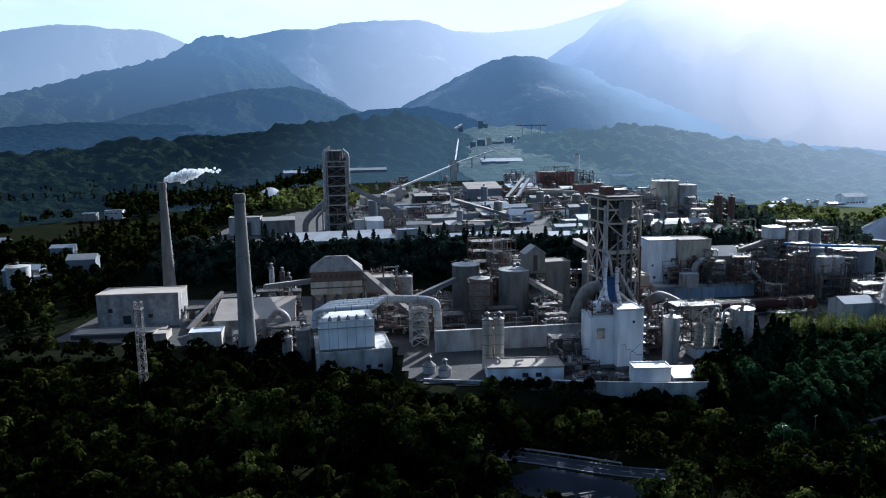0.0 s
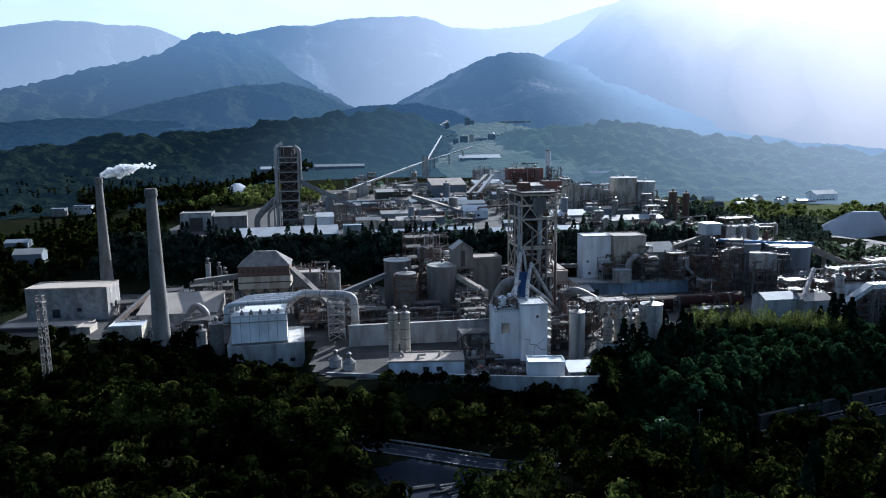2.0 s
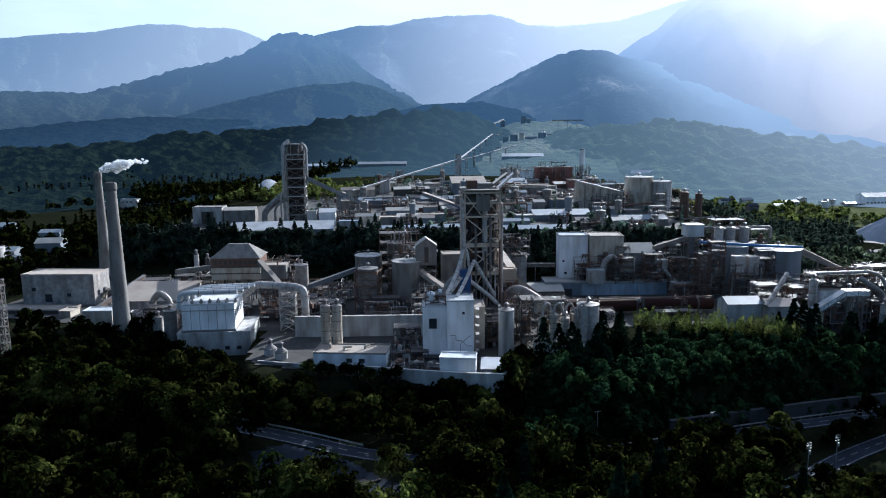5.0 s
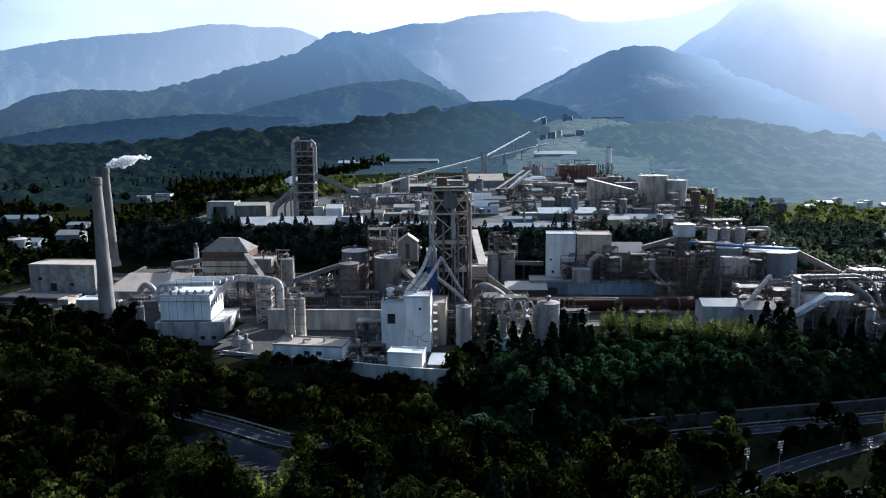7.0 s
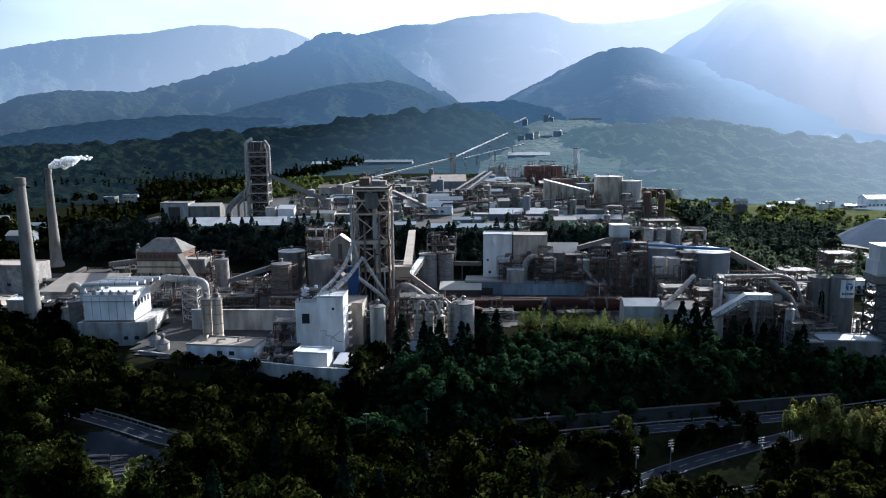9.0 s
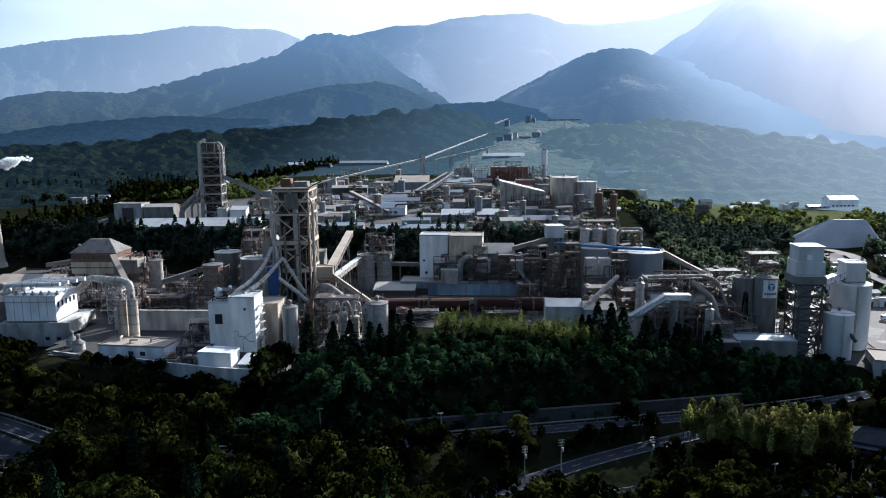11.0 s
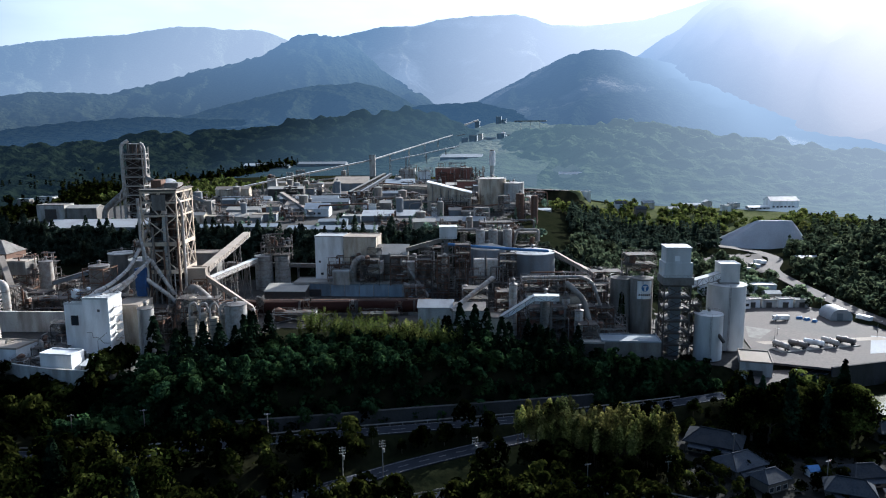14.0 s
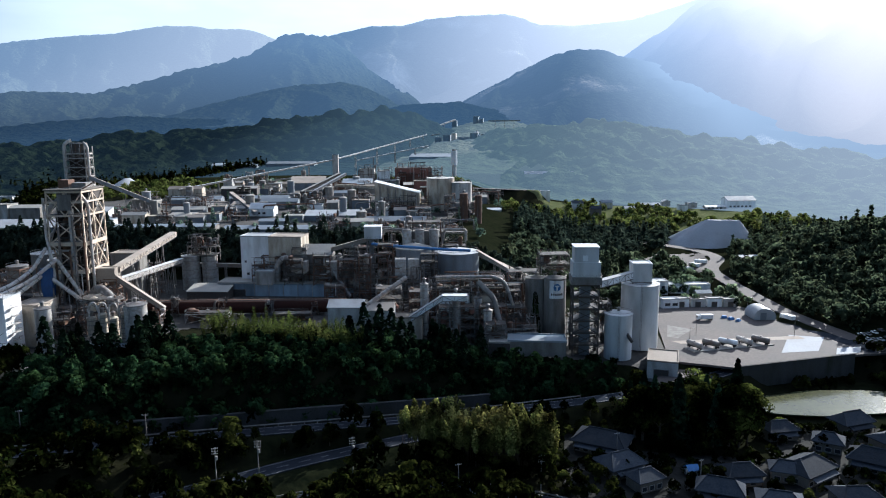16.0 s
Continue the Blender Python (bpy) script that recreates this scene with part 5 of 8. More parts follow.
def guardrail(label, pts, off, h=0.8):
    b = thing("guardrail", label, "guardrail", *pts[0])
    o = Vector(pts[0])
    dense, left, right = ribbon([tuple(Vector(p)) for p in pts], abs(off) * 2, 0.0, 4.0)
    side = left if off < 0 else right
    side = [p - o for p in side]
    g = Geo()
    n = len(side)
    for dz, dy in ((h - 0.22, 0.05), (h + 0.22, 0.05), (h + 0.22, -0.05), (h - 0.22, -0.05)):
        g.v += [tuple(p + Vector((0, dy, dz))) for p in side]
    for k in range(4):
        m = (k + 1) % 4
        g.f += [(k * n + i, k * n + i + 1, m * n + i + 1, m * n + i) for i in range(n - 1)]
    part("rail", g, M["steel_pale"], b)
    for p in side[::1]:
        part("post", Geo().beam(p - Vector((0, 0, 0.4)), p + Vector((0, 0, h)), 0.12), M["steel_pale"], b)
    return b


for key, label in (("upper", "dark asphalt road along the foot of the wood"), ("lower", "asphalt road with dashed middle line"), ("village", "narrow asphalt village lane"), ("quarry", "pale dusty quarry road"), ("far_track", "pale works road between the sheds")):
    pts, w = ROADS[key]
    dense, left, right = ribbon(pts, w, 0.0)
    dusty = key in ("quarry", "far_track")
    road = single("road", strip(left, right), M["yard" if dusty else "asphalt"], label, "road", "structure")
    if not dusty:
        for off in (-0.42, 0.42):
            _, l2, r2 = ribbon(pts, w * abs(off) * 2, 0.012)
            src = l2 if off < 0 else r2
            in_, out_ = [], []
            for i, p in enumerate(src):
                d = (src[min(i + 1, len(src) - 1)] - src[max(i - 1, 0)])
                s = Vector((d.y, -d.x, 0)).normalized() * 0.09
                in_.append(p - s)
                out_.append(p + s)
            n = len(in_)
            part("edge_line", Geo().add(in_ + out_, [(i, n + i, n + i + 1, i + 1) for i in range(n - 1)]), M["paint"], road, "worn white edge line")
        for i in range(2, len(dense) - 2, 2):
            a, c = dense[i], dense[i + 1]
            part("lane_dash", Geo().beam(a + Vector((0, 0, 0.004)), c + Vector((0, 0, 0.004)), 0.16, 0.02), M["paint"], road)
guardrail("long pale steel guardrail along the upper road", ROADS["upper"][0][5:14], -3.9)
guardrail("pale guardrail on the road bend above the lot", ROADS["upper"][0][0:5], -3.9)
guardrail("low guardrail on the inside of the village lane", ROADS["village"][0][0:6], -3.2, 0.6)

# ---- far works ----
FARW = [
    ("shed", "long low shed with pale dusty roof before the far tower", -100, 449, 30.5, 69, 14, 4.6, "grey", "white_roof", "shed", 4),
    ("bin_house", "small grey bin house by the far tower", -62, 500, 30, 7, 8, 12.5, "concrete_pale", "grey_roof", "flat", 0),
    ("bin_house", "pale bin house with sloping roof", -54, 504, 30, 12, 10, 11.5, "white", "white_roof", "shed", 2),
    ("works_block", "grey works block beside the conveyor", -48, 545, 32, 10, 10, 14, "concrete", "grey_roof", "flat", 0),
    ("works_block", "grey works block beside the conveyor", -36, 546, 32, 8.5, 10, 13, "concrete", "grey_roof", "flat", 0),
    ("long_store", "long store with pale sheet roof", -47, 600, 34, 43, 14, 7, "grey", "white_roof", "gable_x", 2.5),
    ("long_store", "low long store with grey roof", -11, 540, 34, 25, 12, 5, "grey", "grey_roof", "gable_x", 2),
    ("blue_shed", "far wide shed with pale blue roof", -222, 1005, 44, 66, 30, 9, "grey", "blue_roof", "gable_x", 3),
    ("blue_shed", "far wide shed with pale blue roof", -152, 1040, 45, 72, 26, 9, "grey", "blue_roof", "gable_x", 3),
    ("raw_hall", "big grey raw material hall with sloping roof", 25, 689, 38, 34, 26, 12, "grey", "dust_roof", "shed", 5),
    ("long_store", "long store with pale sheet roof", 41, 590, 35, 31, 12, 6, "grey", "white_roof", "gable_x", 2.4),
    ("arched_store", "white arched roof store", 52, 545, 34, 19, 13, 6, "white", "white_roof", "gable_x", 4),
    ("red_plant", "rust-red process building by the white stack", 108, 790, 38, 40, 18, 22, "red", "grey_roof", "flat", 0),
    ("process_block", "pale process block with vents", 71, 780, 37, 16, 14, 22, "concrete_pale", "grey_roof", "flat", 0),
    ("process_block", "pale process block with vents", 90, 782, 37, 14, 14, 20, "white", "grey_roof", "flat", 0),
    ("wide_store", "wide store with broad white roof", 103, 530, 32, 43, 22, 5, "grey", "white_roof", "gable_x", 3.2),
    ("office_block", "small white office block", 197, 822, 25, 20, 11, 9, "concrete_pale", "grey_roof", "flat", 0),
    ("low_shed", "low white shed in the far field", 221, 812, 26, 25, 10, 6, "concrete_pale", "white_roof", "gable_x", 2),
    ("white_house", "white two-storey house in the far field", 264, 808, 26, 12, 9, 8, "white", "white_roof", "flat", 0),
    ("low_shed", "small white shed behind the trees", 227, 640, 26, 12, 8, 5, "white", "white_roof", "gable_x", 1.5),
    ("round_roof_hall", "far white hall with rounded roof", 459, 809, 17, 30, 16, 8.5, "white", "white_roof", "gable_x", 4),
    ("low_shed", "far low pale shed", 436, 800, 16, 21, 10, 3.5, "concrete_pale", "white_roof", "gable_x", 1.5),
    ("low_shed", "small pale cube of a far shed", 419, 807, 16.5, 10, 8, 6, "concrete_pale", "blue_roof", "flat", 0),
    ("field_house", "small white house among the far hedges", 300, 770, 20, 11, 8, 5, "white", "tile", "gable_x", 2.5),
    ("field_house", "small grey-roofed house among the far hedges", 330, 800, 18, 12, 8, 5, "concrete_pale", "blue_roof", "gable_x", 2.5),
    ("field_house", "small white house among the far hedges", 352, 762, 16, 10, 8, 5, "white", "white_roof", "gable_x", 2),
    ("field_house", "long pale shed among the far hedges", 372, 805, 16, 20, 8, 4.5, "concrete_pale", "white_roof", "gable_x", 2),
    ("field_house", "small dark-roofed house among the far hedges", 318, 735, 18, 10, 8, 5, "plaster", "tile", "gable_x", 2.6),
    ("field_house", "pale cube house below the hill", 408, 790, 15, 9, 8, 7, "white", "blue_roof", "flat", 0),
    ("field_house", "small white shed below the hill", 395, 818, 14, 8, 8, 9, "concrete_pale", "white_roof", "gable_y", 2),
    ("low_shed", "low grey shed beside the quarry road", 420, 574, 1.5, 15, 8, 3.6, "concrete", "white_roof", "gable_x", 1.4),
    ("low_shed", "long grey shed in the dirt lot", 362, 572, 0.5, 16, 8, 3.8, "concrete", "dust_roof", "gable_x", 1.4),
    ("low_shed", "small grey roofed shed behind the yard", 374, 470, -4, 9, 6, 4, "concrete", "blue_roof", "gable_x", 1.5),
    ("office_block", "pale office block with dark upper opening", -153, 507, 26, 22, 14, 18.5, "concrete_pale", "concrete", "flat", 0),
    ("office_block", "pale office block with long window band", -130, 511, 27, 23, 14, 15, "concrete", "grey_roof", "gable_x", 2),
    ("hill_house", "white house on the wooded slope", -357, 750, 32, 18, 12, 7, "concrete_pale", "blue_roof", "flat", 0),
    ("hill_house", "white lower house on the wooded slope", -377, 742, 30, 14, 10, 5, "concrete", "blue_roof", "flat", 0),
    ("tank_shed", "grey ribbed shed below the woods", -239, 446, 22, 17, 12, 10, "grey", "grey_roof", "gable_x", 3),
    ("low_shed", "low shed with pale roof at the wood's edge", -283, 450, 24, 22, 14, 8, "grey", "blue_roof", "gable_x", 2.5),
    ("low_shed", "pale long shed on the slope", -392, 560, 22, 40, 16, 7, "grey", "blue_roof", "gable_x", 3),
    ("low_shed", "small pale shed on the slope", -290, 520, 15, 16, 12, 11, "grey", "white_roof", "gable_x", 2),
    ("transfer_house", "tall pale transfer house over the conveyor", -48, 700, 38, 9, 9, 15, "concrete_pale", "grey_roof", "flat", 0),
    ("dark_store", "dark works store with pipes", -25, 650, 34, 33, 14, 13, "dark", "grey_roof", "gable_x", 2),
    ("long_store", "long dusty store with pale roof", 8, 600, 35, 50, 14, 7.5, "grey", "white_roof", "gable_x", 2),
    ("long_store", "long cream store with dusty roof", -73, 640, 38, 31, 12, 9, "cream", "dust_roof", "gable_x", 2.5),
    ("rubble_plant", "low dusty works sheds", 89, 760, 34, 17, 12, 10, "cream", "dust_roof", "gable_y", 3),
    ("works_block", "small dusty works block", 118, 600, 32, 14, 10, 10, "grey", "dust_roof", "flat", 0),
    ("works_block", "small pale works block with flat roof", 92, 570, 33, 10, 8, 8, "white", "white_roof", "flat", 0),
    ("works_block", "small white works block among pipes", 150, 560, 31, 9, 8, 9, "white", "white_roof", "flat", 0),
    ("works_block", "small grey works block among pipes", 165, 600, 31, 16, 9, 8, "grey", "dust_roof", "flat", 0),
    ("works_block", "small rust-stained works block", 60, 640, 34, 12, 10, 12, "rust", "grey_roof", "flat", 0),
    ("works_block", "small dusty works block", 82, 660, 34, 16, 10, 9, "grey", "white_roof", "gable_x", 2),
    ("works_block", "small dusty works block", 100, 700, 36, 20, 10, 10, "concrete", "dust_roof", "gable_x", 2),
    ("works_block", "dusty works block with ducts", 20, 520, 30, 18, 10, 8, "grey", "dust_roof", "flat", 0),
    ("works_block", "low grey works block", 80, 500, 30, 20, 9, 6, "grey", "white_roof", "gable_x", 1.5),
    ("long_store", "very long low store with pale roof at the tree belt", -10, 462, 29, 70, 12, 6, "concrete", "white_roof", "gable_x", 1.5),
    ("long_store", "long low store behind the tree belt", 70, 466, 28, 60, 14, 6.5, "grey", "blue_roof", "gable_x", 2),
    ("works_block", "grey works block with pale band", -30, 470, 30, 14, 10, 9, "concrete_pale", "blue_roof", "flat", 0),
    ("raw_hall", "broad grey hall with long sloping roof", 70, 720, 37, 30, 24, 10, "concrete", "blue_roof", "shed", 4),
    ("long_store", "dark long store between pipes", 0, 560, 33, 60, 10, 6, "rust", "grey_roof", "gable_x", 1.6),
    ("process_block", "rust-red stained process block", 140, 740, 35, 26, 14, 14, "red", "dust_roof", "flat", 0),
    ("process_block", "grey process block beside silos", 165, 690, 33, 20, 14, 15, "concrete", "blue_roof", "flat", 0),
    ("wide_store", "wide shed with blue-grey roof", 150, 510, 30, 48, 16, 6, "concrete", "blue_roof", "gable_x", 2.5),
    ("works_block", "low dusty works block with hatches", -20, 500, 30, 24, 12, 8, "concrete", "dust_roof", "flat", 0),
]
rr = random.Random(5)
for nm, label, x, y, z, w, d, h, wall, roof, top, rise in FARW:
    roof = "blue_roof" if roof == "white_roof" and rr.random() < 0.6 and "white" not in label else roof
    zz = min(z, gz(x + w / 2, y + d / 2))
    if x < -230:
        z, h = zz + 4, h * 0.75
    win = [(2 + 4.2 * k, 2 + (z - zz), 2.2, 1.4) for k in range(int((w - 3) / 4.2))] if wall in ("white", "cream", "concrete_pale") and w > 12 else []
    # the office's upper opening is a flat dark panel built as a door
    building(nm, label, x, y, zz, w, d, h + z - zz, wall, roof, top, rise, yaw=rr.uniform(8, 14), windows=[] if "opening" in label else win[:9], doors=[(6.5, 9, h + z - zz - 3)] if "opening" in label else ())
for lx, ly, lr, lh, lm in ((191, 612, 11.5, 23, "cream"), (209, 610, 8.5, 24, "concrete_pale"), (-270, 446, 7, 14, "concrete_pale"), (-249, 436, 5, 9, "concrete"), (84, 399, 5, 20, "steel_pale"), (93.5, 403, 4.4, 19, "steel_pale"), (218, 562, 3.2, 21, "rust"), (229, 563, 2.6, 21, "rust")):
    silo("steel_tank" if lm != "rust" else "process_column", {"cream": "round cream silo at the far works", "concrete_pale": "round pale concrete silo below the hills", "concrete": "small grey storage tank below the woods", "white": "white storage tank below the woods", "steel_pale": "pale steel silo behind the kiln", "rust": "rust-red process column at the far works"}[lm], lx, ly, gz(lx, ly) - 0.3, lr, lh + (3 if lm == "cream" else 0), lm, "concrete_pale" if lm != "rust" else "rust", bands=4 if lm == "steel_pale" else 0)
stack = thing("white_stack", "slender white stack with bright upper half", "chimney", 162, 862, 40)
part("shaft", Geo().tube([(0, 0, 0), (0, 0, 20)], [2.6, 2.4], 24), M["concrete_pale"], stack, smooth=True)
part("shaft", Geo().tube([(0, 0, 20), (0, 0, 37)], [3.7, 3.5], 24), M["car_white"], stack, smooth=True)
part("cap", Geo().tube([(0, 0, 37), (0, 0, 38.5)], [2.4, 2.4], 24), M["steel"], stack, smooth=True)

# crusher house: one roof falling from its tall end
ch = thing("crusher_house", "large pale crusher house with a long falling roof", "building", 140.5, 590, 30, 8)
part("wall", Geo().add([(0, 0, 0), (36, 0, 0), (36, 20, 0), (0, 20, 0), (0, 0, 28), (36, 0, 19), (36, 20, 19), (0, 20, 28)], [(3, 2, 1, 0), (0, 1, 5, 4), (1, 2, 6, 5), (2, 3, 7, 6), (3, 0, 4, 7), (4, 5, 6, 7)]), M["cream"], ch)
part("roof", Geo().add([(-0.5, -0.5, 28.2), (36.5, -0.5, 18.9), (36.5, 20.5, 18.9), (-0.5, 20.5, 28.2), (-0.5, -0.5, 28.7), (36.5, -0.5, 19.4), (36.5, 20.5, 19.4), (-0.5, 20.5, 28.7)], [(3, 2, 1, 0), (4, 5, 6, 7), (0, 1, 5, 4), (1, 2, 6, 5), (2, 3, 7, 6), (3, 0, 4, 7)]), M["white_roof"], ch)
for k in range(5):
    part("buttress", Geo().box(4 + 6.4 * k, -0.5, 0, 0.8, 0.5, 25 - 1.6 * k), M["concrete"], ch)

# conveyors of the far works, up to the quarry
conveyor("long pale conveyor climbing towards the quarry", (-62, 640, 46), (14, 866, 66), 1.6, 1.2, "concrete", "white_roof", 3)
conveyor("long pale conveyor climbing to the quarry plant", (16, 872, 67), (33, 1386, 97), 1.6, 1.0, "concrete", "white_roof", 5)
conveyor("pale upper conveyor of the quarry", (12.5, 1500, 108), (45, 1600, 126), 2.6, 2.2, "concrete_pale", "white_roof", 1)
conveyor("second pale conveyor across the quarry slope", (8, 980, 61), (80, 1120, 78), 1.4, 1.0, "concrete_pale", "white_roof", 3)
conveyor("short conveyor crossing the quarry terrace", (-6, 1330, 84), (52, 1370, 96), 1.4, 1.0, "concrete", "concrete", 1)
conveyor("raised pale canopy conveyor at the quarry's top", (143, 1388, 119), (203, 1388, 119), 4.0, 2.0, "concrete_pale", "white_roof", 3)
conveyor("dark paired conveyor in the far works", (78, 690, 58), (58, 640, 44), 2.6, 2.2, "dark", "grey_roof", 2)
conveyor("dark paired conveyor in the far works", (84, 690, 58), (66, 640, 43), 2.2, 2.0, "grey", "white_roof", 2)
conveyor("grey inclined conveyor beside the far tower", (-68, 523, 64), (-28, 552, 40), 3, 3, "grey", "grey_roof", 1)
conveyor("grey conveyor crossing the far works", (10, 600, 46), (60, 540, 36), 3, 2.6, "grey", "dust_roof", 2)
conveyor("dusty conveyor between far stores", (70, 700, 46), (125, 672, 46), 3, 2.6, "cream", "dust_roof", 2)
building("conveyor_hut", "small white hut on the conveyor line", 11, 866, 46, 7, 7, 26, "concrete_pale", "blue_roof")
# pale and blue-grey wall colours stand in for haze over the quarry plant
for qx, qy, qz, qw, qh, qm in ((83, 1618, 118, 11, 20, "slate"), (95, 1624, 118, 9, 14, "slate"), (38, 1602, 112, 10, 16, "slate"),
                               (53, 1320, 74, 10, 20, "slate"), (66, 1326, 74, 14, 24, "slate"), (83, 1318, 74, 8, 27, "steel_pale"), (93, 1328, 76, 22, 18, "slate"), (117, 1322, 76, 14, 25, "slate"),
                               (128, 1384, 88, 15, 11, "concrete_pale"), (146, 1380, 88, 14, 14, "concrete"), (108, 1378, 86, 14, 12, "white"), (60, 1296, 72, 30, 8, "concrete"), (96, 1292, 72, 34, 7, "concrete_pale"),
                               (30, 1250, 70, 22, 7, "concrete"), (140, 1270, 72, 26, 8, "slate")):
    building("quarry_plant", "hazy blue-grey quarry plant building on the hillside", qx, qy, qz - 8, qw, 12, qh + 8 - 4, qm, "white_roof", "flat", yaw=0)
silo("quarry_dome", "white domed silo of the quarry plant", 127, 1340, 70, 6.2, 27, "white", "white_roof", cone=3.5, rail=False, ladder=False)
building("quarry_roof", "wide flat blue-grey roof on the quarry terrace", 60, 1072, 54, 62, 26, 9, "slate", "blue_roof", "shed", 4, yaw=2)
# these sheds and the long store's walls carry the painted haze glow
for px0, pz0, pw in ((219, 44, 36), (238, 46, 34)):
    building("stone_shed", "open pitched stone shed on the far slope", px0, 1008, pz0 - 14, pw, 16, 12, "painted_haze", "painted_haze", "gable_y", 11, yaw=4)
building("long_store", "long low pale roof on the far slope", 237, 985, 30, 64, 10, 13, "painted_haze", "white_roof", "gable_x", 3, yaw=3)


# ---- ground surfaces ----
def slab(name, label, poly, z, mat, thick=0.6, category="ground"):
    return single(name, Geo().prism(poly, z - thick, z), M[mat], label, category, "structure")


def drape(name, label, poly, mat, lift=0.3, step=3.0, category="ground"):
    """A ground surface that follows the land inside a polygon."""
    xs = np.arange(min(p[0] for p in poly), max(p[0] for p in poly) + step, step)
    ys = np.arange(min(p[1] for p in poly), max(p[1] for p in poly) + step, step)
    X, Y = np.meshgrid(xs, ys, indexing="ij")
    inside = np.zeros(X.shape, bool)
    for (x0, y0), (x1, y1) in zip(poly, poly[1:] + poly[:1]):
        if y0 != y1:
            inside ^= ((y0 > Y) != (y1 > Y)) & (X < (x1 - x0) * (Y - y0) / (y1 - y0) + x0)
    Z = ground_z(X, Y) + lift
    n, m = X.shape
    ix = np.arange(n * m).reshape(n, m)
    ok = inside[:-1, :-1] & inside[1:, :-1] & inside[1:, 1:] & inside[:-1, 1:]
    f = np.stack([ix[:-1, :-1], ix[1:, :-1], ix[1:, 1:], ix[:-1, 1:]], -1)[ok]
    return tagged(new(name, big_mesh(name, np.stack([X, Y, Z], -1).reshape(-1, 3), f, M[mat])), label, category, kind="structure")


drape("plant_ground", "dusty grey ground of the works", [(-182, 318), (-60, 296), (-57, 301), (-22, 302), (-16, 262), (-10, 255), (12, 250), (54, 241), (90, 237), (97, 262), (128, 318), (180, 330), (262, 338), (346, 340), (346, 420), (262, 414), (120, 414), (-60, 408), (-182, 402)], "plant_ground")
drape("plant_ground", "dusty pale ground of the far works", [(-165, 468), (226, 462), (206, 600), (170, 690), (148, 780), (-40, 812), (-90, 700), (-165, 560)], "plant_ground")
slab("yard", "wide sunlit dusty concrete loading yard", [(343, 352), (372, 346), (428, 374), (446, 380), (424, 444), (404, 470), (346, 456)], -5.6, "yard", 1.0, "yard")
slab("ramp", "pale concrete ramp from the yard", [(334, 330), (347, 326), (356, 352), (343, 356)], -8.5, "yard", 4.0, "ramp")
g = Geo().beam((371, 345.5, -10.2), (428, 373.5, -10.2), 0.8, 10).beam((371, 345.5, -5), (428, 373.5, -5), 1.1, 0.4)
single("yard_wall", g, M["dark_wall"], "streaked concrete wall between yard and pond, coloured dark for shade", "wall", "structure")
slab("yard_strip", "grey asphalt lane along the yard's edge", [(404, 470), (420, 440), (436, 404), (444, 381), (436, 378), (424, 404), (410, 436), (398, 468)], -5.58, "asphalt", 0.4, "yard")
slab("yard_strip", "pale worn concrete strip in the yard", [(396, 372), (414, 378), (424, 402), (408, 404)], -5.575, "gravel", 0.4, "yard")
slab("yard_strip", "pale worn concrete strip by the yard wall", [(420, 373), (432, 378), (436, 388), (424, 384)], -5.57, "gravel", 0.4, "yard")
slab("yard_strip", "pale concrete apron below the silos", [(347, 392), (352, 390), (362, 408), (350, 414)], -5.575, "concrete", 0.4, "yard")
slab("yard_strip", "dusty brown lane across the yard", [(348, 384), (352, 380), (414, 398), (412, 403)], -5.572, "dust_roof", 0.4, "yard")
n = 40
pond = [(406 + 36 * math.cos(2 * math.pi * k / n) + 2 * math.sin(5 * k), 333 + 14 * math.sin(2 * math.pi * k / n) + 0.25 * 36 * math.cos(2 * math.pi * k / n)) for k in range(n)]
slab("water", "still greenish pond reflecting the bright sky", pond, -14.2, "water", 0.5, "pond")


# ---- loading yard ----
t0 = thing("store_tent", "white rounded store tent in the yard", "tent", 398, 432, -5.5, 10)
t0.scale = (0.66, 0.7, 0.9)
prof = [(0, 0), (0, 3), (2.0, 5.4), (5.5, 6.8), (9, 7.0), (12.5, 6.6), (16, 5.2), (18, 3), (18, 0)]
g = Geo()
nL = 6
for k in range(nL + 1):
    g.v += [(px, 18.0 * k / nL, pz + (0.15 if k % 2 else 0)) for px, pz in prof]
m = len(prof)
for k in range(nL):
    for i in range(m - 1):
        g.f.append((k * m + i, k * m + i + 1, (k + 1) * m + i + 1, (k + 1) * m + i))
g.f += [tuple(range(m - 1, -1, -1)), tuple(range(nL * m, nL * m + m))]
part("cover", g, M["white_roof"], t0, "white taut fabric cover", smooth=True)
part("door", Geo().box(5, -0.1, 0, 5, 0.2, 4.5), M["grey"], t0)
wb = building("weigh_office", "small flat-roofed gate office with pale walls", 352, 452, -5.6, 10, 6, 5, "white", "white_roof", yaw=14, windows=[(1.5, 1.5, 3, 1.5), (6, 1.5, 3, 1.5)])
for k in range(5):
    building("yard_store", "pale low store cabin along the yard's edge", 350 + 9.5 * k, 455 + 1.6 * k, -5.6, 8.4, 5, 4.2 + 0.5 * (k % 2), "white" if k % 2 else "concrete_pale", "grey_roof", "flat", yaw=10, group="cabins along the yard's edge", doors=[(2.5, 3, 3)])
building("canopy_building", "low building by the ramp with flat pale roof", 332, 340, -11, 13, 18, 8.5, "concrete_pale", "dust_roof", yaw=-8, doors=[(3, 6, 5)])


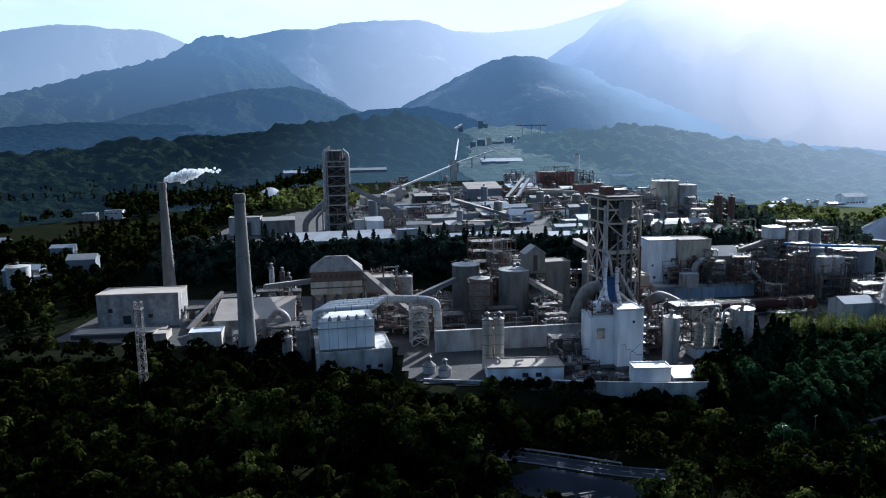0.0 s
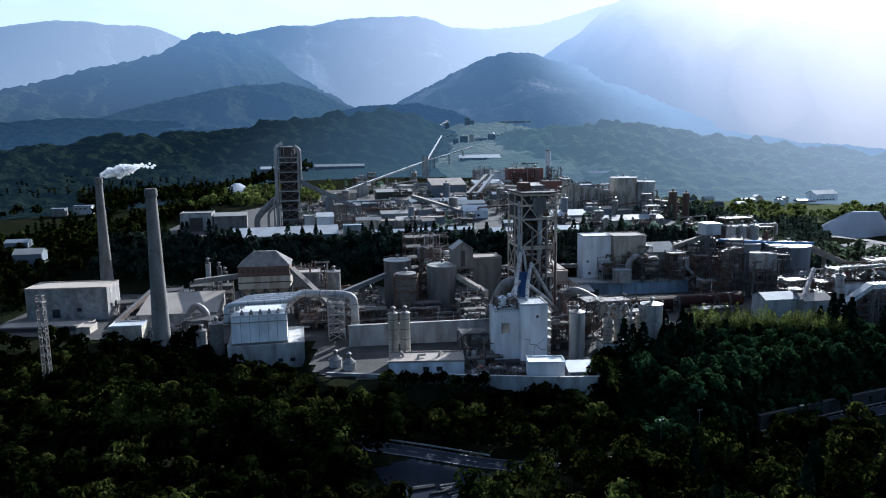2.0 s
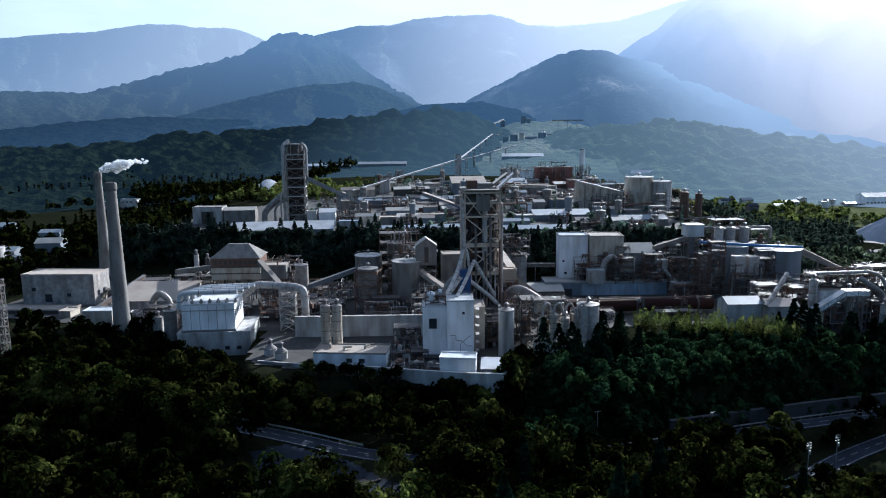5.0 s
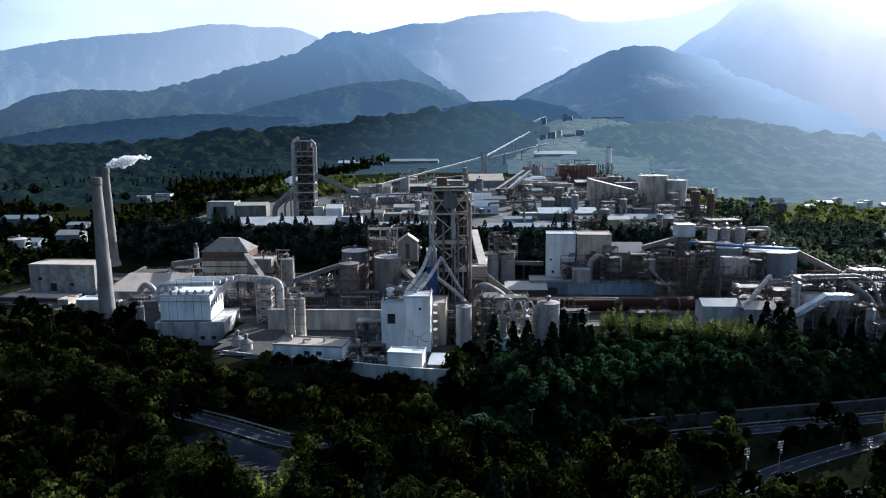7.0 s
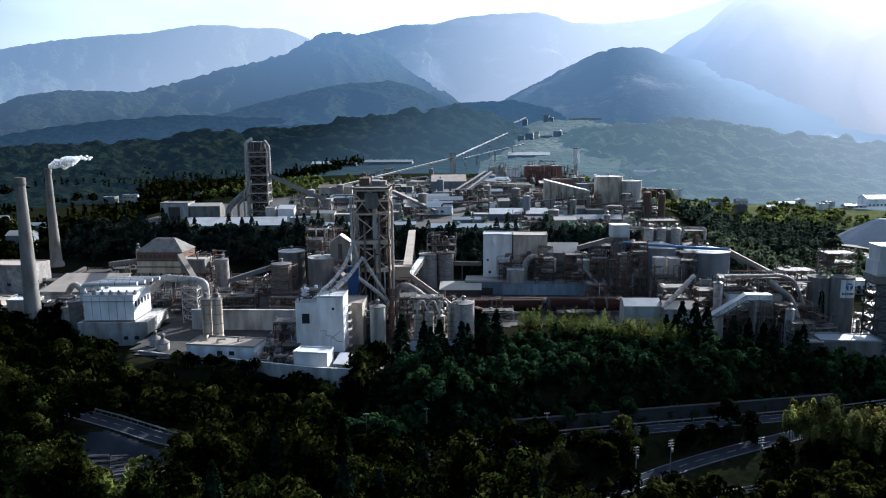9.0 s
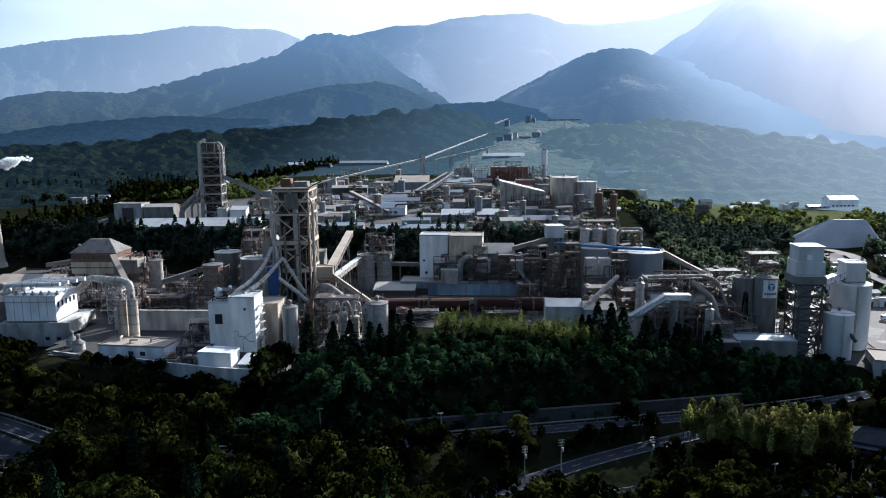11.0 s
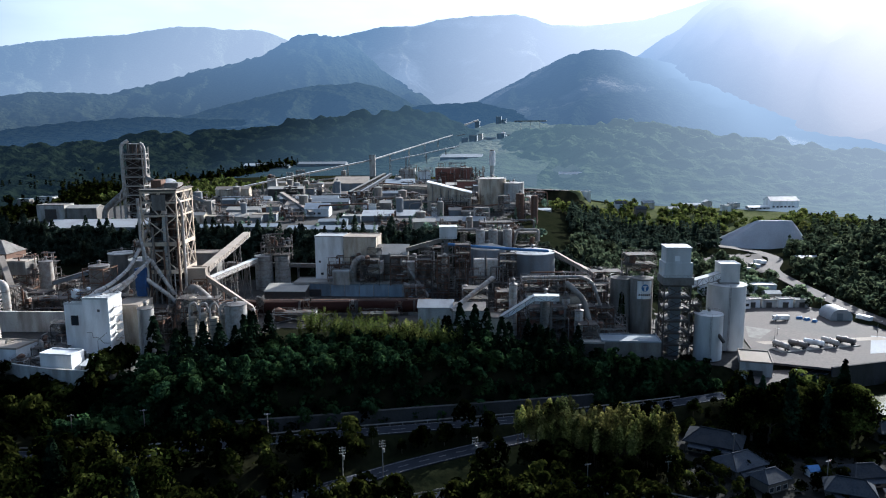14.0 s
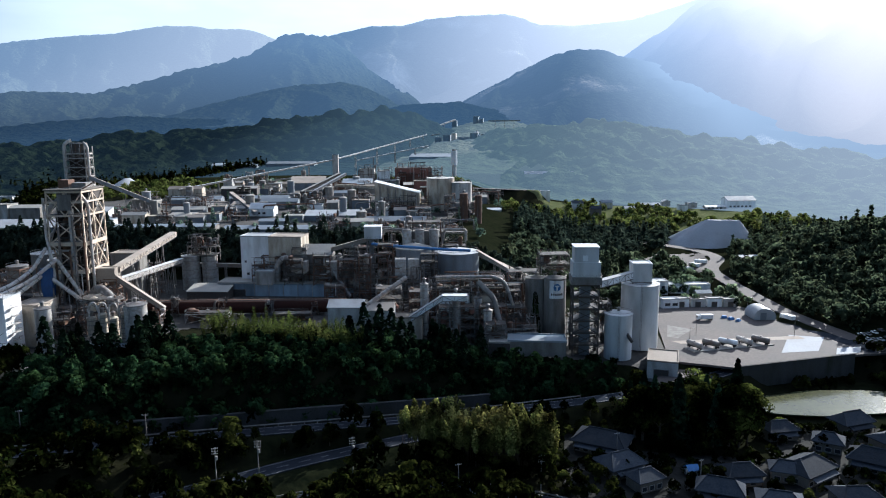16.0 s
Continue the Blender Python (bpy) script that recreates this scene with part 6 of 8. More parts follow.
def tank_trailer(label, x, y, z, yaw, mat="steel_pale"):
    b = thing("tank_trailer", label, "trailer", x, y, z, yaw, "trailers on the yard island")
    part("tank", Geo().tube([(-4.6, 0, 2.3), (-4.3, 0, 2.3), (4.3, 0, 2.3), (4.6, 0, 2.3)], [0.6, 1.15, 1.15, 0.6], 18), M[mat], b, smooth=True)
    part("chassis", Geo().box(-4.6, -0.6, 0.9, 9.2, 1.2, 0.3), M["dark"], b)
    for wx in (-3.4, -2.2, 3.2):
        for wy in (-1.05, 0.75):
            part("wheel", Geo().tube([(wx, wy, 0.5), (wx, wy + 0.3, 0.5)], 0.5, 14), M["rubber"], b, smooth=True)
    part("manhole", Geo().cyl(0, 0, 3.4, 3.7, 0.4, n=12), M["steel"], b)
    return b


def truck(label, x, y, z, yaw, cab="car_white"):
    b = thing("truck", label, "truck", x, y, z, yaw)
    part("cab", Geo().box(-1.2, 3.0, 0.6, 2.4, 2.0, 2.3, 0.1), M[cab], b)
    part("windscreen", Geo().box(-1.0, 4.92, 1.7, 2.0, 0.1, 0.9), M["glass"], b)
    part("body", Geo().box(-1.25, -3.6, 1.0, 2.5, 6.4, 2.2), M["white"], b)
    part("chassis", Geo().box(-0.5, -3.6, 0.6, 1.0, 8.4, 0.38), M["dark"], b)
    for wy in (-2.6, -1.4, 3.9):
        for wx in (-1.2, 0.9):
            part("wheel", Geo().tube([(wx, wy, 0.5), (wx + 0.3, wy, 0.5)], 0.5, 14), M["rubber"], b, smooth=True)
    return b


isl = single("yard_island", Geo().prism([(352, 372), (392, 388), (396, 384), (356, 366)], -5.6, -5.2), M["concrete"], "raised concrete island in the yard", "kerb", "structure")
for k in range(5):
    tank_trailer("pale tank trailer parked on the yard island", 357 + 8.2 * k, 372 + 3.3 * k, -5.2, -44 + 13 * (k % 3 - 1), ("steel_pale", "steel", "white")[k % 3])
truck("white box truck parked beside the tent", 416, 434, -5.5, 30)
truck("white box truck on the sunlit yard", 372, 428, -5.5, 100)
for k, (x, y) in enumerate(((383, 435), (386, 432), (389, 429))):
    bl = thing("tarped_pile", "blue tarpaulin-covered pile beside the tent", "pile", x, y, -5.6, 30 * k, "tarped piles")
    part("cover", Geo().box(-1.6, -1.2, 0, 3.2, 2.4, 1.3, 0.5), M["blue"], bl)
for x, y, h in ((356, 380, 8), (362, 398, 9), (398, 448, 9), (410, 402, 8)):
    lp = thing("lamp_post", "slim grey lamp post in the yard", "lamp post", x, y, -5.6)
    part("post", Geo().tube([(0, 0, 0), (0, 0, h)], [0.12, 0.07], 8), M["steel"], lp, smooth=True)
    part("arm", Geo().tube([(0, 0, h), (1.4, 0, h + 0.3)], 0.05, 6), M["steel"], lp)
    part("lamp", Geo().box(1.2, -0.15, h + 0.2, 0.7, 0.3, 0.15), M["white"], lp)

drape("dirt_lot", "pale dirt lot with parked lorries beside the quarry road", [(356, 528), (394, 532), (402, 592), (384, 602), (350, 580)], "yard")
drape("field", "sunlit yellow-green fields below the far hill", [(262, 668), (300, 690), (380, 690), (440, 700), (520, 760), (500, 818), (380, 826), (250, 828), (240, 740)], "field", 0.35, 6.0)
for k in range(6):
    truck("dusty lorry parked in the dirt lot", 364 + 5.5 * k, 545 + 7 * (k % 3), gz(364 + 5.5 * k, 545 + 7 * (k % 3)) + 0.35, 40 + 15 * (k % 4), "car_white" if k % 2 else "steel_pale")


def car(label, x, y, z, yaw, paint):
    b = thing("car", label, "car", x, y, z, yaw, "cars beside the yard road")
    part("body", Geo().box(-0.85, -2.1, 0.35, 1.7, 4.2, 0.55, 0.06), M[paint], b)
    cb = part("cabin", Geo().box(-0.75, -1.3, 0.9, 1.5, 2.3, 0.55, 0.22), M["glass"], b, "dark glazed cabin")
    part("roof_panel", Geo().box(-0.5, -1.0, 1.45, 1.0, 1.7, 0.05), M[paint], cb)
    for wx in (-0.85, 0.67):
        for wy in (-1.35, 1.35):
            part("wheel", Geo().tube([(wx, wy, 0.32), (wx + 0.18, wy, 0.32)], 0.32, 12), M["rubber"], b, smooth=True)
    return b


for k in range(8):
    cx0, cy0 = 443.5 + 2.7 * (k % 4), 401 + 7.5 * (k // 4) - 0.8 * (k % 4)
    car("small parked car on the dark lot", cx0, cy0, gz(cx0, cy0) + 0.1, 12 + 4 * (k % 3), ("car_white", "steel_pale", "car_white", "dark")[k % 4])

# sign on the round silo
sg = thing("silo_sign", "white square company sign on the round silo", "sign", 291, 363, 20, 12)
gg = Geo()
for k in range(9):
    a0 = radians(-90 - 38 + 76 * k / 8)
    gg.v += [(5.42 * math.cos(a0), 5.42 * math.sin(a0), 0), (5.42 * math.cos(a0), 5.42 * math.sin(a0), 8.5), (5.3 * math.cos(a0), 5.3 * math.sin(a0), 0), (5.3 * math.cos(a0), 5.3 * math.sin(a0), 8.5)]
for k in range(8):
    a, c = 4 * k, 4 * k + 4
    gg.f += [(a, c, c + 1, a + 1), (a + 2, a + 3, c + 3, c + 2), (a + 1, c + 1, c + 3, a + 3), (a, a + 2, c + 2, c)]
part("board", gg, M["white"], sg)
em = part("emblem", Geo().tube([(0, -5.43, 5.4), (0, -5.58, 5.4)], 1.7, 24), M["blue"], sg, "round blue emblem", smooth=True)
part("emblem_mark", Geo().box(-0.35, -5.64, 4.0, 0.7, 0.05, 2.0).box(-1.0, -5.64, 5.7, 2.0, 0.05, 0.6), M["white"], em)
for k in range(6):
    a0 = radians(-90 - 26 + 52 * k / 5)
    x, y = 5.44 * math.cos(a0), 5.44 * math.sin(a0)
    t = Vector((-math.sin(a0), math.cos(a0), 0)) * 0.34
    part("letter_bar", Geo().beam((x - t.x, y - t.y, 2.0), (x + t.x, y + t.y, 2.0), 0.08, 1.0), M["dark"], sg)


bank_g = Geo()
for p, q in (((147, 235, -3), (174, 250.5, -5)), ((174, 250.5, -5), (203, 264.5, -6)), ((203, 264.5, -6), (234, 278.5, -7)), ((234, 278.5, -7), (268, 294.5, -8))):
    bank_g.beam(p, q, 1.2, 7).beam((p[0], p[1], p[2] + 3.55), (q[0], q[1], q[2] + 3.55), 1.5, 0.3)
single("bank_wall", bank_g, M["dark_wall"], "dark stone bank wall behind the upper road", "wall", "structure")
drape("village_ground", "dark ground between the village houses", [(294, 222), (420, 222), (428, 312), (372, 313), (368, 282), (322, 280), (296, 290)], "lane")


# ---- village ----
def house(label, x, y, z, w, d, h, yaw, rise=2.6, wing=True, roof="tile"):
    b = thing("house", label, "house", x, y, z, yaw, "village houses")
    part("wall", Geo().box(0, 0, -0.8, w, d, h + 0.8), M["plaster"], b)
    g = Geo()
    o = 0.9
    k = d * 0.32
    g.add([(-o, -o, h - 0.1), (w + o, -o, h - 0.1), (w + o, d + o, h - 0.1), (-o, d + o, h - 0.1), (k, d / 2, h + rise), (w - k, d / 2, h + rise), (-o, -o, h + 0.15), (w + o, -o, h + 0.15), (w + o, d + o, h + 0.15), (-o, d + o, h + 0.15), (k, d / 2, h + rise + 0.25), (w - k, d / 2, h + rise + 0.25)],
          [(6, 7, 11, 10), (7, 8, 11), (8, 9, 10, 11), (9, 6, 10), (3, 2, 1, 0), (0, 1, 7, 6), (1, 2, 8, 7), (2, 3, 9, 8), (3, 0, 6, 9)])
    rf = part("roof", g, M[roof], b, "dark glazed tile roof")
    part("ridge_tiles", Geo().tube([(k - 0.3, d / 2, h + rise + 0.35), (w - k + 0.3, d / 2, h + rise + 0.35)], 0.28, 8), M["tile"], rf, smooth=True)
    for p, q in (((-o, -o, h + 0.2), (k, d / 2, h + rise + 0.3)), ((w + o, -o, h + 0.2), (w - k, d / 2, h + rise + 0.3))):
        part("hip_tiles", Geo().tube([p, q], 0.2, 6), M["tile"], rf, smooth=True)
    if wing:
        part("porch_roof", Geo().add([(1, -2.4, h - 1.4), (w - 1, -2.4, h - 1.4), (w - 1, 0, h - 0.5), (1, 0, h - 0.5), (1, -2.4, h - 1.2), (w - 1, -2.4, h - 1.2), (w - 1, 0, h - 0.3), (1, 0, h - 0.3)],
                                     [(3, 2, 1, 0), (4, 5, 6, 7), (0, 1, 5, 4), (1, 2, 6, 5), (3, 0, 4, 7)]), M["tile"], b)
        for px in (1.2, w - 1.4):
            part("porch_post", Geo().box(px, -2.2, -0.8, 0.2, 0.2, h - 0.6), M["bark"], b)
    for k2 in range(int(w / 3)):
        window_row(b, 0.8 + 3 * k2, 0, 0.9, 1.8, 1.5)
    return b


for hx, hy, hw, hd, hyaw, lab in (
        (300, 274, 18, 13, -18, "large old house with broad dark tiled roof"), (313, 253, 13, 10, 35, "grey tiled house with stepped hipped roof"), (321, 246, 9, 7, 35, "low grey tiled village outbuilding"),
        (338, 245, 13, 8, -12, "long tiled house below the grove"), (350, 256, 11, 8, 15, "house with brown-grey tiled roof"), (364, 262, 9, 7, -10, "small tiled house in the village"),
        (372, 294, 11, 8, 20, "tiled house by the pond"), (385, 289, 9, 8, -20, "tiled house by the pond lane"), (401, 304, 13, 8, 28, "blue-grey tiled house by the pond"),
        (374, 258, 15, 11, 42, "large tiled farmhouse in the village"), (392, 276, 14, 10, -25, "tiled farmhouse at the village edge"), (410, 288, 12, 9, 30, "tiled house at the village edge"),
        (355, 240, 12, 9, -8, "tiled house in the village"), (380, 244, 12, 9, 12, "tiled house in the village")):
    house(lab, hx, hy, gz(hx + 4, hy + 4), hw, hd, 4.2, hyaw, 3.2 if hw > 12 else 2.4, hw > 10)
sh = thing("small_shrine", "tiny white-walled shed with blue light roof", "shed", 338, 261, gz(338, 261), 20)
part("wall", Geo().box(0, 0, -0.3, 3.4, 3, 2.6), M["white"], sh)
part("roof", Geo().gable(0, 0, 2.32, 3.4, 3, 1.4), M["blue"], sh)


def utility_pole(x, y, z, h=12.0, yaw=20.0, busy=True):
    b = thing("utility_pole", "grey concrete utility pole with cross-arms", "pole", x, y, z, yaw, "utility poles along the lanes")
    part("pole", Geo().tube([(0, 0, -1), (0, 0, h)], [0.2, 0.12], 10), M["concrete"], b, smooth=True)
    for k in range(3 if busy else 1):
        arm = part("cross_arm", Geo().box(-1.0, -0.06, h - 0.5 - 0.9 * k, 2.0, 0.12, 0.12), M["steel"], b)
        for s in (-0.9, -0.3, 0.3, 0.9):
            part("insulator", Geo().cyl(s, 0, h - 0.38 - 0.9 * k, h - 0.1 - 0.9 * k, 0.06, n=8), M["white"], arm)
    if busy:
        part("transformer", Geo().cyl(0.45, 0, h - 4.2, h - 3.0, 0.35, n=14), M["steel_pale"], b, smooth=True)
    return b


POLES = [(188.4, 224.4, True), (199.7, 231, True), (228.8, 239.5, True), (264.9, 233, False), (290, 242, True), (340, 252, False), (315, 268, False), (104.7, 209, False), (121.3, 222, False), (160, 232, False), (352, 330, False)]
for x, y, busy in POLES:
    z = gz(x, y)
    h = 12.5 if busy else 11.0
    utility_pole(x, y, z, h, 25, busy)

# scrap lot under the bend
drape("lot", "dark asphalt lot beside the road bend", [(16, 188), (36, 160), (54, 152), (72, 164), (64, 177), (46, 184), (28, 190)], "asphalt", 0.25, 0.8)
rs = random.Random(11)
for k in range(42):
    u, v = rs.uniform(0, 1), rs.uniform(0, 1)
    x, y = 34 + 26 * u - 4 * v, 167 - 6 * u + 15 * v
    pb = thing("stacked_pipe_bundle", "bundle of grey scrap pipes lying in the lot", "scrap", x, y, gz(x, y) + 0.27, rs.uniform(15, 40), "scrap bundles in the lot")
    L = rs.uniform(1.6, 3.6)
    for q in range(5):
        part("pipe", Geo().tube([(-L, 0.34 * (q % 3), 0.18 + 0.3 * (q // 3)), (L, 0.34 * (q % 3) + rs.uniform(-.1, .1), 0.18 + 0.3 * (q // 3))], 0.16, 8), M[("steel", "dark", "dark")[k % 3]], pb, smooth=True)


# ---- process clutter of the front works ----
def process_unit(label, x, y, z, w, d, h, seed, yaw=PY, name="process_unit", mats=("rust", "steel", "duct"), levels=None, dense=1.0, frame=""):
    """A small open steel structure full of vessels, pipes and platforms."""
    r = random.Random(seed)
    frame = frame or ("dark", "rust", "steel", "dark", "steel_pale")[seed % 5]
    lv = levels or [h * k / max(1, round(h / 4.5)) for k in range(1, max(1, round(h / 4.5)) + 1)]
    b = frame_tower(name, label, x, y, z, w, d, h, lv, yaw, 0.32, frame, frame, floor_mat="dark", category="process plant", brace_w=0.2)
    dense *= 1.35
    for k in range(int(2 + dense * w * d / 40)):
        vx, vy = r.uniform(1, w - 1), r.uniform(1, d - 1)
        z0 = r.choice([0.0] + lv[:-1]) + 0.8
        z1 = z0 + r.uniform(2.2, min(6.5, h - z0 + 2.5))
        vessel(b, "vessel", vx, vy, z0, z1, r.uniform(0.7, min(1.9, w / 4)), r.choice(mats), r.random() < 0.5, 14)
    for k in range(int(3 + dense * (w + d) / 4)):
        p = Vector((r.uniform(0, w), r.uniform(-0.4, d), r.uniform(0.5, h)))
        pts = [p]
        for j in range(r.randint(2, 3)):
            ax = r.choice((0, 1, 2))
            q = pts[-1].copy()
            q[ax] += r.choice((-1, 1)) * r.uniform(2, (w, d, h * 0.6)[ax])
            q = Vector((min(max(q.x, -0.6), w + 0.6), min(max(q.y, -0.6), d + 0.6), min(max(q.z, 0.3), h + 2)))
            if (q - pts[-1]).length > 0.8:
                pts.append(q)
        if len(pts) > 1:
            part("pipe", Geo().tube(bend(pts, 0.6, 3), r.uniform(0.14, 0.42), 8), M[r.choice(("steel_pale", "rust", "duct", "rust", "dark", "steel_pale", "steel"))], b, smooth=True)
    return b


def hopper_box(label, x, y, z, w, d, h, mat="duct", leg=4.0, yaw=PY):
    b = thing("hopper", label, "hopper", x, y, z, yaw)
    part("body", Geo().box(0, 0, leg + 2.5, w, d, h - leg - 2.5), M[mat], b)
    part("funnel", Geo().add([(w * .4, d * .4, leg), (w * .6, d * .4, leg), (w * .6, d * .6, leg), (w * .4, d * .6, leg), (0, 0, leg + 2.5), (w, 0, leg + 2.5), (w, d, leg + 2.5), (0, d, leg + 2.5)],
                             [(3, 2, 1, 0), (0, 1, 5, 4), (1, 2, 6, 5), (2, 3, 7, 6), (3, 0, 4, 7)]), M[mat], b)
    for px, py in ((0.2, 0.2), (w - 0.2, 0.2), (0.2, d - 0.2), (w - 0.2, d - 0.2)):
        part("leg", Geo().beam((px, py, 0), (px, py, leg + 2.5), 0.3), M["steel"], b)
    part("railing", rail_geo(Geo(), [(0, 0, h), (w, 0, h), (w, d, h), (0, d, h)], closed=True), M["steel"], b)
    return b


# filter house: header tubes on the roof, side tanks, outlet duct on its lattice stand
for k in range(4):
    yy = 287 + 4.4 * k
    xo = -51 + 1.0 * k
    duct("filter_header", "white header tube lying on the filter house", [(xo - 3, yy - 0.5, 22.8), (xo - 2.4, yy - 0.5, 29.8), (xo + 3, yy, 30.4), (xo + 22, yy + 4.7, 30.4)], 1.0, "white_roof", 2.0)
for k in range(6):
    a = thing("roof_fan", "squat fan housing on the filter roof", "fan", -47 + 3.6 * k, 285.6 + 0.76 * k, 25.9, PY, "roof fans")
    part("housing", Geo().cyl(0, 0, 0, 1.2, 0.9, 0.8, 14), M["steel_pale"], a, smooth=True)
    part("motor", Geo().cyl(0, 0, 1.2, 2.0, 0.4, 0.35, 10), M["steel"], a, smooth=True)
duct("outlet_duct", "large pale arched outlet duct from the filter house", [(-36, 311, 22), (-33, 311, 25), (-28, 310.5, 29.4), (-8, 307, 29.4), (-3.2, 305.6, 28.5), (-2.6, 305.2, 22), (-2.6, 305.2, 13)], 1.75, "steel_pale", 4.0)
frame_tower("duct_stand", "pale lattice stand carrying the outlet duct", -14, 303, 9, 7, 7, 19.5, [4, 8, 12, 16, 19], col=0.4, brace_w=0.24, col_mat="steel_pale")
process_unit("rusty walkway structure beside the duct stand", -12, 312, 9, 7, 6, 16, 3)
silo("process_tank", "dusty tank with platform beside the filter", -58.5, 287, 9, 2.9, 13, "duct", "steel", bands=3)
silo("process_tank", "small grey tank on legs by the chimney", -66, 290, 9, 2.2, 9, "steel_pale", "steel", legs=4)
process_unit("pipework and small tanks between chimney and filter", -76, 296, 9, 14, 8, 11, 8)
process_unit("low pipework at the chimney foot", -92, 300, 9, 9, 8, 7, 9)
duct("flue_duct", "brown curved flue duct behind the chimney", [(-77, 306, 9), (-77, 306, 22), (-73, 306, 26), (-69, 307, 22), (-69, 307, 12)], 1.5, "duct", 4.0)
pyl = frame_tower("lattice_mast", "slim grey lattice mast rising from the wood", -112, 251, 3, 2.4, 2.4, 40, [3.4 * k for k in range(1, 12)] + [39.6], yaw=5, col=0.2, brace_w=0.1, floor=False, col_mat="steel", brace_mat="steel")
part("platform", Geo().box(-0.4, -0.4, 37, 3.2, 3.2, 0.2), M["steel"], pyl)
conveyor("slender pale inclined conveyor tube behind the hall", (-122, 330, 10), (-118, 372, 19), 1.6, 1.5, "rust", "steel", 2)
for k, (x, y, h) in enumerate(((-96, 392, 20), (-91, 396, 17), (-86, 390, 15))):
    silo("slim_stack", "slim dark process stack behind the shed", x, y, 9, 1.4, h, "steel_pale" if k == 0 else "dark", "dark", rail=False)
for k, (x, y, w, d, h) in enumerate(((-118, 368, 14, 10, 8), (-100, 372, 12, 9, 10), (-84, 362, 10, 8, 12), (-130, 352, 9, 8, 6), (-112, 352, 14, 6, 6))):
    process_unit("dark pipework and sheds behind the hall", x, y, 9.2, w, d, h, 20 + k, mats=("dark", "rust", "steel"), frame="dark")
building("low_annex", "low pale annex in the shade behind the hall", -112, 384, 9, 18, 8, 5, "concrete_pale", "grey_roof", yaw=6, plinth=False)
building("cream_end_shed", "cream-fronted low shed at the hall's foot", -134, 318, 6, 6, 9, 6, "cream", "dust_roof", yaw=5, plinth=False)

# hopper house
building("transfer_block", "rust and cream transfer block by the hoppers", -37.5, 342, 25, 13, 10, 7, "concrete", "dust_roof", yaw=8, plinth=False)
process_unit("rusty steel legs under the transfer block", -37.5, 342, 9, 13, 10, 16, 31, yaw=8)
conveyor("rusty inclined conveyor from the hopper house", (-38, 343, 33), (-8, 318, 13), 2.6, 2.2, "steel", "dust_roof", 2)
conveyor("grey feed conveyor reaching the hopper house", (-92, 360, 24), (-64, 350, 29), 2.4, 2.2, "steel", "grey_roof", 1)
conveyor("long pale conveyor from silos to the transfer tower", (-16, 352, 18.5), (6, 367, 25), 2.2, 2, "grey", "steel", 1)
hb = silo("hopper_tower", "small pale hopper tower on steel legs", -19, 352, 9, 3.4, 22, "duct", "steel", legs=4, stairs=True)
process_unit("pipework in the shade beside the silos", -20, 332, 9.2, 14, 10, 8, 41, mats=("dark", "steel", "rust"), frame="dark")
process_unit("low pipework behind the retaining wall", -8, 325, 9.2, 18, 9, 7, 42, mats=("dark", "steel", "rust"), frame="dark")
building("low_store", "low dusty store behind the retaining wall", -10, 340, 9, 14, 8, 5, "concrete", "dust_roof", plinth=False)

# around the concrete silos
frame_tower("steel_tower", "rusty open steel tower round the banded silo", 12.2, 339.5, 9, 11.6, 11.6, 21.5, [7, 14, 21], yaw=0, col=0.4, col_mat="rust", brace_mat="rust", floor=False, brace_w=0.2)
process_unit("rusty walkways and pipes between the silos", 25, 362, 9, 8, 7, 22, 181, mats=("rust", "dark", "rust"), frame="rust", dense=1.4)
process_unit("dark pipework before the concrete silos", 22, 334, 9.2, 14, 7, 8, 182, mats=("dark", "rust", "dark"), frame="dark", dense=1.2)
process_unit("tall rusty process frame behind the silos", 16, 384, 9, 16, 11, 34, 51, levels=[8, 16, 22, 28, 33.5])
process_unit("rusty conveyor head on the silo tops", 24, 366, 33.6, 8, 6, 6, 52)
gh = building("gabled_bin_house", "gabled grey bin house high on steel legs", 41.5, 354, 31, 10.5, 8, 10, "concrete", "grey_roof", "gable_y", 4, plinth=False)
part("opening", Geo().box(4.2, -0.12, 1.5, 2.1, 0.2, 8), M["dark"], gh, "dark tall opening")
process_unit("steel legs and ducts under the bin house", 41.5, 354, 9, 10.5, 8, 22, 53, mats=("dark", "rust", "dark"), frame="dark", dense=1.6)
building("tan_store", "tan dusty block with pale flat top", 53, 371, 9, 15, 12, 24.5, "concrete", "dust_roof", yaw=PY)
process_unit("dark crusher structure beside the tan block", 45, 342, 9, 14, 12, 13, 54, mats=("dark", "steel", "rust"))
conveyor("dusty conveyor over the crusher", (42, 356, 27), (58, 342, 20), 2.6, 2.2, "cream", "dust_roof", 1)
duct("exhaust_elbow", "huge dull grey elbow duct beside the tower", [(58.5, 317, 9), (60.5, 316, 22), (64.5, 315, 31), (71, 314, 33)], 3.0, "duct", 6.0)
duct("exhaust_elbow", "huge dull grey elbow duct beside the tower", [(63.5, 324, 9), (64.5, 323, 24), (70, 322, 31)], 2.6, "concrete", 6.0)
process_unit("pipe cluster against the retaining wall", 44, 276, 9.2, 11, 8, 9.5, 55, mats=("steel", "dark", "steel"), dense=2.0)
for k, (x, y) in enumerate(((-6, 268), (0, 264))):
    silo("bottle_tank", "squat bottle-shaped tank by the boundary wall", x, y, 7, 2.5, 5, "concrete_pale", "concrete", cone=2.0, rail=False, ladder=False)
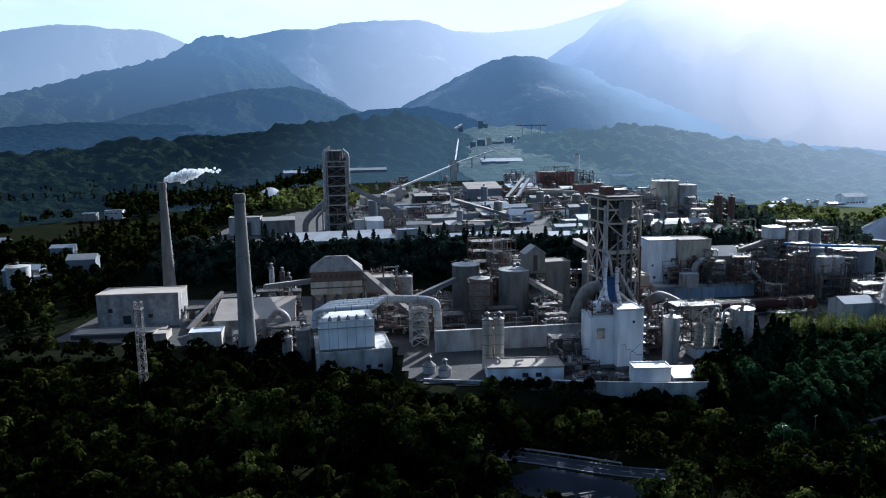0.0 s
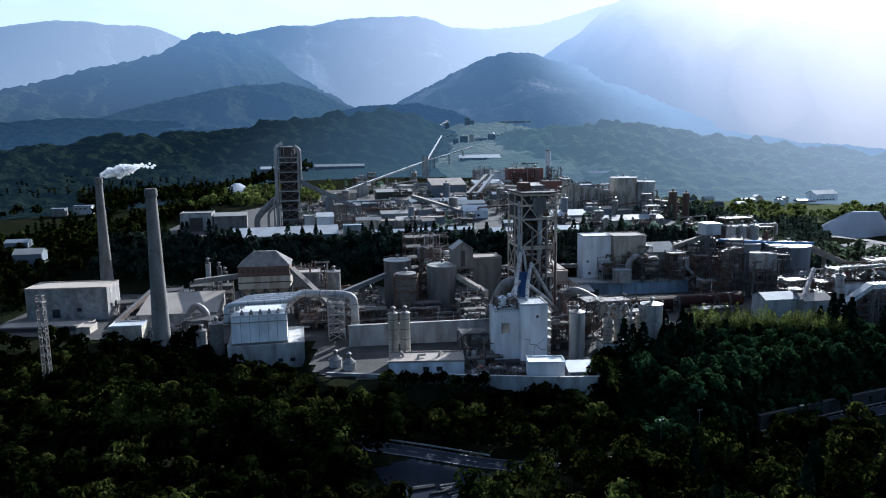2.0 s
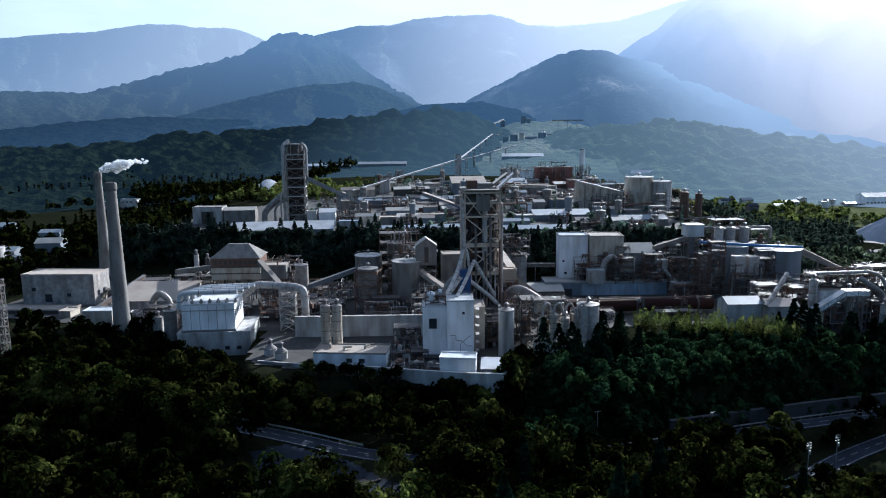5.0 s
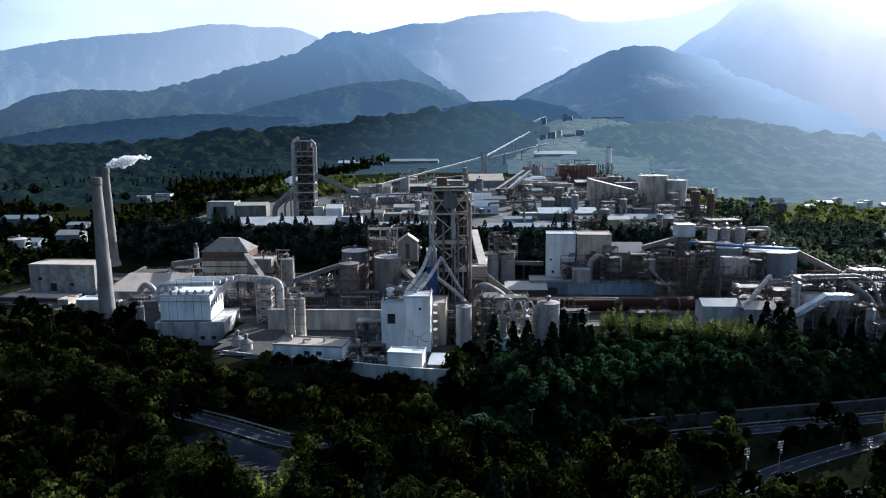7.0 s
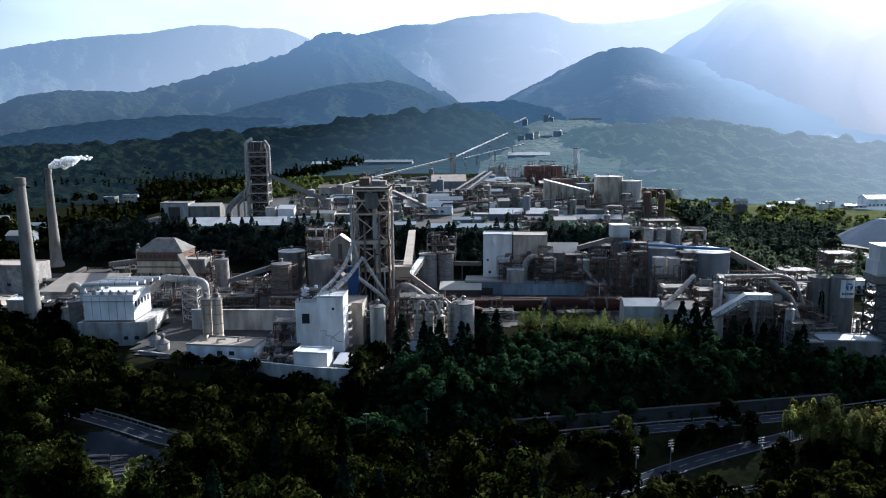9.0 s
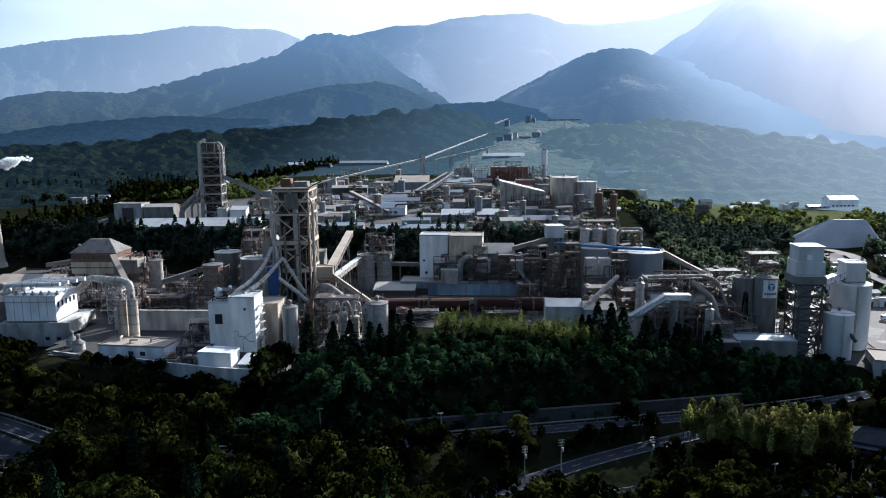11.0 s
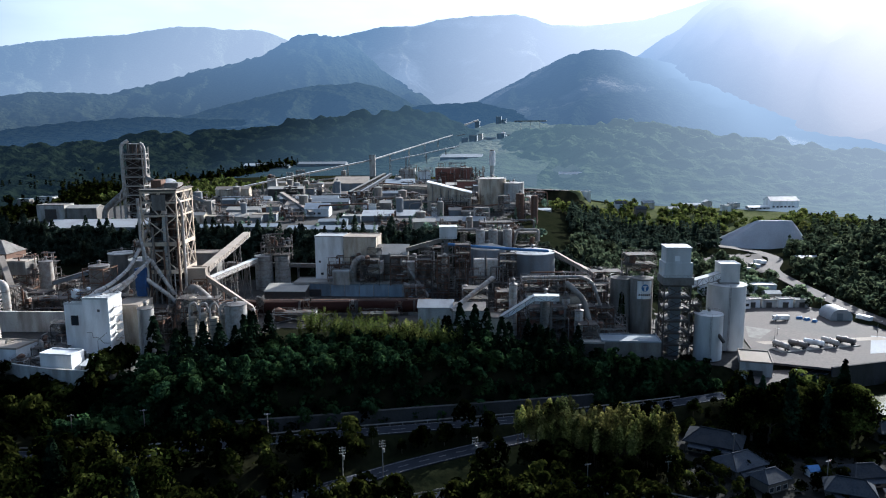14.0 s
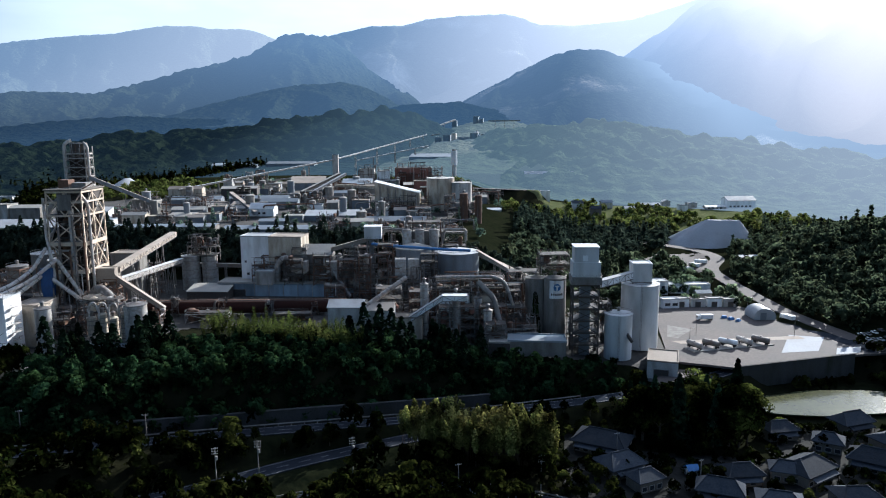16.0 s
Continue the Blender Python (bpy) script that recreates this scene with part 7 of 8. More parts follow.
for k in range(4, 8):
    process_unit("small machinery along the boundary wall", 20 + 7 * k, 252 - 0.8 * k + (k % 2) * 3, 9.2, 5, 4, 3.2, 60 + k, levels=[3.0])
building("lean_to", "low lean-to with grey roof by the container shed", 82, 244, 9, 11, 8, 5, "grey", "white_roof", "shed", 1.5, yaw=2, plinth=False)
for k, (x, y) in enumerate(((27, 260), (35, 262), (21, 262))):
    dv = thing("roof_vent_duct", "dusty roof vent duct on the low workshop", "vent", x, y, 14.75, 30 + 40 * k)
    part("shell", Geo().tube(bend([(0, 0, 0), (0, 0, 1.2), (3.0, 0, 1.0)], 0.6, 4), 0.5, 10), M["cream"], dv, smooth=True)

# white tower house: ducts up to the preheater, blue hood
duct("riser_duct", "pale blue-grey riser duct to the preheater tower", [(65, 273, 33), (66.5, 286, 35), (68.5, 297, 40), (70.5, 302.5, 48)], 0.8, "steel_pale", 4.0)
duct("riser_duct", "pale blue-grey riser duct to the preheater tower", [(70, 275, 33), (72, 290, 36), (75, 303, 43)], 0.8, "steel_pale", 4.0)
duct("cross_duct", "pale duct across the tower's foot", [(64, 290, 29), (70, 301, 37), (82, 304, 27), (88, 306, 20)], 0.9, "steel_pale", 3.0)
duct("strut_duct", "thick pale strut duct on the tower front", [(75, 303.2, 43), (84, 305.5, 27)], 0.8, "steel_pale", 2.0)
bh = thing("blue_hood", "blue painted steel hood at the tower's foot", "hood", 68.5, 298, 27, 11)
part("panel", Geo().box(1, 1, 4, 4.6, 3.6, 8.5), M["deep_blue"], bh)
part("skirt", Geo().add([(1.5, 1, 0), (5.5, 1, 0), (5.5, 4, 0), (1.5, 4, 0), (1, 1, 4), (5.6, 1, 4), (5.6, 4.6, 4), (1, 4.6, 4)], [(3, 2, 1, 0), (0, 1, 5, 4), (1, 2, 6, 5), (2, 3, 7, 6), (3, 0, 4, 7)]), M["deep_blue"], bh)
part("leg", Geo().beam((0.5, 0.5, -18), (0.5, 0.5, 4), 0.4).beam((6.5, 0.5, -18), (6.5, 0.5, 4), 0.4), M["steel"], bh)
process_unit("blue and grey machinery on the white annex", 58, 271, 30.8, 8, 7, 3.5, 71, yaw=8, mats=("blue", "steel", "white"), levels=[3.2])
for k in range(6):
    bal = thing("side_balcony", "small white steel balcony on the tower house", "balcony", 77.9, 271, 12 + 3.4 * k, 8, "balconies up the tower house")
    part("deck", Geo().box(0, 0, 0, 1.6, 4, 0.2), M["steel_pale"], bal)
    part("railing", Geo().tube(bend([(0, 0, 0.2), (0, 0, 1.2), (1.55, 0, 1.2), (1.55, 3.95, 1.2), (0, 3.95, 1.2), (0, 3.95, 0.2)], 0.2, 2), 0.06, 6), M["steel"], bal)
zz_pipe = thing("zigzag_pipe", "thin grey pipe running in steps across the white tower house", "pipe", 67, 267, 10, 8)
part("run", Geo().tube(bend([(1.0, -0.3, 9.5), (3.4, -0.3, 9.5), (3.4, -0.3, 7.4), (5.6, -0.3, 7.4), (7.8, -0.3, 5.2), (10, -0.3, 5.2)], 0.3, 2), 0.12, 6), M["steel"], zz_pipe)
part("run", Geo().tube(bend([(5.2, -0.3, 0), (5.2, -0.3, 6.2), (9.4, -0.3, 9.6)], 0.3, 2), 0.1, 6), M["steel"], zz_pipe)
cl = building("cream_annex", "cream windowless block behind the tower house", 70, 281, 9, 11, 14, 18, "cream", "dust_roof", yaw=8)
silo("front_silo", "pale slim silo with railed top before the tower", 90, 274, 7, 3.1, 21.5, "concrete_pale", "steel")
for k in range(8):
    duct("tower_pipe", "thin pale vertical pipe on the tower face", [(71.5 + 2.1 * k, 304.1 + 0.41 * k, 9), (71.5 + 2.1 * k, 304.1 + 0.41 * k, 26 + 5.2 * ((k * 3) % 8))], 0.28 + 0.12 * (k % 3), ("steel_pale", "rust", "steel")[k % 3], 1.0, False, n=8)
duct("edge_pipe", "pale jogged pipe down the tower's edge", [(69.8, 304.6, 70), (69.8, 304.6, 52), (72, 303.4, 47), (73.5, 302.8, 36), (72.5, 302, 30)], 0.6, "steel_pale", 1.5, False)
process_unit("tower foot machinery in the shade", 74, 294, 9.2, 13, 8, 13, 72, mats=("dark", "steel", "duct"))

# kiln feed end
bn = building("transfer_bin", "dusty transfer bin where conveyors meet", 85.6, 314.5, 31, 8, 7, 5.5, "dust_roof", "dust_roof", yaw=14, plinth=False)
process_unit("steel legs under the transfer bin", 87, 315, 9, 7, 6, 23, 81)
conveyor("dusty inclined conveyor rising from the transfer bin", (91, 321, 34.5), (75, 398, 40), 3.4, 2.4, "dust_roof", "dust_roof", 2)
conveyor("pale level conveyor behind the kiln", (91, 322, 29), (82, 392, 26), 2.6, 2.2, "steel_pale", "white_roof", 3)
conveyor("dusty chute conveyor down to the kiln", (92, 318, 32), (112, 325, 15.5), 2.4, 2.2, "dust_roof", "dust_roof", 0)
duct("kiln_hood_duct", "large dusty arched duct over the kiln hood", [(88.5, 307, 17), (89, 306, 27), (94, 304, 31), (101, 301, 28), (112, 296, 20)], 2.0, "duct", 5.0)
duct("kiln_hood_duct", "rusty red inclined duct at the kiln hood", [(88.5, 303, 29), (91, 291, 11)], 1.1, "rust", 1.0)
vb = building("vessel_base", "white low base building under the vessels", 102, 279, 5, 20, 9, 8.5, "white", "dust_roof", yaw=8, windows=[(3, 3, 2, 1.4), (8, 3, 2, 1.4)], plinth=False)
for k in range(4):
    silo("lime_vessel", "cream banded vessel with goose-neck pipe", 104.5 + 4.6 * k, 283.5 + 0.6 * k, 13.7, 1.8, 9.0 + 1.5 * (k % 2), "cream", "cream", bands=5, rail=False, group="banded vessels")
    duct("goose_neck", "thin pale goose-neck pipe over the vessels", [(104.5 + 4.6 * k, 282, 23), (104.5 + 4.6 * k, 282, 28.5), (107 + 4.6 * k, 282.5, 30), (108.6 + 4.6 * k, 283, 25)], 0.4, "steel_pale", 1.5, False, n=8)
process_unit("pale tangle of pipes over the vessels", 101, 284, 23, 14, 7, 6.5, 82, mats=("cream", "duct", "steel_pale"), dense=1.6)
process_unit("rust-stained platforms beside the vessels", 96, 286, 9, 7, 10, 20, 83)
process_unit("machinery under the kiln", 120, 328, 9, 20, 6, 5, 84, mats=("dark", "steel", "rust"), levels=[4.5])
process_unit("machinery under the kiln's far end", 160, 336, 7, 18, 6, 6, 85, mats=("dark", "steel", "rust"), levels=[5.5])
kr = thing("kiln_walkway", "rusty railed walkway along the kiln top", "walkway", 92, 337, 17.4)
part("deck", Geo().beam((0, -1, 0), (kd.x, kd.y - 1, -0.5), 1.0, 0.15), M["rust"], kr)
part("railing", rail_geo(Geo(), [(0, -1.5, 0), (kd.x, kd.y - 1.5, -0.5)], every=3), M["steel"], kr)
for k in range(4):
    process_unit("steel stair and platform on the kiln pier", 108 + 22 * k, 337 + 4.7 * k, 9 - 1.4 * k, 3, 3, 9, 90 + k)
building("stone_canopy", "open shed roof in front of the mill hall", 96, 372, 8, 22, 12, 6, "dark", "grey_roof", "shed", 2, yaw=8, plinth=False)
conveyor("long level pipe bridge behind the silos", (60, 402, 22), (114, 404, 22), 2, 1.8, "steel", "steel", 3)

# mill hall roof
for k in range(2):
    hopper_box("pale hopper bin on the mill hall roof", 149 + 18 * k, 389 + 2 * k, 16.6, 8, 6, 12, "steel_pale", 3.5, 7)
building("roof_penthouse", "sloped penthouse above the hopper bins", 152, 396, 16.6, 17, 9, 15, "concrete", "grey_roof", "shed", 4, yaw=7, plinth=False)
duct("roof_cyclone_duct", "bent pale duct on the mill hall roof", [(140, 391, 17), (140, 391, 27), (145, 392, 31), (149, 393, 24)], 1.7, "duct", 3.0)
building("roof_cabin", "small pale cabin on the mill hall front", 131, 382, 16.6, 9, 5, 7, "concrete_pale", "white_roof", yaw=7, plinth=False)
for k in range(6):
    process_unit("ducts and platforms on the mill hall roof", 128 + 9.4 * k, 393 + 1.1 * k, 16.6, 8, 6, 8 + 5 * (k % 3), 100 + k, mats=("duct", "steel", "rust"), yaw=7)
duct("down_duct", "pale inclined duct from the roof to the ground", [(170, 392, 26), (184, 382, 12)], 0.9, "steel_pale", 2.0)
process_unit("red and pale banded process stack", 189, 382, 6, 6, 6, 27, 111, mats=("red", "duct", "rust"))
for k in range(2):
    hopper_box("pale twin hopper below the blue pipe", 208 + 7 * k, 384, 4, 5.6, 5.6, 28, "steel_pale", 15)
duct("blue_pipe", "long bright blue pipe crossing the mill roofs", [(192, 397, 38), (210, 396, 37), (232, 396, 36), (246, 397, 35.5)], 0.75, "blue", 3.0, False)
for k, (x, y, w, h) in enumerate(((192, 420, 14, 42), (206, 424, 19, 47), (225, 428, 14, 41), (176, 416, 12, 30))):
    process_unit("tall dusty process structure behind the mill", x, y, 8, w, 10, h - 8, 120 + k, mats=("duct", "rust", "concrete"), levels=[8, 16, 24, h - 9])
for bx0, by0 in ((207, 417), (214, 418.5), (222, 420)):
    silo("blend_bin", "pale steel blending bin high behind the mill", bx0, by0, 30, 2.6, 13, "steel_pale", "steel", legs=4, ladder=False)
building("shaft_store", "grey raw meal block behind the hoppers", 208, 424, 8, 16, 8, 33, "concrete", "grey_roof", plinth=False)
duct("top_frame_duct", "pale square frame duct on the mill tower", [(193, 419, 40), (193, 419, 43), (205, 420, 43), (208, 421, 34)], 0.8, "duct", 1.5)
duct("top_frame_duct", "pale square frame duct on the mill tower", [(225, 427, 34), (227, 427, 42.5), (239, 428, 42.5), (239, 428, 36)], 0.8, "duct", 1.5)
conveyor("dusty conveyor between elevator and penthouse", (168, 400, 33), (187, 405, 38), 2.2, 2, "dust_roof", "dust_roof", 0)
conveyor("long dusty conveyor running down beside the tank", (248, 408, 32), (282, 400, 15), 2.4, 2, "dust_roof", "dust_roof", 2)
conveyor("second dusty conveyor running down beside the tank", (248, 414, 30), (290, 408, 12), 2.4, 2, "grey", "dust_roof", 2)

for k, (x, y, z, w, d, h) in enumerate(((197, 391, 5, 8, 6, 33), (221, 388, 4, 9, 7, 30), (176, 386, 6, 9, 6, 24), (146, 385, 16.6, 10, 5, 13), (162, 387, 16.6, 9, 5, 15))):
    process_unit("dark rusty frame of vessels before the mill blocks", x, y, z, w, d, h, 170 + k, mats=("dark", "rust", "steel_pale", "dark"), frame="dark" if k % 2 else "rust", dense=1.8)

# sheds and racks behind the front wood
building("cooler_shed", "pale shed with broad white roof by the kiln", 190, 329, 4, 16, 12, 15, "concrete_pale", "white_roof", "gable_x", 2.5, yaw=8)
building("cooler_shed", "pale shed with broad cream roof by the kiln", 207, 326, 2, 14, 12, 17, "concrete_pale", "dust_roof", "gable_x", 2.5, yaw=8)
building("cooler_annex", "low dusty annex beside the sheds", 221, 330, 1, 12, 9, 14, "cream", "dust_roof", yaw=8)
duct("diagonal_duct", "pale diagonal duct over the shed roofs", [(206, 327, 19), (222, 349, 30)], 1.1, "duct", 1.0)
conveyor("broad pale gallery rising from the sheds", (227, 333, 13), (242, 334.5, 23), 4.2, 2.4, "white", "white_roof", 0)
conveyor("broad pale level gallery over the racks", (242, 334.5, 23), (253, 336, 23), 4.2, 2.4, "white", "white_roof", 2)
for k, (x, y, z, w, d, h) in enumerate(((236, 352, 2, 16, 10, 26), (254, 356, 1, 14, 10, 27), (240, 338, 1, 16, 8, 17), (258, 342, -1, 12, 9, 19), (268, 376, -2, 16, 9, 30), (224, 346, 3, 10, 8, 20), (262, 330, -1, 9, 8, 14), (270, 350, -2, 8, 8, 18), (208, 346, 4, 12, 8, 20), (174, 370, 7, 10, 6, 12))):
    process_unit("rust-stained pipe rack and vessels by the loading works", x, y, z, w, d, h, 130 + k, mats=("rust", "dark", "steel", "red", "rust"), dense=1.6, frame="rust" if k % 2 else "steel")
for k, (x, y, h) in enumerate(((247, 341, 22), (262, 338, 18), (232, 343, 24), (256, 350, 20))):
    silo("rack_vessel", "pale upright vessel among the pipe racks", x, y, gz(x, y), 1.9, h, "steel_pale", "steel", rail=False, bands=2)
duct("rack_pipe", "long pale horizontal pipe over the racks", [(236, 350, 30), (262, 355, 30.5), (268, 356, 28), (272, 354, 17)], 0.8, "duct", 3.0)
duct("rack_pipe", "thick grey duct falling through the racks", [(256, 352, 28), (264, 346, 22), (268, 340, 8)], 1.3, "concrete", 3.0)
building("panel_block", "pale panelled filter block in the racks", 238, 349, 10, 14, 8, 12, "white", "dust_roof", plinth=False)
building("panel_block", "pale panelled filter block in the racks", 253, 353, 10, 10, 8, 11, "cream", "dust_roof", plinth=False)
process_unit("rusty open frame on the silo tops", 284, 364, 30, 14, 9, 9, 150, mats=("rust", "duct"))
building("loading_annex", "low dark annex below the ivy silo", 264, 325, 0, 9, 8, 7, "dark", "grey_roof", yaw=5, plinth=False)
duct("loading_chute", "dark inclined chute beside the elevator frame", [(312, 356, 20), (320, 350, 12), (326, 346, 4)], 0.8, "dark", 2.0)
process_unit("dark stair frame between elevator and silos", 311, 352, -5, 6, 7, 24, 151, mats=("dark", "rust"), frame="dark")
building("white_office", "white two-storey office with square windows", 340, 486, gz(345, 490) - 0.5, 20, 10, 9, "white", "white_roof", yaw=10, windows=[(1.5 + 3.6 * k, 4.8, 2, 1.5) for k in range(5)] + [(1.5 + 3.6 * k, 1.2, 2, 1.5) for k in range(5)])
building("white_office_wing", "long low white wing of the office", 361, 492, gz(365, 495) - 0.5, 26, 9, 6, "white", "white_roof", yaw=10, windows=[(1.5 + 3.6 * k, 1.6, 2, 1.5) for k in range(6)])

# gravel pile beside the quarry road
pl = thing("gravel_heap", "broad heap of blue-grey crushed stone", "heap", 410, 650, 3)
g = Geo()
npl, mpl = 26, 9
for j in range(mpl):
    f = j / (mpl - 1)
    for k in range(npl):
        a = 2 * math.pi * k / npl
        wob = 1 + 0.09 * math.sin(3 * a + 1) + 0.05 * math.sin(7 * a)
        g.v.append(((1 - f * 0.66) * 38 * wob * math.cos(a) + f * 12, (1 - f * 0.9) * 22 * wob * math.sin(a), 21 * f ** 0.92))
for j in range(mpl - 1):
    for k in range(npl):
        g.f.append((j * npl + k, j * npl + (k + 1) % npl, (j + 1) * npl + (k + 1) % npl, (j + 1) * npl + k))
g.f.append(tuple((mpl - 1) * npl + k for k in range(npl)))
part("slope", g, M["gravel"], pl, smooth=True)
hp = thing("gravel_heap", "grey heap of raw stone by the far works", "heap", -176, 732, gz(-176, 732) - 0.5)
part("slope", Geo().cyl(0, 0, 0, 12, 23, 3, 22), M["gravel"], hp, smooth=True)

# vapour trailing from the chimney
vp = thing("vapour_plume", "small white vapour plume trailing from the chimney", "vapour", -152, 390.5, 78.5)
rv = random.Random(4)
for k in range(26):
    u = k / 25
    c = Vector((1.5 + 30 * u, 2 * math.sin(5 * u), 0.8 + 5.5 * u + rv.uniform(-1, 1) * (0.4 + u)))
    rr0 = (0.9 + 2.0 * math.sin(math.pi * min(1, u * 1.25 + 0.12))) * rv.uniform(0.7, 1.15)
    bmp = bmesh.new()
    bmesh.ops.create_icosphere(bmp, subdivisions=3, radius=rr0)
    gq = Geo()
    for v in bmp.verts:
        q = v.co.copy()
        q *= 1 + 0.45 * (noise.noise(q * 0.9 + c) + 0.5 * noise.noise(q * 2.3 + c))
        gq.v.append(tuple(q + c))
    gq.f = [tuple(v.index for v in f.verts) for f in bmp.faces]
    bmp.free()
    part("puff", gq, M["vapour"], vp, smooth=True)

# elevator on the twin steel silos
process_unit("small elevator frame on the twin steel silos", 86, 398, 30, 5, 4, 9, 160)

# far works: racks, columns and ducts among the sheds
rf = random.Random(17)
for k in range(20):
    x, y = rf.uniform(-70, 225), rf.uniform(480, 790)
    w, h = rf.uniform(6, 13), rf.uniform(6, 16)
    process_unit("hazy grey pipe rack among the far sheds", x, y, gz(x, y), w, rf.uniform(5, 8), h, 200 + k, mats=("steel", "duct", "rust", "concrete"), dense=0.6)
for k in range(26):
    x, y = rf.uniform(-60, 225), rf.uniform(500, 800)
    silo("far_vessel", "upright grey vessel among the far sheds", x, y, gz(x, y), rf.uniform(1.4, 3.6), rf.uniform(7, 17), rf.choice(("duct", "concrete", "steel", "grey")), "grey_roof", rail=False, ladder=False)
for k in range(22):
    x, y = rf.uniform(-60, 210), rf.uniform(490, 780)
    z = gz(x, y) + rf.uniform(5, 11)
    a = rf.uniform(-0.5, 0.7)
    L = rf.uniform(14, 40)
    duct("far_pipe", "long dull pipe crossing the far works", [(x, y, gz(x, y)), (x, y, z), (x + L * math.cos(a), y + L * math.sin(a), z + rf.uniform(-2, 3)), (x + L * math.cos(a), y + L * math.sin(a), gz(x, y))], rf.uniform(0.4, 0.9), rf.choice(("duct", "steel", "rust")), 2.0, False, n=8)
for k in range(44):
    x, y = rf.uniform(-70, 220), rf.uniform(480, 790)
    w = rf.uniform(7, 22)
    building("far_shed", "weathered low shed of the far works", x, y, gz(x, y) - 0.5, w, rf.uniform(7, 12), rf.uniform(4, 9), rf.choice(("grey", "concrete", "cream", "rust")), rf.choice(("grey_roof", "dust_roof", "grey_roof")), rf.choice(("gable_x", "shed", "flat")), 1.8, yaw=rf.uniform(6, 16), plinth=False)

# ---- pipework too dense to count ----
def tangle(name, label, zones, seed, mats=("dark", "steel", "rust", "steel_pale", "duct"), dense=1.0):
    """Frames, pipes, platforms, rails and small tanks filling the zones (x, y, z, w, d, h), one mesh for each material."""
    r = random.Random(seed)
    geos = {m: Geo() for m in mats}
    for x, y, z, w, d, h in zones:
        ca, sa = math.cos(radians(PY)), math.sin(radians(PY))

        def at(u, v, q):
            return Vector((x + u * ca - v * sa, y + u * sa + v * ca, z + q))
        frame_mat = r.choice(mats[:2] + mats[:3])
        nx, ny = max(1, round(w / 6)), max(1, round(d / 6))
        hs = [[h * r.uniform(0.55, 1.0) for j in range(ny + 1)] for i in range(nx + 1)]
        for i in range(nx + 1):
            for j in range(ny + 1):
                geos[frame_mat].beam(at(w * i / nx, d * j / ny, -0.4), at(w * i / nx, d * j / ny, hs[i][j]), 0.28)
        for lv in range(1, int(h / 4) + 1):
            zz = min(4.0 * lv, h * 0.95) + r.uniform(-0.6, 0.6)
            for i in range(nx):
                for j in range(ny + 1):
                    if min(hs[i][j], hs[i + 1][j]) > zz - 1:
                        geos[frame_mat].beam(at(w * i / nx, d * j / ny, zz), at(w * (i + 1) / nx, d * j / ny, zz), 0.22, 0.35)
                        if r.random() < 0.35:
                            geos[frame_mat].beam(at(w * i / nx, d * j / ny, zz - 3.6), at(w * (i + 1) / nx, d * j / ny, zz), 0.14)
                        if j < ny and r.random() < 0.5:
                            a, b = at(w * i / nx, d * (j + 0.5) / ny, zz), at(w * (i + 1) / nx, d * (j + 0.5) / ny, zz)
                            geos["dark"].beam(a, b, d / ny * 0.9, 0.12)
                            for q in (0.55, 1.1):
                                geos[r.choice(mats)].beam(at(w * i / nx, d * j / ny, zz + q), at(w * (i + 1) / nx, d * j / ny, zz + q), 0.07)
        for k in range(int(dense * (6 + w * d * h / 110))):
            p = [r.uniform(0, w), r.uniform(-0.3, d), r.uniform(0.3, h)]
            line = [at(*p)]
            for j in range(r.randint(1, 4)):
                ax = r.choice((0, 0, 1, 2, 2))
                p = list(p)
                p[ax] = min(max(p[ax] + r.choice((-1, 1)) * r.uniform(1.5, (w, d, h)[ax] * 0.6 + 1.5), -0.5), (w, d, h)[ax] + 0.8)
                q = at(*p)
                if (q - line[-1]).length > 0.7:
                    line.append(q)
            if len(line) > 1:
                geos[r.choice(mats)].tube(bend(line, 0.5, 2), r.choice((0.09, 0.13, 0.18, 0.26, 0.42)), 7)
        for k in range(int(dense * (1 + w * d / 45))):
            u, v, rr0 = r.uniform(1, max(1.2, w - 1)), r.uniform(0.6, max(0.8, d - 0.6)), r.uniform(0.5, 1.5)
            z0 = r.choice((0.0, h * 0.35, h * 0.6))
            c, e = at(u, v, z0), at(u, v, z0 + r.uniform(1.6, 4.5))
            g = geos[r.choice(mats)]
            g.tube([c, c.lerp(e, 0.2), c.lerp(e, 0.85), e], [rr0 * 0.3, rr0, rr0, rr0 * 0.45], 12)
        for k in range(int(dense * (1 + w * d / 70))):
            u, v = r.uniform(0, w * 0.8), r.uniform(0, d * 0.8)
            c = at(u, v, r.choice((0.0, h * 0.3, h * 0.55)))
            geos[r.choice(mats)].box(c.x, c.y, c.z, r.uniform(1, 3), r.uniform(1, 3), r.uniform(1, 3))
    for m, g in geos.items():
        single(name, g, M[m], label, "pipework", "stuff")


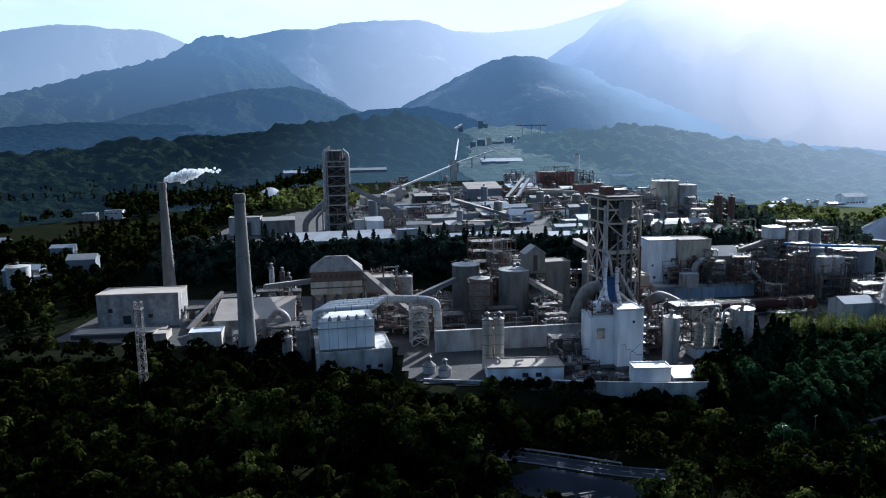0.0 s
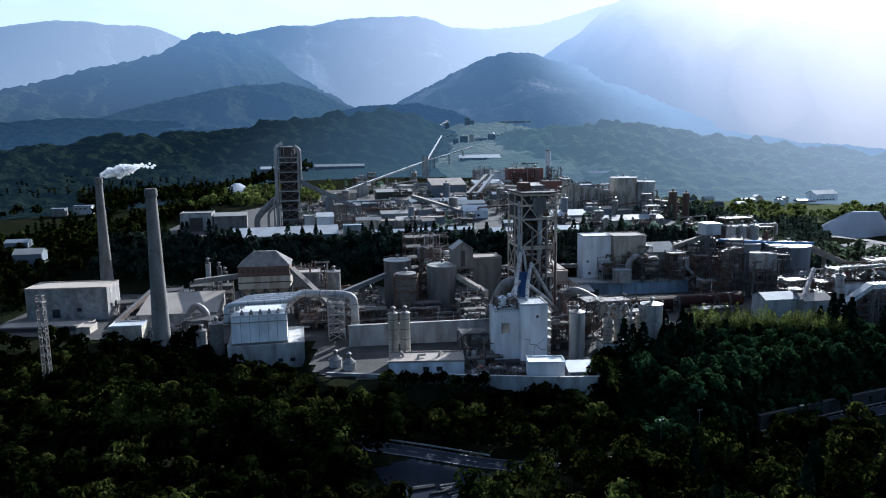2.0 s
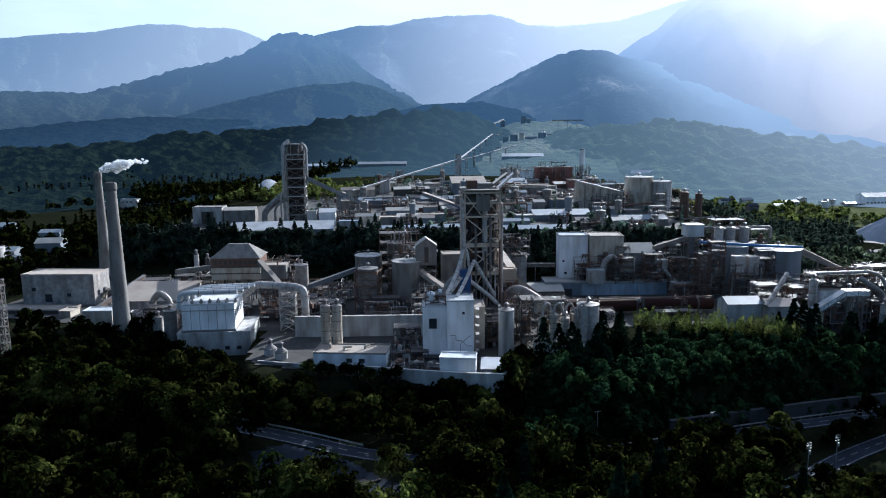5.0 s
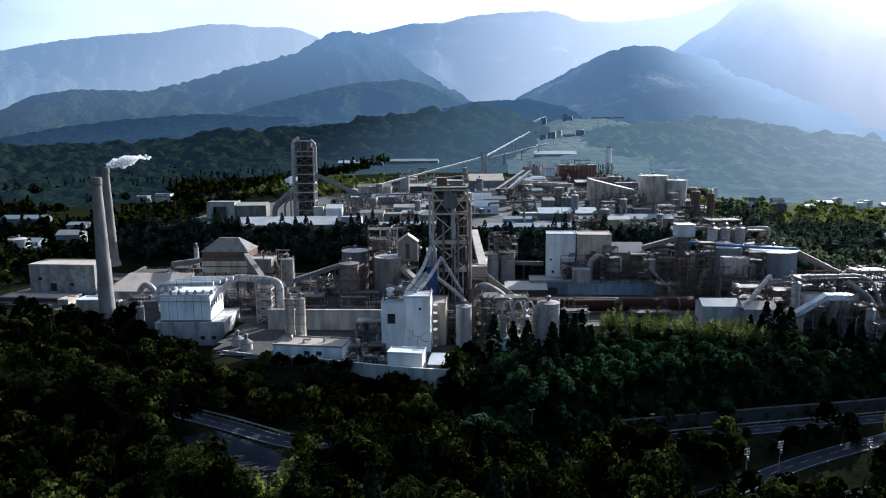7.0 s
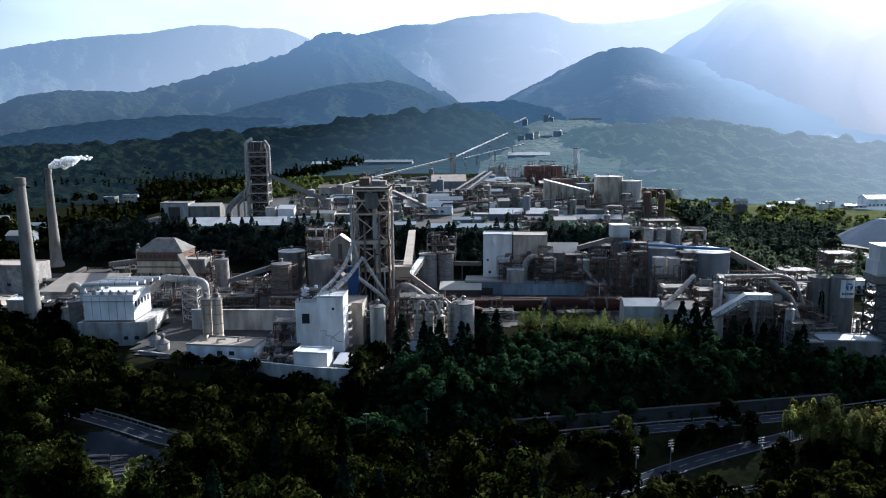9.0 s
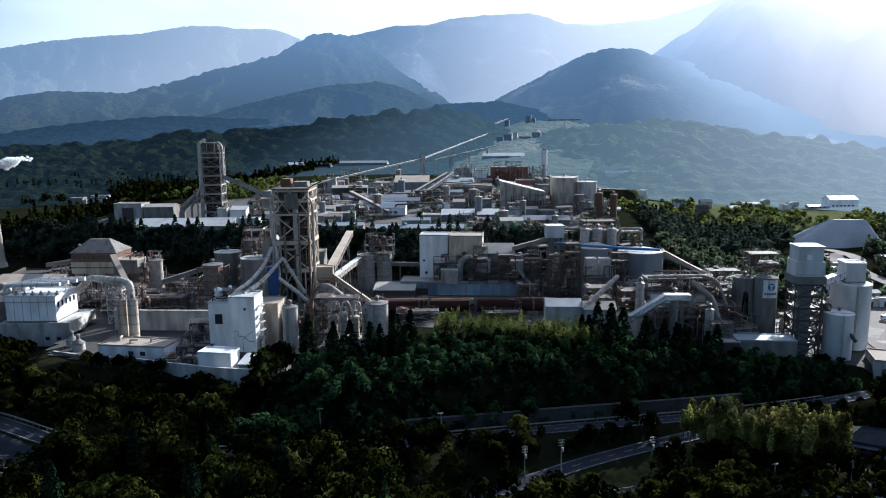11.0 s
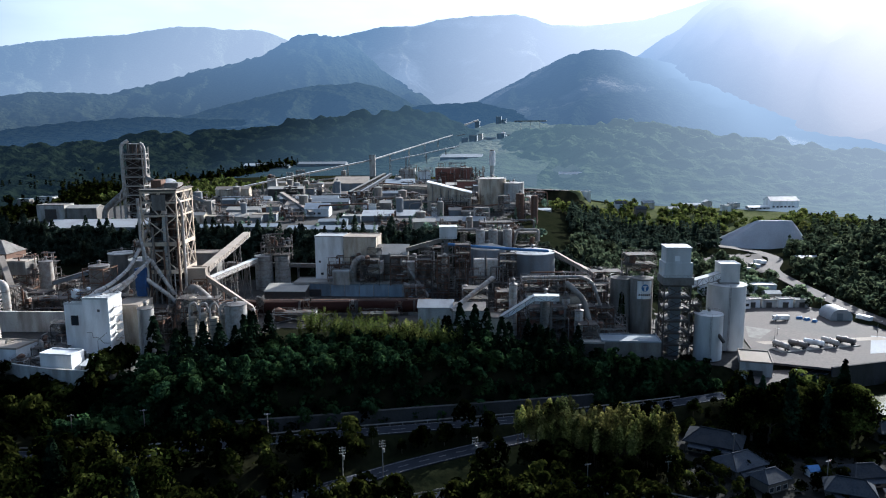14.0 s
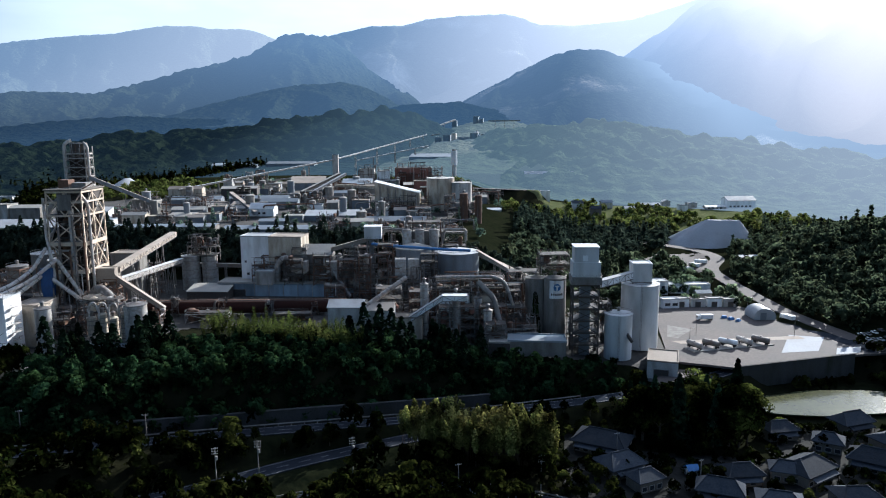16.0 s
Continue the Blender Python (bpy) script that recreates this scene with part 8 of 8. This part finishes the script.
tangle("pipework", "dense rusty pipework and platforms between the works' buildings", [
    (-58, 308, 9, 20, 12, 9), (-30, 320, 9, 14, 10, 11), (-16, 318, 9, 14, 8, 12), (-6, 330, 9, 14, 10, 9), (-60, 326, 9, 20, 12, 8), (-86, 326, 9, 20, 18, 6), (-102, 346, 9, 28, 18, 6),
    (-20, 360, 9, 24, 14, 10), (22, 320, 9, 22, 9, 9), (44, 324, 9, 12, 10, 16), (48, 306, 9, 10, 12, 12), (58, 284, 9, 10, 9, 9), (82, 284, 9, 8, 10, 16), (92, 296, 9, 10, 14, 17),
    (104, 308, 9, 14, 10, 9), (46, 262, 9, 14, 10, 7), (-74, 292, 8, 12, 10, 9), (-92, 306, 8, 10, 8, 7), (-40, 356, 9, 18, 10, 24), (-30, 344, 20, 8, 8, 14), (26, 372, 9, 16, 12, 36), (36, 366, 32, 14, 8, 7), (60, 380, 9, 14, 10, 18)], 301, dense=1.3)
tangle("pipework", "grey and rusty pipework over the mill hall and racks", [
    (126, 389, 16.6, 56, 7, 13), (186, 382, 6, 18, 10, 26), (206, 380, 4, 24, 10, 24), (228, 374, 3, 24, 12, 20), (194, 414, 8, 44, 10, 24), (236, 338, 1, 30, 12, 15), (262, 338, -2, 22, 16, 18),
    (250, 364, 0, 26, 14, 22), (274, 350, -3, 10, 10, 16), (168, 362, 6, 30, 8, 7), (212, 350, 3, 22, 12, 13), (298, 358, -4, 12, 10, 22), (240, 352, 2, 36, 6, 29), (84, 396, 26, 16, 8, 14)], 302, dense=1.3)
tangle("pipework", "dark vessels and pipes filling the preheater tower", [(73.5, 307, 8, 12, 17, 20), (73.5, 307, 28, 12, 17, 20), (73.5, 307, 48, 12, 17, 17)], 303, ("rust", "dark", "dark", "steel"), 2.0)
rz = random.Random(31)
tangle("pipework", "hazy grey pipework among the far sheds", [(x, y, gz(x, y), rz.uniform(8, 24), rz.uniform(6, 12), rz.uniform(4, 13)) for x, y in ((rz.uniform(-80, 215), rz.uniform(478, 790)) for k in range(64))], 304, ("dark", "steel", "rust", "steel_pale"), 0.9)
tangle("pipework", "tall process frames of the far works", [(70, 778, 37, 18, 10, 26), (92, 780, 37, 14, 10, 24), (112, 786, 38, 30, 10, 28), (150, 770, 36, 14, 10, 26), (176, 600, 30, 14, 10, 20), (206, 560, 28, 22, 8, 20), (-6, 560, 33, 14, 8, 16), (150, 580, 31, 26, 8, 18)], 305, ("dark", "rust", "steel", "steel_pale"), 1.0)

# ivy on the silo
iv = thing("ivy", "dark ivy climbing the concrete silo", "ivy", 282, 367, -4)
ri = np.random.default_rng(9)
ni = 900
fi = ri.random(ni) ** 1.6
ai = np.radians(-90 + 34 * (1 - 0.75 * fi) * ri.uniform(-1, 1, ni))
ci = np.stack([5.35 * np.cos(ai), 5.35 * np.sin(ai), 26 * fi], 1)


# ---- trees ----
TR = np.random.default_rng(21)


def leaf_quads(cent, nrm, size, rng):
    """Small bent leaf clumps at points, facing roughly along nrm."""
    n = len(cent)
    nrm = nrm + rng.normal(0, 0.34, (n, 3))
    nrm /= np.linalg.norm(nrm, axis=1, keepdims=True)
    t = np.cross(nrm, rng.normal(0, 1, (n, 3)))
    t /= np.linalg.norm(t, axis=1, keepdims=True) + 1e-9
    b = np.cross(nrm, t)
    s = size * rng.uniform(0.6, 1.35, (n, 1))
    v = np.stack([cent - t * s, cent - b * s * 0.7 + nrm * s * 0.25, cent + t * s, cent + b * s * 0.7 + nrm * s * 0.25], 1)
    return v.reshape(-1, 3)


def broad_crown(r, h, lobes, per, size, rng, low=0.25):
    """A crown of uneven lobes: r across, from low*h to h."""
    pts, nr = [], []
    for k in range(lobes):
        a = 2.4 * k + rng.uniform(0, 1)
        f = (k + 0.5) / lobes
        zz = h * (low + (1 - low) * (0.25 + 0.62 * f + rng.uniform(-0.08, 0.08)))
        rad_ = r * (0.75 * math.sqrt(max(0.05, 1 - (f * 1.05 - 0.25) ** 2)) * rng.uniform(0.55, 1.0)) * (1 - 0.55 * f)
        c = np.array([rad_ * math.cos(a), rad_ * math.sin(a), zz])
        lr = r * rng.uniform(0.3, 0.48)
        d = rng.normal(0, 1, (per, 3))
        d[:, 2] += 0.35
        d /= np.linalg.norm(d, axis=1, keepdims=True)
        pts.append(c + d * lr * rng.uniform(0.72, 1.08, (per, 1)) * np.array([1, 1, 0.8]))
        nr.append(d)
    return leaf_quads(np.concatenate(pts), np.concatenate(nr), size, rng)


def cedar_crown(r, h, tiers, per, size, rng):
    pts, nr = [], []
    for k in range(tiers):
        f = k / (tiers - 1)
        rr_ = r * (1 - f) ** 0.8 * rng.uniform(0.85, 1.1) + 0.15
        a = rng.uniform(0, 2 * math.pi, per)
        q = np.sqrt(rng.uniform(0.15, 1, per)) * rr_
        z = h * (0.16 + 0.84 * f) - 0.35 * q + rng.normal(0, 0.12, per)
        pts.append(np.stack([q * np.cos(a), q * np.sin(a), z], 1))
        nr.append(np.stack([np.cos(a), np.sin(a), np.full(per, 0.7)], 1))
    return leaf_quads(np.concatenate(pts), np.concatenate(nr), size, rng)


def bamboo_crown(h, per, size, rng):
    f = 1 - 0.62 * rng.uniform(0, 1, per) ** 0.8
    a = rng.uniform(0, 2 * math.pi, per)
    q = 1.25 * np.sin(np.clip((1.02 - f) * 1.5, 0.02, 0.9) * math.pi) ** 0.8 * rng.uniform(0.35, 1, per) + 0.1
    lean = (f ** 2) * 0.8
    p = np.stack([q * np.cos(a) + lean, q * np.sin(a), f * h], 1)
    return leaf_quads(p, np.stack([np.cos(a), np.sin(a), np.full(per, 0.8)], 1), size, rng)


def quads(n):
    return np.arange(4 * n).reshape(n, 4)


def trunk_geo(r, h, rng, limbs=4):
    g = Geo()
    g.tube([(0, 0, -0.6), (0.1, 0, h * 0.3), (0.15, 0.1, h * 0.62), (0, 0.1, h * 0.85)], [r, r * 0.75, r * 0.45, r * 0.15], 7)
    for k in range(limbs):
        a = 2 * math.pi * k / limbs + rng.uniform(0, 1)
        z0 = h * rng.uniform(0.3, 0.55)
        L = h * rng.uniform(0.2, 0.32)
        g.tube([(0.1, 0, z0), (L * 0.5 * math.cos(a), L * 0.5 * math.sin(a), z0 + L * 0.5), (L * math.cos(a), L * math.sin(a), z0 + L * 0.8)], [r * 0.4, r * 0.25, r * 0.08], 5)
    return g


def tree_kind(name, label, crown, trunk, mat, category="tree"):
    b = thing(name, label, category, 0, 0, -400)
    part("trunk", trunk, M["bark"], b)
    me = big_mesh("crown", crown, quads(len(crown) // 4), M[mat], smooth=False)
    c = new("crown", me)
    c.parent = b
    return b


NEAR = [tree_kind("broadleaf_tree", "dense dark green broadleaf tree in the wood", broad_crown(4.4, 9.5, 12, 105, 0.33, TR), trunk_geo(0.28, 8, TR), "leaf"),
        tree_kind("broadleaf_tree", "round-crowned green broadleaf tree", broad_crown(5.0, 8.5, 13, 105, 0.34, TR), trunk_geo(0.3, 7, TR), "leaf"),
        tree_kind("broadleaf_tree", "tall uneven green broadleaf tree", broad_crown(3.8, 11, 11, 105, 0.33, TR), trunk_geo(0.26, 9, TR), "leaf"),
        tree_kind("cedar_tree", "dark pointed cedar tree", cedar_crown(2.7, 13, 17, 46, 0.42, TR), trunk_geo(0.24, 12, TR, 0), "cedar"),
        tree_kind("bamboo_clump", "tall feathery yellow-green bamboo plume", bamboo_crown(12.5, 340, 0.32, TR), Geo().tube([(0, 0, -0.5), (0.2, 0, 6), (0.8, 0, 12)], [0.07, 0.06, 0.02], 5), "bamboo", "bamboo")]
MID = [broad_crown(4.2, 9, 11, 15, 0.82, TR), broad_crown(4.8, 8.2, 11, 15, 0.86, TR), cedar_crown(3.9, 13, 12, 20, 0.82, TR)]
SHRUB = tree_kind("garden_tree", "low garden tree", broad_crown(4.6, 8.5, 12, 20, 0.75, TR), trunk_geo(0.3, 7, TR, 2), "leaf")
PLUME = [bamboo_crown(12, 150, 0.3, TR)]
LOW = [broad_crown(4.6, 8.5, 7, 9, 1.4, TR), broad_crown(5.2, 8, 7, 9, 1.5, TR), cedar_crown(3.0, 13, 7, 9, 1.3, TR)]


def scatter(x0, x1, y0, y1, step, keep, rng):
    xs, ys = np.meshgrid(np.arange(x0, x1, step), np.arange(y0, y1, step), indexing="ij")
    x = (xs + rng.uniform(-0.45, 0.45, xs.shape) * step).ravel()
    y = (ys + rng.uniform(-0.45, 0.45, ys.shape) * step).ravel()
    k = keep(x, y)
    return x[k], y[k]


def clear_of_roads(x, y, gap=3.0):
    return near_road(x, y)[0] > gap


def village_open(x, y):
    return (x > 293) & (x < 430) & (y < 312) & ~((x > 322) & (x < 368) & (y > 282))


def grove(x, y):
    """Inside the bamboo grove."""
    return (((x - 268) / 27) ** 2 + ((y - 259) / 8.5) ** 2 < 1)


def wood_front(x, y):
    k = (y < np.maximum(edge_y(x) - 3, bench_y(x))) & clear_of_roads(x, y, 2.2) & ~village_open(x, y) & ~grove(x, y)
    k &= ~((x > 20) & (x < 74) & (y > np.interp(x, [20, 36, 50], [173, 155, 144])) & (y < 194)) & ~((x > -57) & (x < -14) & (y > 271))
    k &= ~((x > 362) & (y > 300) & (y < 372)) & ~((x > 330) & (x < 362) & (y > 318))
    k &= ~((x > -20) & (x < 104) & (y > 233.5 - 0.13 * (x - 95)))
    low = np.interp(x, [140, 165, 185, 206, 227, 250, 270], [190, 206, 221, 240, 254, 268, 283])
    k &= ~((x > 168) & (x < 262) & (y < low) & (y > low - 17))
    return k


def stuff(name, label, xs, ys, kinds, pick, mat, hrange, rng, category="trees"):
    """Many trees in one mesh."""
    out = []
    for kind in range(len(kinds)):
        sel = np.where(pick == kind)[0]
        if not len(sel):
            continue
        z = ground_z(xs[sel], ys[sel])
        s = rng.uniform(*hrange, len(sel))
        a = rng.uniform(0, 2 * math.pi, len(sel))
        v = kinds[kind]
        c, sn = np.cos(a)[:, None] * s[:, None], np.sin(a)[:, None] * s[:, None]
        X = v[None, :, 0] * c - v[None, :, 1] * sn + xs[sel][:, None]
        Y = v[None, :, 0] * sn + v[None, :, 1] * c + ys[sel][:, None]
        Z = v[None, :, 2] * s[:, None] * rng.uniform(0.85, 1.15, (len(sel), 1)) + z[:, None] - 0.3
        out.append(np.stack([X, Y, Z], -1).reshape(-1, 3))
    v = np.concatenate(out)
    return tagged(new(name, big_mesh(name, v, quads(len(v) // 4), M[mat], smooth=False)), label, category, kind="stuff")


# ivy leaves
ivm = big_mesh("leaves", leaf_quads(ci, ci * np.array([1, 1, 0.02]), 0.5, TR), quads(ni), M["ivy"], smooth=False)
ivo = new("foliage", ivm)
ivo.parent = iv
# near wood
fx, fy = scatter(-330, 470, 118, 345, 6.6, wood_front, TR)
near_rank = np.argsort(np.hypot((fx - 150) * 0.75, fy - 60))
order = near_rank[:250]
rest = near_rank[250:]
for i in order:
    x, y = float(fx[i]), float(fy[i])
    kind = 3 if (TR.random() < 0.10 and not (10 < x < 80 and y > 120)) else int(TR.integers(0, 3))
    s = float(TR.uniform(1.15, 2.3)) * (0.62 if (-20 < x < 106 and y > 212) else 1.0)
    s = min(s, 0.8 + float(near_road(np.array([x]), np.array([y]))[0][0]) * 0.11)
    tr = copy_thing(NEAR[kind], pose(x, y, gz(x, y) - 0.2, 0, 0, float(TR.uniform(0, 360))))
    tr.scale = (s, s, s * float(TR.uniform(0.9, 1.15)))
    tagged(tr, group="trees of the near wood")
cedar_zone = ((fx > 96) & (fx < 140) & (fy > 250)) | ((fx > 195) & (fx < 262) & (fy > 300))
pick = np.where(cedar_zone & (TR.random(len(fx)) < 0.7), 2, TR.integers(0, 2, len(fx)))
bl = rest[pick[rest] < 2]
ce = rest[pick[rest] == 2]
road_y = np.interp(fx[bl], [p[0] for p in ROADS["upper"][0]], [p[1] for p in ROADS["upper"][0]])
bench = (fx[bl] > 98) & (fx[bl] < 220) & (fy[bl] > 262)
bank = (fx[bl] > 98) & (fy[bl] > road_y) & ~bench
low_wood = ~bench & ~bank
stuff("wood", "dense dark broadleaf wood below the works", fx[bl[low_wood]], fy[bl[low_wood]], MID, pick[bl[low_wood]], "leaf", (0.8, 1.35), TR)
stuff("slope_wood", "dense green broadleaf wood on the slope", fx[bl[bank]], fy[bl[bank]], MID, pick[bl[bank]], "slope_leaf", (0.65, 1.15), TR)
stuff("young_wood", "lower dense broadleaf wood below the kiln", fx[bl[bench]], fy[bl[bench]], MID, pick[bl[bench]], "slope_leaf", (0.55, 0.9), TR)
stuff("cedar_stand", "dark pointed cedars at the works' edge", fx[ce], fy[ce], MID, pick[ce], "cedar", (0.95, 1.4), TR)
# small crowns that fill the slope between the larger ones
sx, sy = scatter(98, 330, 205, 330, 4.2, lambda x, y: wood_front(x, y) & (y > np.interp(x, [p[0] for p in ROADS["upper"][0]], [p[1] for p in ROADS["upper"][0]]) + 4), TR)
stuff("slope_underwood", "small rounded green crowns filling the slope wood", sx, sy, MID, TR.integers(0, 2, len(sx)), "slope_leaf", (0.4, 0.72), TR)
gx, gy = scatter(240, 297, 249, 269, 1.8, grove, TR)
for x, y in list(zip(gx, gy))[:260]:
    s = float(TR.uniform(1.0, 1.45)) * (0.84 + 0.36 * (float(x) - 241) / 55)
    tr = copy_thing(NEAR[4], pose(float(x), float(y), gz(x, y) - 0.2, 0, 0, float(TR.uniform(0, 360))))
    tr.scale = (s * 0.95, s * 0.95, s)
    tagged(tr, group="bamboo of the grove")
# tall dark grove by the village
tx, ty = scatter(320, 368, 281, 316, 5.6, lambda x, y: ((x - 344) / 25) ** 2 + ((y - 298) / 15) ** 2 < 1, TR)
for x, y in zip(tx, ty):
    s = float(TR.uniform(1.45, 2.2))
    tr = copy_thing(NEAR[3 if TR.random() < 0.25 else int(TR.integers(0, 3))], pose(float(x), float(y), gz(x, y) - 0.3, 0, 0, float(TR.uniform(0, 360))))
    tr.scale = (s, s, s)
    tagged(tr, "tall dark tree of the village grove", group="village grove")
# taller trees on the near side of the upper road
ux = ROADS["upper"][0]
for k in range(len(ux) - 6):
    (x0, y0, _), (x1, y1, _) = ux[k], ux[k + 1]
    m = int(math.hypot(x1 - x0, y1 - y0) / (8 if x0 > 0 else 5.5))
    for q in range(m):
        u = (q + 0.5) / m
        x, y = x0 + u * (x1 - x0) + float(TR.uniform(-2, 2)), y0 + u * (y1 - y0) - float(TR.uniform(8, 15))
        if 8 < x < 60 or 150 < x < 172:
            continue
        s = float(TR.uniform(0.5, 0.75)) if x > 100 else float(TR.uniform(1.15, 1.6)) * (1.3 if x < 8 else 1.0)
        tr = copy_thing(NEAR[int(TR.integers(0, 3))], pose(x, y, gz(x, y) - 0.3, 0, 0, float(TR.uniform(0, 360))))
        tr.scale = (s, s, s)
        tagged(tr, "large leafy roadside broadleaf tree", group="roadside trees")
# bushes at the foot of the boundary wall
for a, c in zip(bw[1:], bw[2:]):
    m = int(math.hypot(c[0] - a[0], c[1] - a[1]) / 2.6)
    for q in range(m):
        u = (q + 0.5) / m
        x, y = a[0] + u * (c[0] - a[0]) + float(TR.uniform(-1, 1)), a[1] + u * (c[1] - a[1]) - float(TR.uniform(2.5, 7))
        s = float(TR.uniform(0.5, 0.74)) + 0.8 * float(S(52, 76, x))
        tr = copy_thing(SHRUB, pose(x, y, gz(x, y) - 0.3, 0, 0, float(TR.uniform(0, 360))))
        tr.scale = (s, s, s)
        tr.name = "bush"
        tagged(tr, "leafy bush below the boundary wall", "bush", "bushes below the wall")
# garden shrubs of the village
vx, vy = scatter(296, 425, 225, 312, 8.2, lambda x, y: village_open(x, y) & clear_of_roads(x, y, 2) & (TR.random(len(x)) < 0.8), TR)
for x, y in zip(vx, vy):
    s = float(TR.uniform(0.3, 0.75))
    tr = copy_thing(SHRUB, pose(float(x), float(y), gz(x, y) - 0.2, 0, 0, float(TR.uniform(0, 360))))
    tr.scale = (s, s, s)
    tr.name = "garden_tree"
    tagged(tr, "low garden tree between village houses", group="village garden trees")
# undergrowth on the bank behind the upper road
kx, ky = scatter(96, 330, 196, 350, 3.4, lambda x, y: (near_road(x, y)[0] > np.where((x > 145) & (x < 270), 4.8, 2.6)) & (y > np.interp(x, [p[0] for p in ROADS["upper"][0]], [p[1] for p in ROADS["upper"][0]])) & (y < edge_y(x) + 8) & (x < 318), TR)
stuff("bank_scrub", "dense dark undergrowth on the bank", kx, ky, LOW, TR.integers(0, 2, len(kx)), "slope_leaf", (0.38, 0.75), TR, "scrub")
HOMES = np.array([(o.location.x + 4, o.location.y + 4) for o in bpy.data.objects if o.name.split(".")[0] == "house"])
hx_, hy_ = scatter(294, 428, 222, 314, 3.6, lambda x, y: village_open(x, y) & clear_of_roads(x, y, 1.5) & (np.min(np.hypot(x[:, None] - HOMES[None, :, 0], y[:, None] - HOMES[None, :, 1]), axis=1) > 9.5) & (TR.random(len(x)) < 0.6), TR)
stuff("garden_scrub", "dark hedges and shrubs between the village houses", hx_, hy_, LOW, TR.integers(0, 2, len(hx_)), "leaf", (0.22, 0.5), TR, "scrub")
# sunlit bamboo edge above the kiln slope
ex, ey = scatter(146, 214, 298, 312, 2.4, lambda x, y: TR.random(len(x)) < 0.8, TR)
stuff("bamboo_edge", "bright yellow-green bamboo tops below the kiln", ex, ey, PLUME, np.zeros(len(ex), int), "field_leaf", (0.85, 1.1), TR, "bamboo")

# belt between the two works
bx, by = scatter(-175, 275, 413, 448, 3.9, lambda x, y: (y > 418) & ~((x > -106) & (x < -26) & (y > 444)), TR)
stuff("cedar_belt", "dark belt of cedars between the two works", bx, by, MID, np.where(TR.random(len(bx)) < 0.35, 2, TR.integers(0, 2, len(bx))), "belt", (0.8, 1.25), TR)
# right-hand woods
rx, ry = scatter(255, 720, 372, 700, 7.5, lambda x, y: clear_of_roads(x, y, 4) & (((x < 372) & (y > 462) & (x > 258) & (y < 560) & ~((x > 334) & (y < 512))) | ((x > np.interp(y, [370, 400, 450, 520, 560, 600, 660, 700], [462, 446, 428, 410, 408, 420, 462, 462]))) ) & ~((x > 438) & (x < 456) & (y < 416)) & ~((x > 412) & (x < 440) & (y > 566) & (y < 586)), TR)
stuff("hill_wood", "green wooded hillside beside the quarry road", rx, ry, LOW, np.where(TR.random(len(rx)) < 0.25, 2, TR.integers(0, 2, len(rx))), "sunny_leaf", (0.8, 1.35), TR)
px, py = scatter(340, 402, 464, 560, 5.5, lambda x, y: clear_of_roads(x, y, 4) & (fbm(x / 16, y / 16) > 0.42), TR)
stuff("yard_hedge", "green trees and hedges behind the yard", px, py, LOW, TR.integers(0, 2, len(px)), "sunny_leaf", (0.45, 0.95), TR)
# trees and scrub by the pond and the yard wall
ox, oy = scatter(372, 470, 352, 400, 4.6, lambda x, y: (y < 345.5 + (x - 371) * 0.491 - 3) & (y > 345.5 + (x - 371) * 0.491 - 10) & (TR.random(len(x)) < 0.75) | ((x > 436) & (y < 390) & (y > 340)), TR)
stuff("pond_scrub", "dark scrub below the yard wall and beside the pond", ox, oy, LOW, TR.integers(0, 2, len(ox)), "leaf", (0.35, 0.8), TR, "scrub")
dx_, dy_ = scatter(258, 384, 566, 668, 5.6, lambda x, y: clear_of_roads(x, y, 5) & (x < 384 - 0.2 * (668 - y)) & ~((x > 346) & (y < 606)), TR)
stuff("cedar_wood", "dense dark wood before the gravel heap", dx_, dy_, LOW, np.where(TR.random(len(dx_)) < 0.5, 2, TR.integers(0, 2, len(dx_))), "belt", (0.8, 1.3), TR)
# left and far woods
lx, ly = scatter(-620, -150, 330, 1060, 9.4, lambda x, y: ~((x > -300) & (y < 472) & (y > 443)) & ~((x > -186) & (y < 425)) & ~((x > -182) & (y > 490) & (y < 540)) & ~((x > -400) & (x < -320) & (y > 705) & (y < 750)) & (fbm(x / 90, y / 90) > 0.40), TR)
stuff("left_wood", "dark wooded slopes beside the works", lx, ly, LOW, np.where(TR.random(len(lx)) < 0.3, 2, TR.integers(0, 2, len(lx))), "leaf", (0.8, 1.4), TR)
qx, qy = scatter(-200, 620, 640, 1060, 9.0, lambda x, y: ~((x > -80) & (x < 235) & (y < 820)) & ~((x > -165) & (x < -30) & (y > 830) & (y < 940)) & clear_of_roads(x, y, 5) & (np.hypot(x - 150, y - 10) < 824) & ~((y > 785) & (x > 410) & (x < 495)) & ~((y > 750) & (x > 232) & (x < 290)) & ((x < 262) | (x > 450) | (y > 690)) & (fbm(x / 34 + 9, y / 34) > 0.37), TR)
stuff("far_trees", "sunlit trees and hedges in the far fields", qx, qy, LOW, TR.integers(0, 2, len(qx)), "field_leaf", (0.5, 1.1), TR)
wx, wy = scatter(-80, 235, 460, 800, 12.0, lambda x, y: (TR.random(len(x)) < 0.16) & clear_of_roads(x, y, 4), TR)
stuff("works_trees", "scattered dark trees among the far works", wx, wy, LOW, TR.integers(0, 3, len(wx)), "belt", (0.5, 0.9), TR)
for k in (*NEAR, SHRUB):
    for o in (*k.children_recursive, k):
        bpy.data.objects.remove(o)
